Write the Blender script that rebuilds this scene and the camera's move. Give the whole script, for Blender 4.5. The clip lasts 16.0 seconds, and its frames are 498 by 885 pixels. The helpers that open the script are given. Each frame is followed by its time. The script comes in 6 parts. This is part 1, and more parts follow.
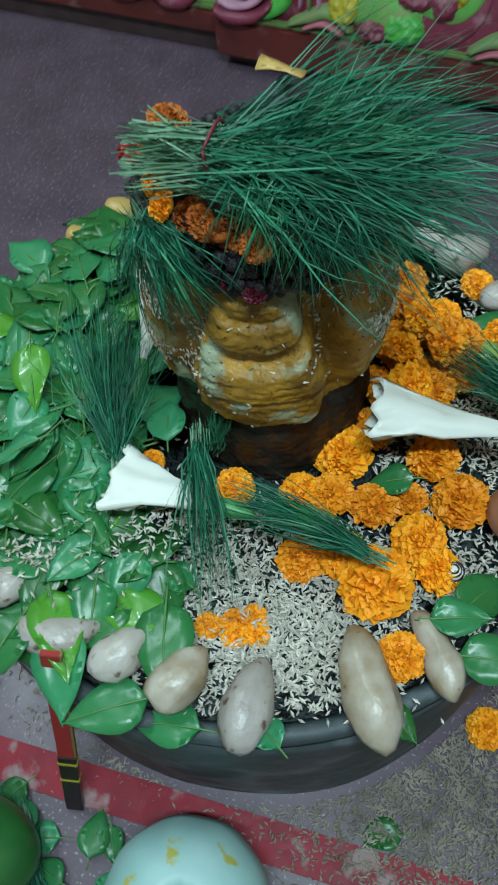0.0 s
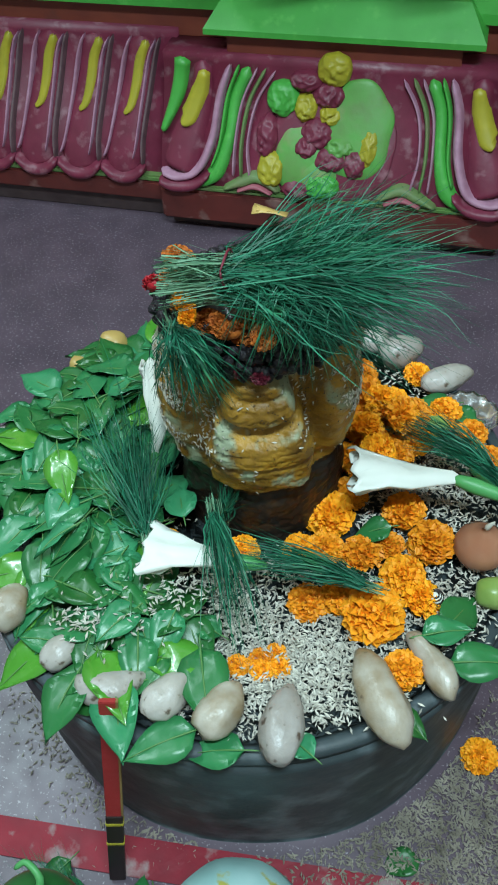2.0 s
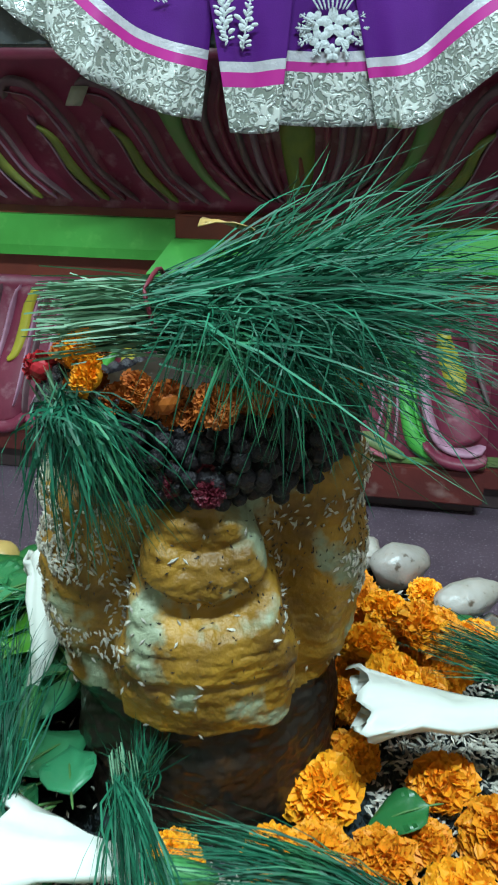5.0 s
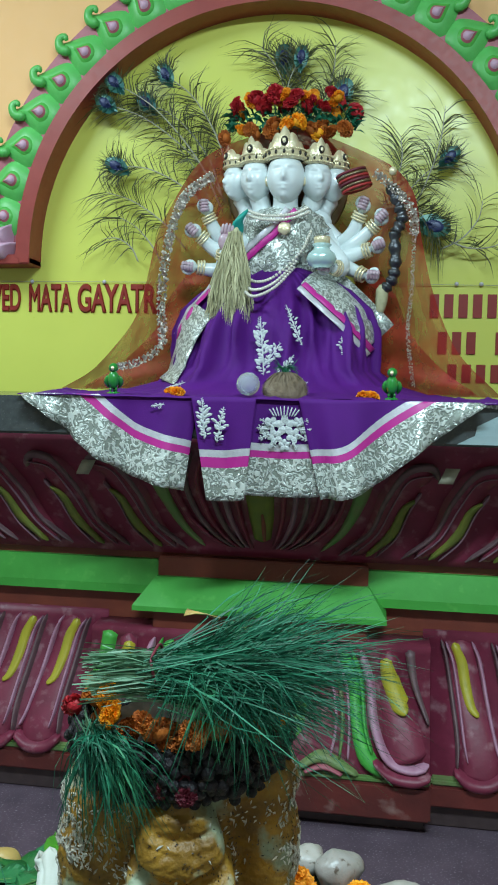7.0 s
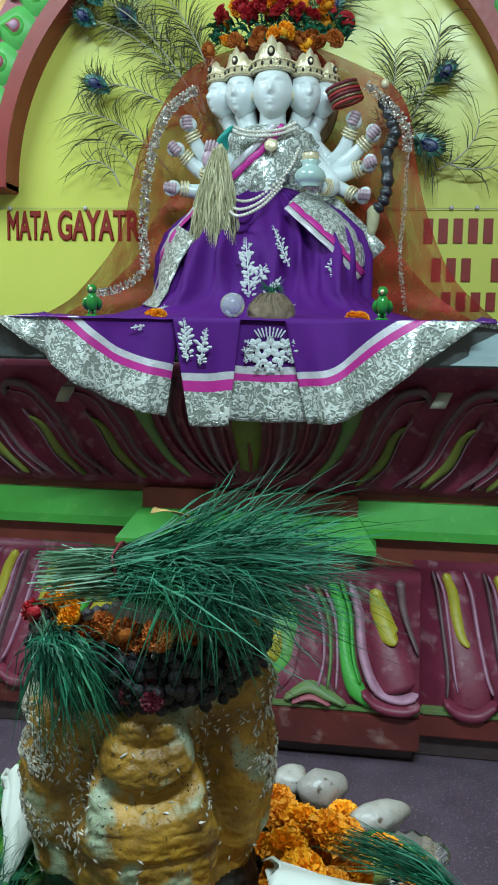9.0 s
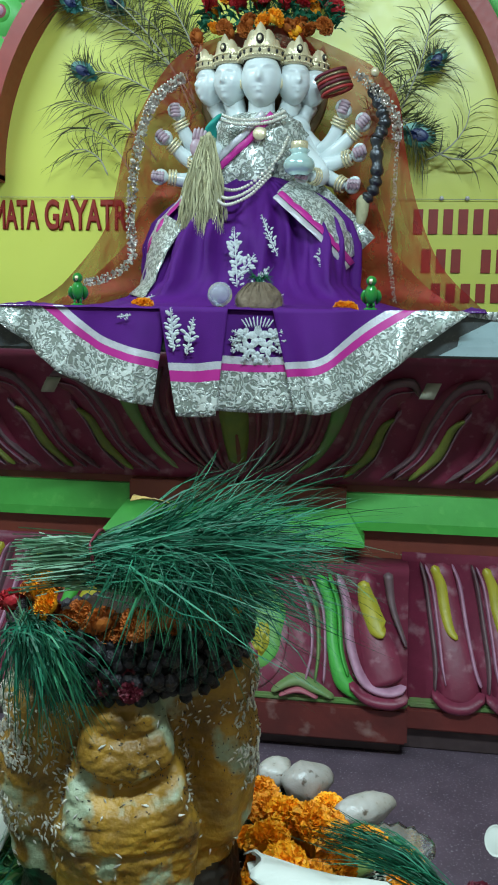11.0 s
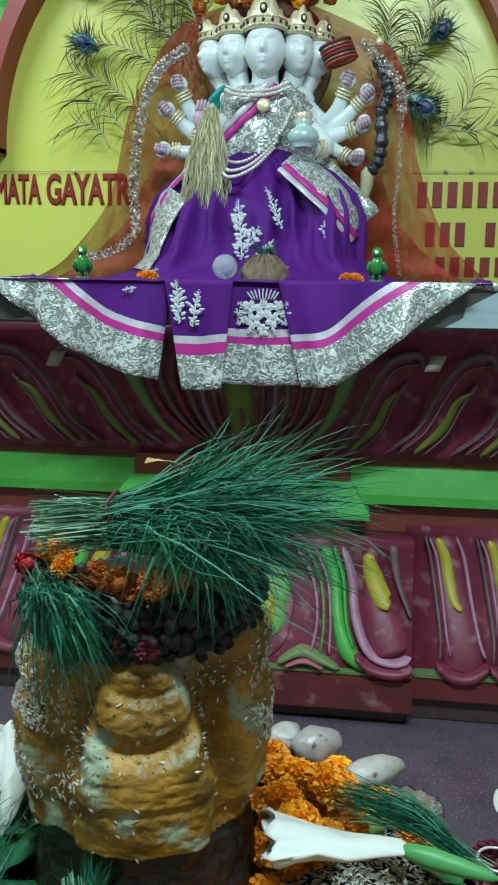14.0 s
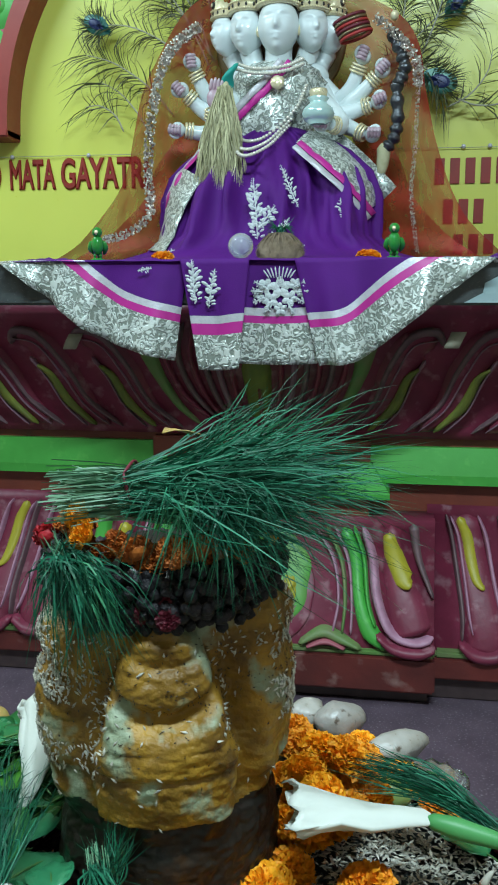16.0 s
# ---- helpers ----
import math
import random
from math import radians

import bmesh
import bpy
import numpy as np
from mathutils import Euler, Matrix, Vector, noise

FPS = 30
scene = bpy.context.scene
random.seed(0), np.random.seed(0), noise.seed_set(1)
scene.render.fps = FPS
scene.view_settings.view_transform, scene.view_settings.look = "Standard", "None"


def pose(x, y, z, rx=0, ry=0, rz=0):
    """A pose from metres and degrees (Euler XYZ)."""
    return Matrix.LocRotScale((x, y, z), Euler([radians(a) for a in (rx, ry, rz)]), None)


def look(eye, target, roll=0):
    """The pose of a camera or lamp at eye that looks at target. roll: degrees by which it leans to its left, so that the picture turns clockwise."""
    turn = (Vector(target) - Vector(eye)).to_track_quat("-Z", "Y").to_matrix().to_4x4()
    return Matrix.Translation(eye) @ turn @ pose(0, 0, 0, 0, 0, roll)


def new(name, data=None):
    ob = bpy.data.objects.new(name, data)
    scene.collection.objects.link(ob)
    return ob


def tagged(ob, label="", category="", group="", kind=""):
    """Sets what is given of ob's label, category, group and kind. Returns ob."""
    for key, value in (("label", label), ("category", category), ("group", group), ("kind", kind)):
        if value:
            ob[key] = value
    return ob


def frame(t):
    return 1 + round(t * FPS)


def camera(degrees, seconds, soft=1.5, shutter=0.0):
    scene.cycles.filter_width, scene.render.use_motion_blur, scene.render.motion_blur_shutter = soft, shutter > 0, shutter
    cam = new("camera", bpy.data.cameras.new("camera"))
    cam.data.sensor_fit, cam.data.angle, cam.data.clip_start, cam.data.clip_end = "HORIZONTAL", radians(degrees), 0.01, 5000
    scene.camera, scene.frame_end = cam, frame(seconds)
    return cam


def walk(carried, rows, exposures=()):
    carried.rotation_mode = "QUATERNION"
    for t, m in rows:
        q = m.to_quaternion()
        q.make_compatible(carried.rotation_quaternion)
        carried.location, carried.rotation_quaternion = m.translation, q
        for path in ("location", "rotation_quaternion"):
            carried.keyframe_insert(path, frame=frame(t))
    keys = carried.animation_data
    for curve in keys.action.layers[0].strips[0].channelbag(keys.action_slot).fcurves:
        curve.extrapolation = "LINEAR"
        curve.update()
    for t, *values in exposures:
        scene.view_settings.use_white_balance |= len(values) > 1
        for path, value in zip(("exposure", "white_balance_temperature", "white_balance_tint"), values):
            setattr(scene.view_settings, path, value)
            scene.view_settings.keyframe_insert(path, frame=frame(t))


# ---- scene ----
cam = camera(33.5, 16.0, soft=1.9, shutter=0.5)
PATH = [
    (0, (0.32, -1.866, 1.285), (-0.117, -0.91, -0.416), -4.8),
    (0.5, (0.279, -1.958, 1.319), (-0.069, -0.867, -0.32), -3.3),
    (1, (0.248, -2.031, 1.34), (-0.07, -0.85, -0.242), -3.1),
    (1.5, (0.264, -2.049, 1.405), (-0.071, -0.794, -0.116), -3.0),
    (2, (0.299, -2.077, 1.399), (-0.064, -0.806, -0.102), -3.4),
    (2.5, (0.306, -2.082, 1.403), (-0.065, -0.809, -0.094), -3.3),
    (3, (0.304, -2.04, 1.382), (-0.055, -0.694, -0.053), -2.3),
    (3.5, (0.268, -2.001, 1.222), (-0.099, -0.472, -0.014), -0.6),
    (3.7, (0.271, -1.988, 1.118), (-0.134, -0.373, 0.01), -1.1),
    (5.8, (0.223, -1.853, 0.978), (-0.059, -0.004, 0.27), 0.9),
    (6, (0.253, -1.953, 1.008), (-0.03, -0.068, 0.401), 1.4),
    (6.1, (0.268, -2.007, 1.013), (-0.011, -0.098, 0.487), 1.8),
    (6.5, (0.303, -2.139, 1.083), (0.006, -0.18, 0.808), 1.6),
    (7, (0.303, -2.205, 1.138), (0.005, -0.232, 1.004), 1.2),
    (7.5, (0.295, -2.171, 1.08), (-0.007, -0.203, 0.891), 1.0),
    (8, (0.288, -2.144, 1.062), (-0.011, -0.18, 0.831), 0.9),
    (8.5, (0.311, -2.134, 1.063), (0.021, -0.17, 0.824), 1.0),
    (9, (0.319, -2.133, 1.06), (0.036, -0.168, 0.816), 1.0),
    (9.2, (0.31, -2.122, 1.052), (0.029, -0.157, 0.809), 0.7),
    (11.5, (0.331, -2.115, 1.048), (0.075, -0.149, 0.785), 1.3),
    (12, (0.333, -2.114, 1.046), (0.083, -0.148, 0.778), 1.3),
    (12.5, (0.334, -2.117, 1.046), (0.09, -0.151, 0.775), 1.3),
    (13, (0.333, -2.116, 1.046), (0.094, -0.15, 0.771), 1.4),
    (13.5, (0.327, -2.12, 1.041), (0.093, -0.153, 0.764), 1.5),
    (14, (0.313, -2.123, 1.031), (0.054, -0.163, 0.728), 1.0),
    (14.5, (0.298, -2.124, 1.031), (0.016, -0.168, 0.723), 0.5),
    (15, (0.299, -2.131, 1.029), (0.002, -0.179, 0.715), 0.1),
    (15.5, (0.298, -2.12, 1.01), (-0.006, -0.17, 0.687), 0.0),
    (16, (0.313, -2.117, 1.009), (0.01, -0.168, 0.679), -0.0),
]
EXPOSURES = [(0.0, -0.28), (0.6, -0.08), (1.2, 0.0), (3.4, 0.05), (5.8, 0.32), (6.1, 0.28), (6.5, 0.1), (7.0, 0.0), (16.0, 0.0)]
walk(cam, [(t, look(eye, target, roll)) for t, eye, target, roll in PATH], EXPOSURES)

# ---- light ----
world = bpy.data.worlds.new("world")
scene.world = world
world.use_nodes = True
world.node_tree.nodes["Background"].inputs[0].default_value = (0.8, 0.9, 1.0, 1)
world.node_tree.nodes["Background"].inputs[1].default_value = 0.02


def area_lamp(name, eye, target, sx, sy, watts, colour):
    data = bpy.data.lights.new(name, "AREA")
    data.shape, data.size, data.size_y, data.energy, data.color = "RECTANGLE", sx, sy, watts, colour
    ob = new(name, data)
    ob.matrix_world = look(eye, target)
    return ob


area_lamp("tube_lamp_a", (-1.45, -0.85, 2.95), (-1.0, -0.6, 0.0), 1.2, 0.12, 42, (0.74, 0.98, 1.05))
area_lamp("tube_lamp_b", (0.55, -2.15, 2.95), (0.3, -1.2, 0.0), 1.2, 0.12, 79, (0.73, 0.98, 1.07))

# ---- helpers of this scene ----
PI = math.pi
rnd = random.Random(7)


def mat(name, base, rough=0.6, metal=0.0, second=None, scale=20.0, mix=0.5, bump=0.0, bscale=80.0, coat=0.0,
        third=None, tscale=4.0, tcut=(0.5, 0.6), spec=0.5, trans=0.0, rand=0.0, sheen=0.0, sub=0.0, island=0.0):
    m = bpy.data.materials.new(name)
    m.use_nodes = True
    nt = m.node_tree
    b = nt.nodes["Principled BSDF"]
    N, Lk = nt.nodes.new, nt.links.new
    b.inputs["Roughness"].default_value = rough
    b.inputs["Metallic"].default_value = metal
    b.inputs["Specular IOR Level"].default_value = spec
    b.inputs["Coat Weight"].default_value = coat
    b.inputs["Coat Roughness"].default_value = 0.08
    b.inputs["Transmission Weight"].default_value = trans
    b.inputs["Sheen Weight"].default_value = sheen
    if sub:
        b.inputs["Subsurface Weight"].default_value = sub
        b.inputs["Subsurface Radius"].default_value = (0.01, 0.008, 0.006)
        b.inputs["Subsurface Scale"].default_value = 0.5
    tc = N("ShaderNodeTexCoord")
    out = None

    def noise_fac(s, lo, hi, detail=6):
        n = N("ShaderNodeTexNoise")
        n.inputs["Scale"].default_value, n.inputs["Detail"].default_value = s, detail
        Lk(tc.outputs["Object"], n.inputs["Vector"])
        r = N("ShaderNodeMapRange")
        r.inputs[1].default_value, r.inputs[2].default_value = lo, hi
        Lk(n.outputs["Fac"], r.inputs[0])
        return r.outputs[0]

    def blend(fac, a, c):
        x = N("ShaderNodeMix")
        x.data_type = "RGBA"
        if isinstance(fac, float):
            x.inputs[0].default_value = fac
        else:
            Lk(fac, x.inputs[0])
        for sock, v in ((x.inputs[6], a), (x.inputs[7], c)):
            if isinstance(v, tuple):
                sock.default_value = (*v, 1)
            else:
                Lk(v, sock)
        return x.outputs[2]

    col = base
    if second:
        f = noise_fac(scale, 0.5 - 0.5 * (1 - mix) - 0.02, 0.5 + 0.5 * (1 - mix) + 0.02)
        col = blend(f, base, second)
    if third:
        col = blend(noise_fac(tscale, *tcut), col, third)
    if rand:
        oi = N("ShaderNodeObjectInfo")
        h = N("ShaderNodeHueSaturation")
        r = N("ShaderNodeMapRange")
        r.inputs[3].default_value, r.inputs[4].default_value = 1 - rand, 1 + rand
        Lk(oi.outputs["Random"], r.inputs[0])
        Lk(r.outputs[0], h.inputs["Value"])
        r2 = N("ShaderNodeMapRange")
        r2.inputs[3].default_value, r2.inputs[4].default_value = 0.5 - rand * 0.06, 0.5 + rand * 0.06
        Lk(oi.outputs["Random"], r2.inputs[0])
        Lk(r2.outputs[0], h.inputs["Hue"])
        if isinstance(col, tuple):
            h.inputs["Color"].default_value = (*col, 1)
        else:
            Lk(col, h.inputs["Color"])
        col = h.outputs["Color"]
    if island:
        geo = N("ShaderNodeNewGeometry")
        r = N("ShaderNodeMapRange")
        r.inputs[3].default_value, r.inputs[4].default_value = 1 - island, 1 + island
        Lk(geo.outputs["Random Per Island"], r.inputs[0])
        h = N("ShaderNodeHueSaturation")
        Lk(r.outputs[0], h.inputs["Value"])
        if isinstance(col, tuple):
            h.inputs["Color"].default_value = (*col, 1)
        else:
            Lk(col, h.inputs["Color"])
        col = h.outputs["Color"]
    if isinstance(col, tuple):
        b.inputs["Base Color"].default_value = (*col, 1)
    else:
        Lk(col, b.inputs["Base Color"])
    if bump:
        n = N("ShaderNodeTexNoise")
        n.inputs["Scale"].default_value, n.inputs["Detail"].default_value = bscale, 5
        Lk(tc.outputs["Object"], n.inputs["Vector"])
        bp = N("ShaderNodeBump")
        bp.inputs["Strength"].default_value, bp.inputs["Distance"].default_value = bump, 0.004
        Lk(n.outputs["Fac"], bp.inputs["Height"])
        Lk(bp.outputs[0], b.inputs["Normal"])
        rr = N("ShaderNodeMapRange")
        rr.inputs[3].default_value, rr.inputs[4].default_value = max(0.02, rough - 0.1), min(1, rough + 0.12)
        Lk(n.outputs["Fac"], rr.inputs[0])
        Lk(rr.outputs[0], b.inputs["Roughness"])
    return m


def mesh_of(name, verts, faces, mats=(), mi=None, smooth=True):
    me = bpy.data.meshes.new(name)
    me.from_pydata([tuple(v) for v in verts], [], faces)
    for m in (mats if isinstance(mats, (list, tuple)) else [mats]):
        me.materials.append(m)
    if mi is not None:
        me.polygons.foreach_set("material_index", mi)
    me.polygons.foreach_set("use_smooth", [smooth] * len(me.polygons))
    me.update()
    return me


def thing(name, label, category, at=(0, 0, 0), group="", kind="", data=None):
    ob = new(name, data)
    ob.location = at
    return tagged(ob, label, category, group, kind)


def part(name, me, parent, label="", kind=""):
    """me: a mesh, or a bmesh with a material. Links it as one mesh under parent."""
    if isinstance(me, tuple):
        bm, m = me
        me = bpy.data.meshes.new(name)
        bm.to_mesh(me)
        bm.free()
        for x in (m if isinstance(m, (list, tuple)) else [m]):
            me.materials.append(x)
    ob = new(name, me)
    ob.parent = parent
    if label or kind:
        tagged(ob, label, kind=kind)
    return ob


def box_bm(x0, x1, y0, y1, z0, z1, bevel=0.004):
    bm = bmesh.new()
    bmesh.ops.create_cube(bm, size=1)
    for v in bm.verts:
        v.co = Vector(((x0 + x1) / 2 + v.co.x * (x1 - x0), (y0 + y1) / 2 + v.co.y * (y1 - y0), (z0 + z1) / 2 + v.co.z * (z1 - z0)))
    if bevel:
        bmesh.ops.bevel(bm, geom=bm.edges[:], offset=bevel, segments=2, affect="EDGES")
    return bm


def grid_faces(nu, nv, wrap=False, base=0):
    """Faces of a grid of nu rows by nv columns."""
    f = []
    for i in range(nu - 1):
        for j in range(nv if wrap else nv - 1):
            k = (j + 1) % nv
            f.append((base + i * nv + j, base + i * nv + k, base + (i + 1) * nv + k, base + (i + 1) * nv + j))
    return f


def solid_sheet(rows, thick, axis=(0, 1, 0)):
    """Verts and faces of a sheet with thickness; rows: a list of rows of points."""
    nu, nv = len(rows), len(rows[0])
    a = [Vector(p) for r in rows for p in r]
    d = Vector(axis) * thick
    v = a + [p + d for p in a]
    n = nu * nv
    f = grid_faces(nu, nv) + [tuple(reversed(q)) for q in grid_faces(nu, nv, base=n)]
    ring = [j for j in range(nv)] + [i * nv + nv - 1 for i in range(1, nu)] + [(nu - 1) * nv + j for j in range(nv - 2, -1, -1)] + [i * nv for i in range(nu - 2, 0, -1)]
    f += [(ring[k], ring[k - 1], ring[k - 1] + n, ring[k] + n) for k in range(len(ring))]
    return v, f


def lathe(profile, n=32, centre=(0, 0, 0), squash=1.0):
    """Verts and faces; profile: (r, z) from the top to the bottom, closed at both ends."""
    v, cx, cy, cz = [], *centre
    for r, z in profile:
        v += [(cx + r * math.cos(2 * PI * k / n), cy + squash * r * math.sin(2 * PI * k / n), cz + z) for k in range(n)]
    f = grid_faces(len(profile), n, wrap=True)
    f.append(tuple(range(n)))
    f.append(tuple(reversed(range((len(profile) - 1) * n, len(profile) * n))))
    return v, f


def smooth_line(pts, n):
    """n points along a Catmull-Rom line."""
    p = [Vector(q) for q in pts]
    p = [2 * p[0] - p[1]] + p + [2 * p[-1] - p[-2]]
    out = []
    m = len(p) - 3
    for k in range(n):
        s = k / (n - 1) * m
        i = min(int(s), m - 1)
        t = s - i
        a, b, c, d = p[i:i + 4]
        out.append(0.5 * ((2 * b) + (c - a) * t + (2 * a - 5 * b + 4 * c - d) * t * t + (3 * b - a - 3 * c + d) * t ** 3))
    return out


def tube(pts, radii, n=8, count=16, flat=1.0):
    """Verts and faces of a tube along a smooth line, with rounded ends."""
    line = smooth_line(pts, count)
    if not isinstance(radii, (list, tuple)):
        radii = [radii, radii]
    v = []
    up = Vector((0, 0, 1))
    for k, p in enumerate(line):
        d = (line[min(k + 1, count - 1)] - line[max(k - 1, 0)]).normalized()
        side = d.cross(up if abs(d.z) < 0.95 else Vector((0, 1, 0))).normalized()
        nor = side.cross(d)
        s = k / (count - 1) * (len(radii) - 1)
        i = min(int(s), len(radii) - 2)
        r = radii[i] + (radii[i + 1] - radii[i]) * (s - i)
        if k in (0, count - 1):
            r *= 0.45
        v += [p + side * r * math.cos(2 * PI * j / n) + nor * r * flat * math.sin(2 * PI * j / n) for j in range(n)]
    f = grid_faces(count, n, wrap=True)
    f.append(tuple(reversed(range(n))))
    f.append(tuple(range((count - 1) * n, count * n)))
    return v, f


def joined(pieces):
    """One list of verts and faces (and material numbers) from several (verts, faces[, number])."""
    v, f, mi = [], [], []
    for q in pieces:
        o = len(v)
        v += list(q[0])
        f += [tuple(i + o for i in face) for face in q[1]]
        mi += [q[2] if len(q) > 2 else 0] * len(q[1])
    return v, f, mi


def moved(vf, m):
    return ([m @ Vector(p) for p in vf[0]], *vf[1:])


def ball(rx, ry, rz, centre=(0, 0, 0), sub=3, rough=0.0, freq=8.0, seed=0.0):
    bm = bmesh.new()
    bmesh.ops.create_icosphere(bm, subdivisions=sub, radius=1)
    v = []
    for p in bm.verts:
        k = 1 + (rough * noise.noise(p.co * freq / 4 + Vector((seed, seed * 1.7, 3))) if rough else 0)
        v.append(Vector((p.co.x * rx * k + centre[0], p.co.y * ry * k + centre[1], p.co.z * rz * k + centre[2])))
    f = [tuple(x.index for x in q.verts) for q in bm.faces]
    bm.free()
    return v, f


# ---- materials ----
M_FLOOR = mat("terrazzo", (0.125, 0.086, 0.114), 0.34, second=(0.080, 0.056, 0.075), scale=9, third=(0.33, 0.29, 0.32), tscale=190, tcut=(0.60, 0.68), bump=0.06, bscale=30, mix=0.6)
M_MAROON = mat("maroon_paint", (0.235, 0.030, 0.066), 0.46, second=(0.15, 0.020, 0.042), scale=14, bump=0.25, bscale=45, third=(0.33, 0.15, 0.18), tscale=26, tcut=(0.56, 0.74))
M_PINK = mat("mauve_paint", (0.56, 0.30, 0.42), 0.5, second=(0.36, 0.16, 0.24), scale=30, bump=0.2, bscale=60)
# mauve dimmed for darker old paint and for shade under the ledge
M_MAUVE_SHADED = mat("shade_dimmed_mauve_paint", (0.30, 0.17, 0.22), 0.55, second=(0.18, 0.09, 0.12), scale=26, bump=0.2, bscale=60)
M_GREY = mat("grey_line_paint", (0.20, 0.12, 0.13), 0.5, second=(0.12, 0.07, 0.08), scale=30, bump=0.2, bscale=60)
M_GREEN = mat("green_paint", (0.085, 0.46, 0.075), 0.42, second=(0.06, 0.35, 0.05), scale=11, bump=0.15, bscale=40, third=(0.12, 0.5, 0.09), tscale=30, tcut=(0.58, 0.75))
M_GREEN_OLD = mat("worn_green_paint", (0.11, 0.27, 0.06), 0.5, second=(0.20, 0.20, 0.10), scale=18, bump=0.3, bscale=60)
M_YELLOW = mat("yellow_relief_paint", (0.50, 0.42, 0.03), 0.42, second=(0.36, 0.32, 0.03), scale=25, bump=0.15, bscale=60)
# olive of the upper moulding, the ledge's shade mixed into its colour
M_OLIVE = mat("shade_dimmed_olive_paint", (0.20, 0.22, 0.032), 0.5, second=(0.12, 0.15, 0.035), scale=22, bump=0.2, bscale=60)
M_MEDAL = mat("scuffed_green_paint", (0.11, 0.42, 0.07), 0.45, second=(0.15, 0.30, 0.08), scale=16, mix=0.6, bump=0.3, bscale=40, third=(0.26, 0.30, 0.12), tscale=10, tcut=(0.56, 0.70))
M_RED_WORN = mat("worn_red_oxide_paint", (0.20, 0.035, 0.028), 0.45, second=(0.09, 0.022, 0.02), scale=9, bump=0.35, bscale=45, third=(0.30, 0.17, 0.15), tscale=13, tcut=(0.58, 0.72))
M_RED = mat("red_oxide_paint", (0.24, 0.055, 0.03), 0.5, second=(0.16, 0.035, 0.025), scale=12, bump=0.25, bscale=50, third=(0.10, 0.05, 0.045), tscale=8, tcut=(0.6, 0.8))
# the shadow under the plinth is put into this base colour
M_BASESHADE = mat("shadow_dark_base", (0.05, 0.028, 0.03), 0.5, second=(0.09, 0.06, 0.06), scale=20, bump=0.3)
M_GRANITE = mat("polished_granite", (0.075, 0.085, 0.085), 0.16, second=(0.05, 0.055, 0.058), scale=60, bump=0.03, third=(0.14, 0.15, 0.15), tscale=200, tcut=(0.62, 0.7))
M_PALESHEET = mat("pale_blue_grey_sheet", (0.40, 0.52, 0.54), 0.3, second=(0.30, 0.42, 0.44), scale=14, bump=0.15, bscale=50)
M_WALLY = mat("yellow_wall_paint", (0.70, 0.74, 0.14), 0.32, second=(0.64, 0.67, 0.12), scale=3, bump=0.05, bscale=25)
M_PEACH = mat("peach_wall_paint", (0.84, 0.47, 0.20), 0.6, second=(0.78, 0.43, 0.17), scale=3, bump=0.08, bscale=40)
M_ARCHRED = mat("red_arch_paint", (0.34, 0.05, 0.04), 0.45, second=(0.27, 0.035, 0.03), scale=14, bump=0.1, bscale=50)
M_LEAFGREEN = mat("mint_green_paint", (0.12, 0.52, 0.13), 0.4, second=(0.09, 0.42, 0.09), scale=20, bump=0.12, bscale=60)
M_MAUVE = mat("light_mauve_paint", (0.62, 0.40, 0.52), 0.5, second=(0.52, 0.30, 0.42), scale=20)
M_PINKBACK = mat("dusty_pink_paint", (0.42, 0.12, 0.15), 0.5, second=(0.36, 0.09, 0.12), scale=10, bump=0.1)
M_PLAIN = mat("room_plaster", (0.55, 0.50, 0.42), 0.8, second=(0.5, 0.46, 0.4), scale=4)
M_STONE = mat("dark_wet_stone", (0.030, 0.042, 0.046), 0.5, spec=0.4, second=(0.062, 0.084, 0.090), scale=7, bump=0.5, bscale=38, third=(0.15, 0.19, 0.205), tscale=14, tcut=(0.50, 0.72))

# ---- room ----
floor = thing("floor", "wet purple-grey terrazzo floor with fine pale specks", "floor", kind="structure", data=None)
part("floor_slab", (box_bm(-2.6, 2.6, -3.6, 0.9, -0.12, 0.0, 0), M_FLOOR), floor)
for nm, b in (("wall_west", (-2.7, -2.6, -3.6, 0.9, 0, 3.1)), ("wall_east", (2.6, 2.7, -3.6, 0.9, 0, 3.1)), ("wall_south", (-2.7, 2.7, -3.7, -3.6, 0, 3.1))):
    w = thing(nm, "plain painted plaster wall of the shrine room", "wall", kind="structure")
    part("wall_face", (box_bm(*b, 0), M_PLAIN), w)
ceil = thing("ceiling", "plain white plaster ceiling of the shrine room", "ceiling", kind="structure")
part("ceiling_slab", (box_bm(-2.7, 2.7, -3.7, 0.9, 3.1, 3.2, 0), M_PLAIN), ceil)

# ---- back wall with the arch ----
AX, AZ, AR = -0.074, 1.570, 0.826      # centre and inner radius of the arch
wall_north = thing("wall_north", "yellow painted back wall below and within a red arch", "wall", kind="structure")
part("wall_face", (box_bm(-2.6, 2.6, 0.66, 0.80, 0.0, 3.1, 0), M_WALLY), wall_north)


def arch_band(r0, r1, y0, y1, n=72, feet=0.0):
    """A half ring with thickness, closed, with straight feet of that length."""
    v, f = [], []
    angles = [PI * k / n for k in range(n + 1)]
    for a in angles:
        c, s = math.cos(a), math.sin(a)
        for r, y in ((r0, y0), (r1, y0), (r1, y1), (r0, y1)):
            v.append((AX + r * c, y, AZ + r * s))
    for k in range(n):
        for j in range(4):
            a, b = k * 4 + j, k * 4 + (j + 1) % 4
            f.append((a, b, b + 4, a + 4))
    f += [(3, 2, 1, 0), (n * 4, n * 4 + 1, n * 4 + 2, n * 4 + 3)]
    return v, f


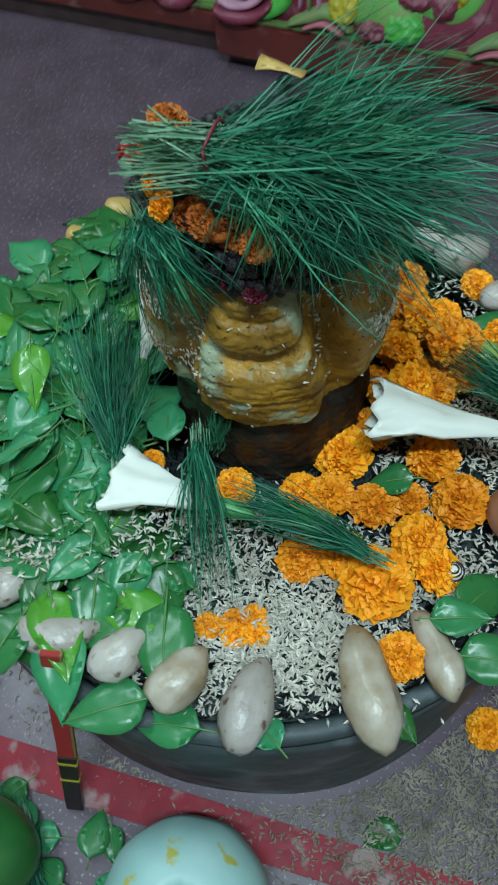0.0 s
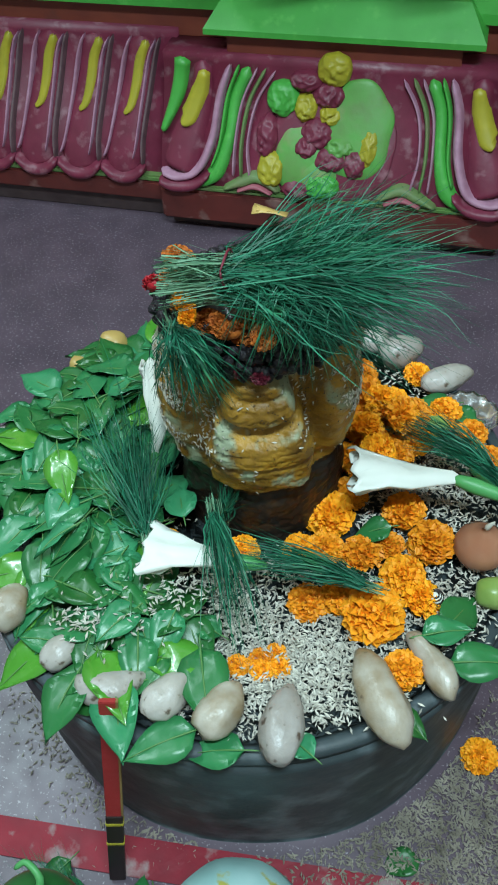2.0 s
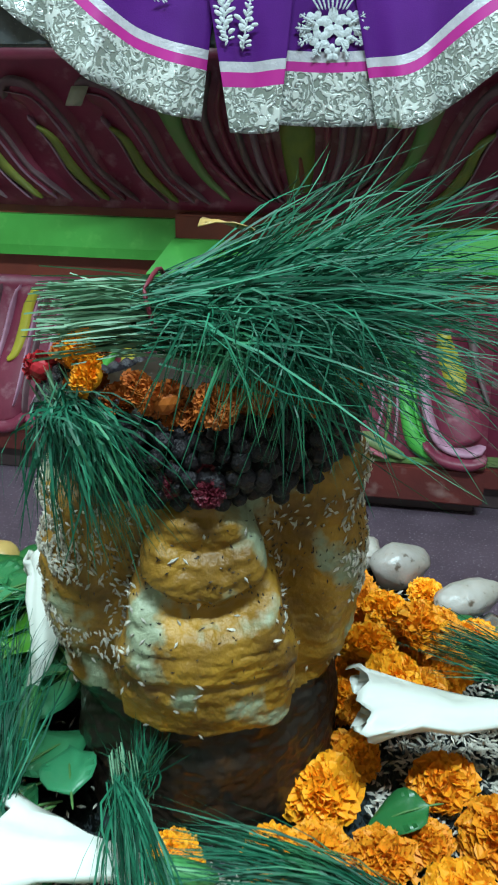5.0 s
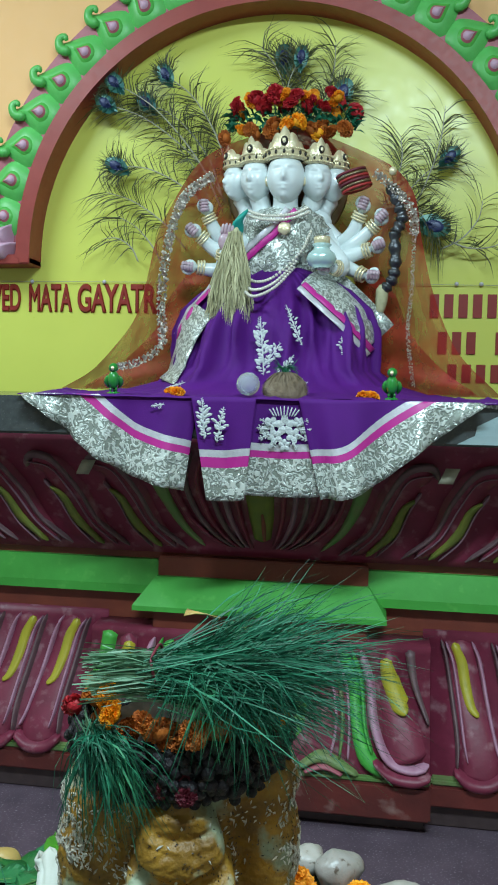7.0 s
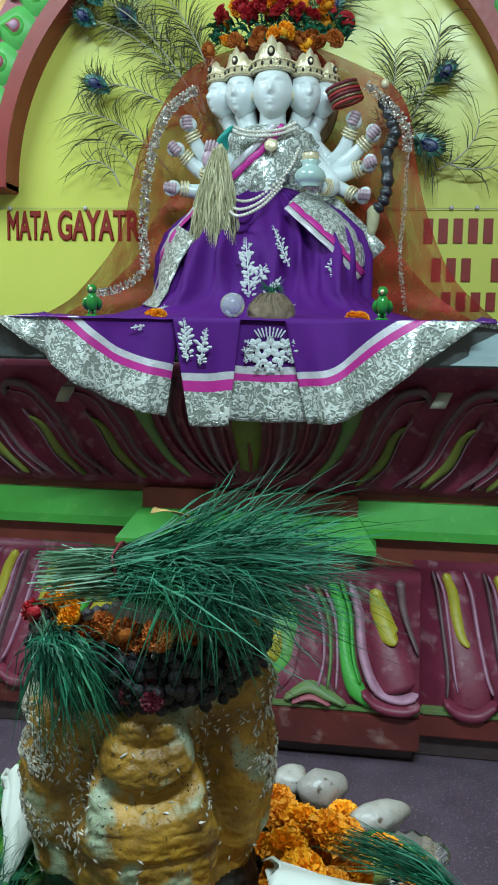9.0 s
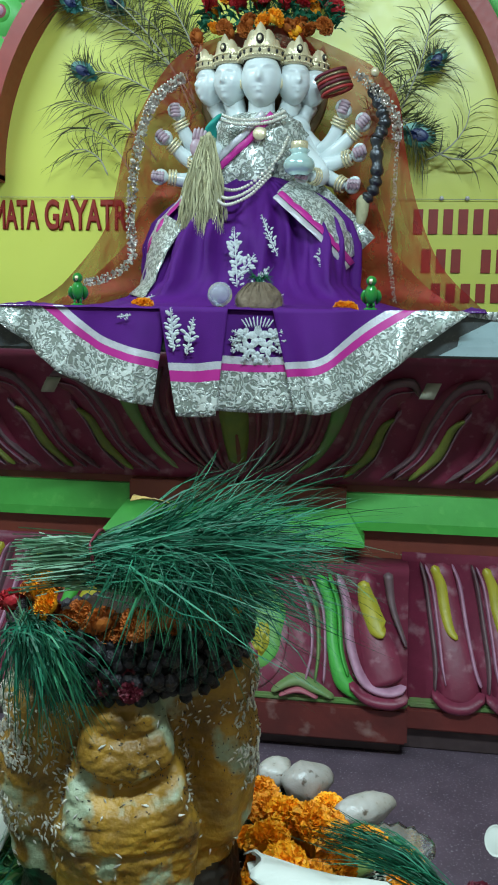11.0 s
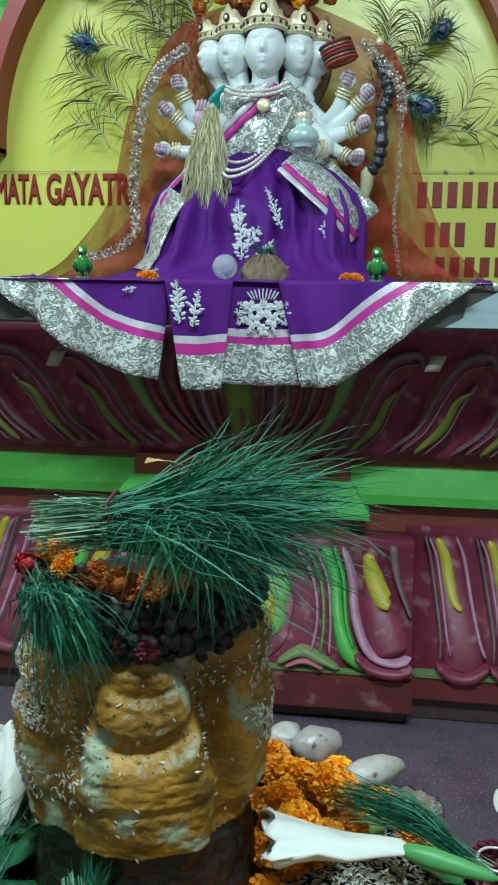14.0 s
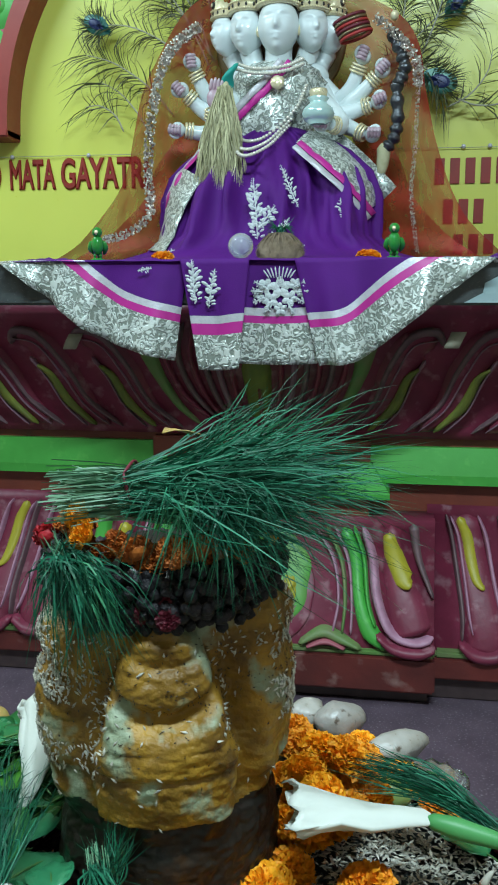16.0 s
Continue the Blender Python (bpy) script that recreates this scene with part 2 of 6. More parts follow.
# peach wall outside the arch: a plate with a round opening
v, f = [], []
N_ARC = 64
for k in range(N_ARC + 1):
    a = PI * k / N_ARC
    c, s = math.cos(a), math.sin(a)
    R = 0.99
    v.append((AX + R * c, 0.612, AZ + R * s))
    q = min(2.55 / max(abs(c), 1e-6), (3.09 - AZ) / max(s, 1e-6))
    v.append((AX + q * c, 0.612, AZ + q * s))
o = len(v)
v += [(p[0], 0.658, p[2]) for p in v]
for k in range(N_ARC):
    a = 2 * k
    f += [(a, a + 2, a + 3, a + 1), (o + a, o + a + 1, o + a + 3, o + a + 2), (a, o + a, o + a + 2, a + 2)]
f += [(0, 1, o + 1, o), (2 * N_ARC, o + 2 * N_ARC, o + 2 * N_ARC + 1, 2 * N_ARC + 1)]
part("outer_wall", mesh_of("outer_wall", v, f, M_PEACH, smooth=False), wall_north, "peach painted wall above the arch")

arch = thing("arch", "red moulded arch with green paisley leaves round the niche", "arch", kind="structure")
part("ring", mesh_of("ring", *arch_band(AR, AR + 0.05, 0.555, 0.66), M_ARCHRED, smooth=False), arch)
part("backing", mesh_of("backing", *arch_band(AR + 0.05, AR + 0.185, 0.585, 0.655), M_PINKBACK, smooth=False), arch, "dusty pink band behind the leaves")
for sx in (-1, 1):
    part("foot", (box_bm(AX + sx * (AR + 0.02) - 0.02, AX + sx * (AR + 0.02) + 0.03 if sx > 0 else AX + sx * (AR + 0.0), 0.553, 0.66, AZ - 0.02, AZ + 0.004, 0.003), M_ARCHRED), arch)
    part("base_strip", (box_bm(min(AX + sx * AR, AX + sx * (AR + 0.26)), max(AX + sx * AR, AX + sx * (AR + 0.26)), 0.556, 0.66, AZ - 0.022, AZ + 0.012, 0.003), M_ARCHRED), arch)


def paisley_outline(r, n=28):
    """A drop with a curled tip, pointing to +x; r: its length."""
    out = []
    for k in range(n):
        a = 2 * PI * k / n
        x, y = math.cos(a), math.sin(a)
        if x > 0:
            x *= 1 + 0.55 * (1 - abs(y)) ** 1.6
            y *= 1 - 0.45 * x / 1.5
        out.append((x * r * 0.5, y * r * 0.52))
    return out


def puffed(outline, h, rings=4):
    """A pillow over an outline in the x-y plane, rising to h in z."""
    n = len(outline)
    v = []
    for i in range(rings + 1):
        s = 1 - i / rings * 0.92
        z = h * math.sin((1 - s) / 0.92 * PI / 2) ** 0.6 if i else 0
        v += [(p[0] * s, p[1] * s, z) for p in outline]
    f = grid_faces(rings + 1, n, wrap=True)
    f.append(tuple(range(rings * n, rings * n + n)))
    return v, f


def shell_from(outline_scale, r, h):
    return puffed([(x * outline_scale, y * outline_scale) for x, y in paisley_outline(r)], h)


PA = mesh_of("paisley_leaf", *shell_from(1.0, 0.135, 0.022), M_LEAFGREEN)
PB = mesh_of("paisley_ring", *shell_from(0.66, 0.135, 0.030), M_GREEN)
PC = mesh_of("paisley_heart", *shell_from(0.50, 0.135, 0.036), M_PINKBACK)
PD = mesh_of("paisley_core", *shell_from(0.38, 0.135, 0.041), M_MAUVE)
CURL = mesh_of("paisley_curl", *tube([(0.055, 0.015, 0.012), (0.088, 0.02, 0.018), (0.104, -0.006, 0.02), (0.09, -0.024, 0.02), (0.078, -0.012, 0.02)], [0.018, 0.016, 0.011, 0.008], 8, 14), M_LEAFGREEN)
N_LEAF = 22
for k in range(N_LEAF):
    a = PI * (k + 1.15) / (N_LEAF + 1.3)
    m = Matrix.Translation((AX + (AR + 0.108) * math.cos(a), 0.585, AZ + (AR + 0.108) * math.sin(a))) @ Matrix.Rotation(-a, 4, "Y") @ Matrix.Rotation(radians(90), 4, "X") @ Matrix.Rotation(radians(25 if a > PI / 2 else -25), 4, "Z")
    if a < PI / 2:
        m = m @ Matrix.Scale(-1, 4, (0, 1, 0))
    leaf = part("paisley_leaf", PA, arch, "mint green paisley leaf with a mauve heart")
    leaf.matrix_basis = m
    for nm, me in (("leaf_ring", PB), ("leaf_heart", PC), ("leaf_core", PD), ("leaf_curl", CURL)):
        part(nm, me, leaf)
for sx in (-1, 1):
    for dz, tilt in ((0.028, 62), (0.075, 40)):
        q = part("lotus_petal", PD, arch, "pale mauve petal at the foot of the arch")
        q.matrix_basis = Matrix.Translation((AX + sx * (AR + 0.105), 0.588, AZ + dz)) @ Matrix.Rotation(radians(90), 4, "X") @ Matrix.Rotation(radians(90 + sx * tilt), 4, "Z") @ Matrix.Scale(1.6, 4)

# ---- altar pedestal ----
altar = thing("altar_pedestal", "painted plaster altar pedestal with carved lotus mouldings", "altar", kind="structure")
# base course and step foot carry the plinth's shadow in their colour
part("base_course", (box_bm(-1.9, 1.9, -0.055, 0.64, 0.0, 0.065, 0.004), M_BASESHADE), altar)
part("plinth_band", (box_bm(-1.9, 1.9, -0.078, 0.64, 0.060, 0.118, 0.006), M_RED_WORN), altar)
part("plinth_step", (box_bm(-0.474, 0.474, -0.128, 0.3, 0.040, 0.134, 0.006), M_RED_WORN), altar)
part("step_foot", (box_bm(-0.460, 0.460, -0.085, 0.3, 0.001, 0.042, 0.003), M_BASESHADE), altar)
part("core", (box_bm(-1.9, 1.9, 0.16, 0.64, 0.1, 1.0, 0), M_RED), altar)
part("lower_band", (box_bm(-1.9, 1.9, 0.115, 0.64, 0.45, 0.56, 0.004), M_RED), altar)
part("lower_band_step", (box_bm(-0.30, 0.30, 0.03, 0.3, 0.44, 0.53, 0.004), M_RED), altar)


def sloped_slab(x0, x1, yf, yb, z0, zl, z1, inset):
    """A drip slab: upright lip, then a top that slopes back, hipped at its ends."""
    v = [(x0, yf, z0), (x1, yf, z0), (x1, yb + 0.2, z0), (x0, yb + 0.2, z0),
         (x0, yf, zl), (x1, yf, zl), (x1, yb + 0.2, zl), (x0, yb + 0.2, zl),
         (x0 + inset, yb, z1), (x1 - inset, yb, z1), (x1 - inset, yb + 0.2, z1), (x0 + inset, yb + 0.2, z1)]
    f = [(3, 2, 1, 0), (0, 1, 5, 4), (1, 2, 6, 5), (3, 0, 4, 7), (4, 5, 9, 8), (5, 6, 10, 9), (7, 4, 8, 11), (8, 9, 10, 11), (2, 3, 11, 10)]
    return v, f


part("green_slab", mesh_of("green_slab", *sloped_slab(-0.352, 0.352, 0.0, 0.07, 0.508, 0.522, 0.592, 0.05), M_GREEN, smooth=False), altar, "bright green sloping drip slab")
part("green_band", mesh_of("green_band", *sloped_slab(-1.9, 1.9, 0.085, 0.105, 0.535, 0.560, 0.632, 0.0), M_GREEN, smooth=False), altar)
part("upper_band_step", (box_bm(-0.30, 0.30, 0.085, 0.3, 0.585, 0.648, 0.004), M_RED), altar)
part("upper_band", (box_bm(-1.9, 1.9, 0.125, 0.64, 0.62, 0.664, 0.004), M_RED), altar)
ledge = thing("altar_ledge", "polished dark grey granite ledge on the altar pedestal", "ledge", kind="structure")
part("ledge_slab", (box_bm(-1.9, 1.9, -0.185, 0.655, 1.006, 1.104, 0.006), M_GRANITE), ledge)


# thin sheet, paler than the granite, over the ledge front from x = 0.5
part("pale_facing", mesh_of("pale_facing", *solid_sheet([[(0.500 + 0.028 * i + 0.014 * math.sin(i * 2.1) * (k == 0) + 0.18 * k, -0.1885 - 0.001 * math.sin(i + k), 1.012 + 0.0215 * i) for k in range(8)] for i in range(5)], 0.003), M_PALESHEET, smooth=False), ledge, "pale blue-grey sheet on the ledge's end")


# surfaces on which the relief lies: depth by height
def smooth01(s):
    s = min(1, max(0, s))
    return s * s * (3 - 2 * s)


def low_mid(x, z):       # lower lotus, projecting middle
    return -0.118 + 0.128 * smooth01((z - 0.12) / 0.32)


def low_side(x, z):      # lower lotus, sides
    return -0.055 + 0.150 * smooth01((z - 0.10) / 0.36)


def up_all(x, z):        # upper lotus, leaning out as it rises
    return 0.105 - 0.215 * smooth01((z - 0.66) / 0.42)


def backing(name, fn, x0, x1, z0, z1, m, nx=2, nz=16):
    rows = [[(x0 + (x1 - x0) * j / (nx - 1), fn(0, z0 + (z1 - z0) * i / (nz - 1)), z0 + (z1 - z0) * i / (nz - 1)) for j in range(nx)] for i in range(nz)]
    return part(name, mesh_of(name, *solid_sheet(rows, 0.10), m), altar)


def strip(name, fn, pts, widths, h, m, label="", count=22, lift=0.0, parent=None):
    """A raised rounded strip that follows a line of (x, z) on a relief surface."""
    line = smooth_line([(p[0], 0, p[1]) for p in pts], count)
    rows = []
    for k, p in enumerate(line):
        d = (line[min(k + 1, count - 1)] - line[max(k - 1, 0)]).normalized()
        side = Vector((d.z, 0, -d.x))
        s = k / (count - 1) * (len(widths) - 1)
        i = min(int(s), len(widths) - 2)
        w = widths[i] + (widths[i + 1] - widths[i]) * (s - i)
        e = 1.0 if 0 < k < count - 1 else 0.2
        row = []
        for j in range(7):
            u = j / 6 * 2 - 1
            q = p + side * (w / 2 * u * e)
            row.append((q.x, fn(q.x, q.z) - lift - h * e * max(0, 1 - u * u) ** 0.5 + (0.006 if abs(u) == 1 else 0), q.z))
        rows.append(row)
    return part(name, mesh_of(name, [q for r in rows for q in r], grid_faces(count, 7), m), parent or altar, label)


backing("lower_lotus_middle", low_mid, -0.47, 0.47, 0.125, 0.455, M_MAROON)
backing("lower_lotus_side", low_side, -1.9, -0.455, 0.105, 0.475, M_MAROON)
backing("lower_lotus_side", low_side, 0.455, 1.9, 0.105, 0.475, M_MAROON)
backing("upper_lotus", up_all, -1.9, 1.9, 0.655, 1.006, M_MAROON)
# worn green sills under the petals
part("green_sill", (box_bm(-0.472, 0.472, -0.125, 0.0, 0.1335, 0.150, 0.005), M_GREEN_OLD), altar, "worn green sill")
for sx in (-1, 1):
    part("green_sill", (box_bm(min(sx * 0.476, sx * 1.9), max(sx * 0.476, sx * 1.9), -0.076, 0.02, 0.1175, 0.136, 0.005), M_GREEN_OLD), altar, "worn green sill")


def lifted(fn, d):
    return lambda x, z: fn(x, z) - d


def side_petal(x, sx):
    """One S-shaped petal of the lower side moulding; its top at x, leaning outwards below."""
    f = low_side
    P = lambda a, z: (x + sx * a, z)
    strip("petal_body", f, [P(0.0, 0.456), P(0.012, 0.36), P(0.034, 0.26), P(0.050, 0.18), P(0.045, 0.128)], [0.088, 0.096, 0.108, 0.122, 0.10], 0.024, M_MAROON)
    strip("petal_edge", lifted(f, 0.006), [P(-0.052, 0.455), P(-0.036, 0.40), P(-0.020, 0.30), P(-0.010, 0.22), P(-0.012, 0.155)], [0.009, 0.013, 0.014, 0.013, 0.006], 0.022, M_GREY)
    strip("petal_edge", lifted(f, 0.006), [P(-0.040, 0.450), P(-0.020, 0.40), P(-0.004, 0.30), P(0.006, 0.22), P(0.016, 0.172)], [0.007, 0.012, 0.011, 0.010, 0.004], 0.026, M_PINK)
    strip("petal_edge", lifted(f, 0.006), [P(0.030, 0.455), P(0.052, 0.40), P(0.070, 0.30), P(0.088, 0.215), P(0.105, 0.172)], [0.008, 0.014, 0.013, 0.012, 0.010], 0.022, M_PINK)
    strip("petal_lip", lifted(f, 0.018), [P(-0.020, 0.158), P(0.018, 0.130), P(0.068, 0.128), P(0.112, 0.160)], [0.020, 0.036, 0.036, 0.02], 0.024, M_MAROON)
    strip("petal_drop", lifted(f, 0.022), [P(-0.020, 0.452), P(0.002, 0.405), P(0.012, 0.35), P(0.026, 0.300), P(0.046, 0.280)], [0.022, 0.034, 0.034, 0.028, 0.012], 0.010, M_YELLOW, "yellow painted drop")


for k in range(7):
    side_petal(-0.555 - 0.134 * k, -1)
    side_petal(0.555 + 0.134 * k, 1)
for sx in (-1, 1):
    P = lambda a, z: (sx * a, z)
    f = low_mid
    strip("leaf_stroke", f, [P(0.415, 0.445), P(0.43, 0.36), P(0.468, 0.27)], [0.05, 0.045, 0.02] if sx < 0 else [0.03, 0.02, 0.01], 0.02, M_GREEN if sx < 0 else M_GREY)
    strip("scroll_body", f, [P(0.36, 0.44), P(0.37, 0.34), P(0.40, 0.25), P(0.42, 0.185)], [0.05, 0.07, 0.10, 0.10], 0.022, M_MAROON)
    strip("scroll_edge", lifted(f, 0.004), [P(0.285, 0.435), P(0.312, 0.36), P(0.325, 0.27), P(0.36, 0.195), P(0.42, 0.172), P(0.468, 0.185)], [0.018, 0.026, 0.026, 0.024, 0.022, 0.018], 0.024, M_PINK)
    strip("scroll_lip", lifted(f, 0.012), [P(0.325, 0.19), P(0.37, 0.158), P(0.43, 0.150), P(0.472, 0.165)], [0.014, 0.03, 0.034, 0.02], 0.024, M_MAROON)
    strip("yellow_drop", lifted(f, 0.020), [P(0.352, 0.425), P(0.366, 0.37), P(0.392, 0.315), P(0.412, 0.300)], [0.030, 0.048, 0.052, 0.016], 0.014, M_YELLOW, "yellow painted drop")
    strip("green_stroke", f, [P(0.235, 0.43), P(0.268, 0.36), P(0.280, 0.27), P(0.310, 0.19), P(0.36, 0.155)], [0.034, 0.036, 0.034, 0.05, 0.03], 0.020, M_GREEN)
    strip("green_stroke", f, [P(0.262, 0.435), P(0.290, 0.36), P(0.303, 0.26), P(0.325, 0.20)], [0.010, 0.014, 0.012, 0.008], 0.026, M_GREEN)
    strip("green_line", f, [P(0.19, 0.43), P(0.232, 0.35), P(0.245, 0.26), P(0.24, 0.18)], [0.010, 0.014, 0.012, 0.008], 0.018, M_GREEN_OLD)
    strip("pink_line", f, [P(0.213, 0.43), P(0.250, 0.35), P(0.262, 0.26), P(0.262, 0.18)], [0.008, 0.010, 0.009, 0.008], 0.018, M_PINK)
    strip("pink_line", f, [P(0.165, 0.425), P(0.212, 0.35), P(0.228, 0.26), P(0.215, 0.18)], [0.008, 0.010, 0.009, 0.008], 0.016, M_PINK)
    strip("sill_leaf", lifted(f, 0.006), [P(0.13, 0.155), P(0.19, 0.185), P(0.235, 0.172), P(0.29, 0.150)], [0.012, 0.03, 0.028, 0.010], 0.016, M_GREEN_OLD)
    strip("sill_leaf", lifted(f, 0.010), [P(0.15, 0.150), P(0.20, 0.166), P(0.25, 0.150)], [0.008, 0.018, 0.008], 0.016, M_PINKBACK)


def lump(name, x, z, rx, rz, m, h=0.018, rough=0.16, seed=0, label=""):
    """A flat mound on the middle panel, its surface knobbly like packed petals."""
    bm = bmesh.new()
    bmesh.ops.create_icosphere(bm, subdivisions=4, radius=1)
    v = []
    for p in bm.verts:
        c = p.co
        e = 1 + 0.10 * noise.noise(Vector((c.x * 2.2 + seed, c.z * 2.2, seed * 1.3)))
        k = 1 + rough * noise.noise(Vector((c.x * rx * 95, c.y * 1.5 + seed, c.z * rz * 95))) * 2
        px, pz = x + c.x * rx * e, z + c.z * rz * e
        v.append((px, low_mid(px, pz) - 0.004 - c.y * -h * k, pz))
    f = [tuple(q.index for q in w.verts) for w in bm.faces]
    bm.free()
    return part(name, mesh_of(name, v, f, m), altar, label)


lump("medallion", -0.005, 0.275, 0.168, 0.138, M_MAROON, 0.010, 0.0, 1, "round medallion with clustered flowers")
lump("green_disc", 0.060, 0.305, 0.098, 0.112, M_MEDAL, 0.020, 0.02, 2, "smooth green painted leaf of the medallion")
lump("green_disc", -0.085, 0.235, 0.068, 0.082, M_MEDAL, 0.018, 0.02, 3, "smooth green painted leaf of the medallion")
lump("green_disc", -0.045, 0.205, 0.075, 0.050, M_MEDAL, 0.018, 0.02, 4, "smooth green painted leaf of the medallion")
for i, (x, z, rx, rz, c) in enumerate((
        (-0.010, 0.440, 0.046, 0.042, M_YELLOW), (-0.082, 0.408, 0.044, 0.024, M_MAROON), (-0.020, 0.380, 0.044, 0.030, M_MAROON), (-0.142, 0.366, 0.044, 0.042, M_GREEN),
        (-0.078, 0.350, 0.032, 0.032, M_YELLOW), (-0.012, 0.338, 0.030, 0.024, M_YELLOW), (-0.040, 0.298, 0.046, 0.034, M_MAROON), (-0.068, 0.266, 0.034, 0.026, M_MAROON),
        (0.002, 0.242, 0.046, 0.028, M_MAROON), (0.022, 0.272, 0.042, 0.024, M_MEDAL), (0.066, 0.240, 0.034, 0.036, M_MAROON), (0.096, 0.278, 0.026, 0.046, M_YELLOW),
        (-0.176, 0.282, 0.030, 0.048, M_MAROON), (-0.158, 0.208, 0.038, 0.044, M_YELLOW), (-0.084, 0.168, 0.042, 0.026, M_MAROON), (-0.020, 0.180, 0.054, 0.034, M_GREEN))):
    lump("flower_lump", x, z, rx, rz, c, 0.030, 0.22, i + 3)

# upper lotus petals; strip colours dimmed for darker paint and the ledge's shade
for sx in (-1, 1):
    for k in range(7):
        x = 0.172 * k
        P = lambda a, z: (sx * (x + a), z)
        strip("upper_petal", up_all, [P(0.455, 0.925), P(0.400, 0.905), P(0.365, 0.83), P(0.325, 0.745), P(0.255, 0.675)], [0.04, 0.095, 0.115, 0.085, 0.03], 0.024, M_MAROON)
        strip("upper_edge", lifted(up_all, 0.012), [P(0.475, 0.905), P(0.450, 0.940), P(0.390, 0.925), P(0.340, 0.845), P(0.300, 0.745), P(0.215, 0.672)], [0.010, 0.026, 0.024, 0.018, 0.016, 0.010], 0.016, M_GREY)
        strip("upper_line", lifted(up_all, 0.022), [P(0.462, 0.922), P(0.398, 0.905), P(0.358, 0.83), P(0.318, 0.740), P(0.250, 0.676)], [0.004, 0.006, 0.006, 0.006, 0.004], 0.010, M_MAUVE_SHADED)
        strip("upper_vein", lifted(up_all, 0.018), [P(0.418, 0.850), P(0.388, 0.820), P(0.358, 0.745), P(0.290, 0.675)], [0.010, 0.026, 0.034, 0.012], 0.018, M_OLIVE)
        strip("upper_line", lifted(up_all, 0.020), [P(0.430, 0.872), P(0.402, 0.815), P(0.372, 0.735), P(0.315, 0.673)], [0.012, 0.007, 0.006, 0.004], 0.014, M_MAUVE_SHADED)
    strip("upper_green", up_all, [(sx * 0.315, 1.0), (sx * 0.288, 0.92), (sx * 0.268, 0.83), (sx * 0.225, 0.74), (sx * 0.165, 0.68)], [0.085, 0.065, 0.040, 0.026, 0.01], 0.016, M_GREEN_OLD)
    for j in range(6):
        r = 0.060 + 0.030 * j
        strip("centre_ridge", up_all, [(sx * r * 0.95, 0.965), (sx * r * 1.12, 0.88), (sx * r * 1.0, 0.78), (sx * r * 0.72, 0.715), (sx * r * 0.42, 0.68)], [0.012, 0.018, 0.018, 0.014, 0.008], 0.020, (M_MAROON, M_MAUVE_SHADED, M_GREY, M_MAROON, M_GREY, M_MAROON)[j])
strip("centre_drop", up_all, [(0.0, 0.885), (0.0, 0.84), (0.0, 0.77), (0.0, 0.70)], [0.06, 0.086, 0.075, 0.05], 0.026, M_OLIVE, "yellow-green drop in the upper moulding")
strip("drop_mark", lifted(up_all, 0.024), [(0.006, 0.79), (0.008, 0.75), (0.008, 0.705)], [0.010, 0.016, 0.010], 0.006, M_RED, "red mark on the drop")

# ---- materials of the things ----
def brocade(name, light, dark, scale):
    m = mat(name, light, 0.34, 0.42, bump=0.2)
    nt = m.node_tree
    N, Lk = nt.nodes.new, nt.links.new
    b = nt.nodes["Principled BSDF"]
    tc = N("ShaderNodeTexCoord")
    n1 = N("ShaderNodeTexNoise")
    n1.inputs["Scale"].default_value, n1.inputs["Detail"].default_value, n1.inputs["Distortion"].default_value = scale, 1.5, 2.6
    Lk(tc.outputs["Object"], n1.inputs["Vector"])
    r = N("ShaderNodeMapRange")
    r.inputs[1].default_value, r.inputs[2].default_value = 0.44, 0.56
    Lk(n1.outputs["Fac"], r.inputs[0])
    x = N("ShaderNodeMix")
    x.data_type = "RGBA"
    x.inputs[6].default_value, x.inputs[7].default_value = (*dark, 1), (*light, 1)
    Lk(r.outputs[0], x.inputs[0])
    Lk(x.outputs[2], b.inputs["Base Color"])
    bp = N("ShaderNodeBump")
    bp.inputs["Strength"].default_value, bp.inputs["Distance"].default_value = 0.8, 0.004
    Lk(r.outputs[0], bp.inputs["Height"])
    Lk(bp.outputs[0], b.inputs["Normal"])
    return m


M_SILVER = brocade("silver_brocade", (0.80, 0.85, 0.81), (0.31, 0.35, 0.31), 48)
M_PURPLE = mat("purple_georgette", (0.100, 0.008, 0.205), 0.7, spec=0.25, second=(0.070, 0.006, 0.150), scale=9, bump=0.15, bscale=400)
M_MAGENTA = mat("magenta_ribbon", (0.52, 0.02, 0.28), 0.45, second=(0.45, 0.02, 0.24), scale=30)
M_WHITEBAND = mat("silver_white_ribbon", (0.66, 0.64, 0.68), 0.4, 0.25, second=(0.5, 0.5, 0.55), scale=60, bump=0.3, bscale=200)
M_SEQUIN = mat("silver_sequins", (0.66, 0.64, 0.58), 0.35, 0.5, second=(0.36, 0.28, 0.24), scale=70, mix=0.6)
M_EMB = mat("white_embroidery", (0.66, 0.70, 0.72), 0.5, 0.1, second=(0.5, 0.55, 0.56), scale=80, bump=0.6, bscale=250)
M_MARBLE = mat("pale_marble", (0.74, 0.81, 0.82), 0.30, second=(0.66, 0.74, 0.75), scale=6, coat=0.3)
M_HENNA = mat("henna_stained_marble", (0.56, 0.46, 0.52), 0.35, second=(0.42, 0.26, 0.32), scale=55, mix=0.6)
M_GOLD = mat("pale_gold", (0.90, 0.84, 0.60), 0.30, 0.35, second=(0.74, 0.62, 0.36), scale=60, bump=0.6, bscale=120)
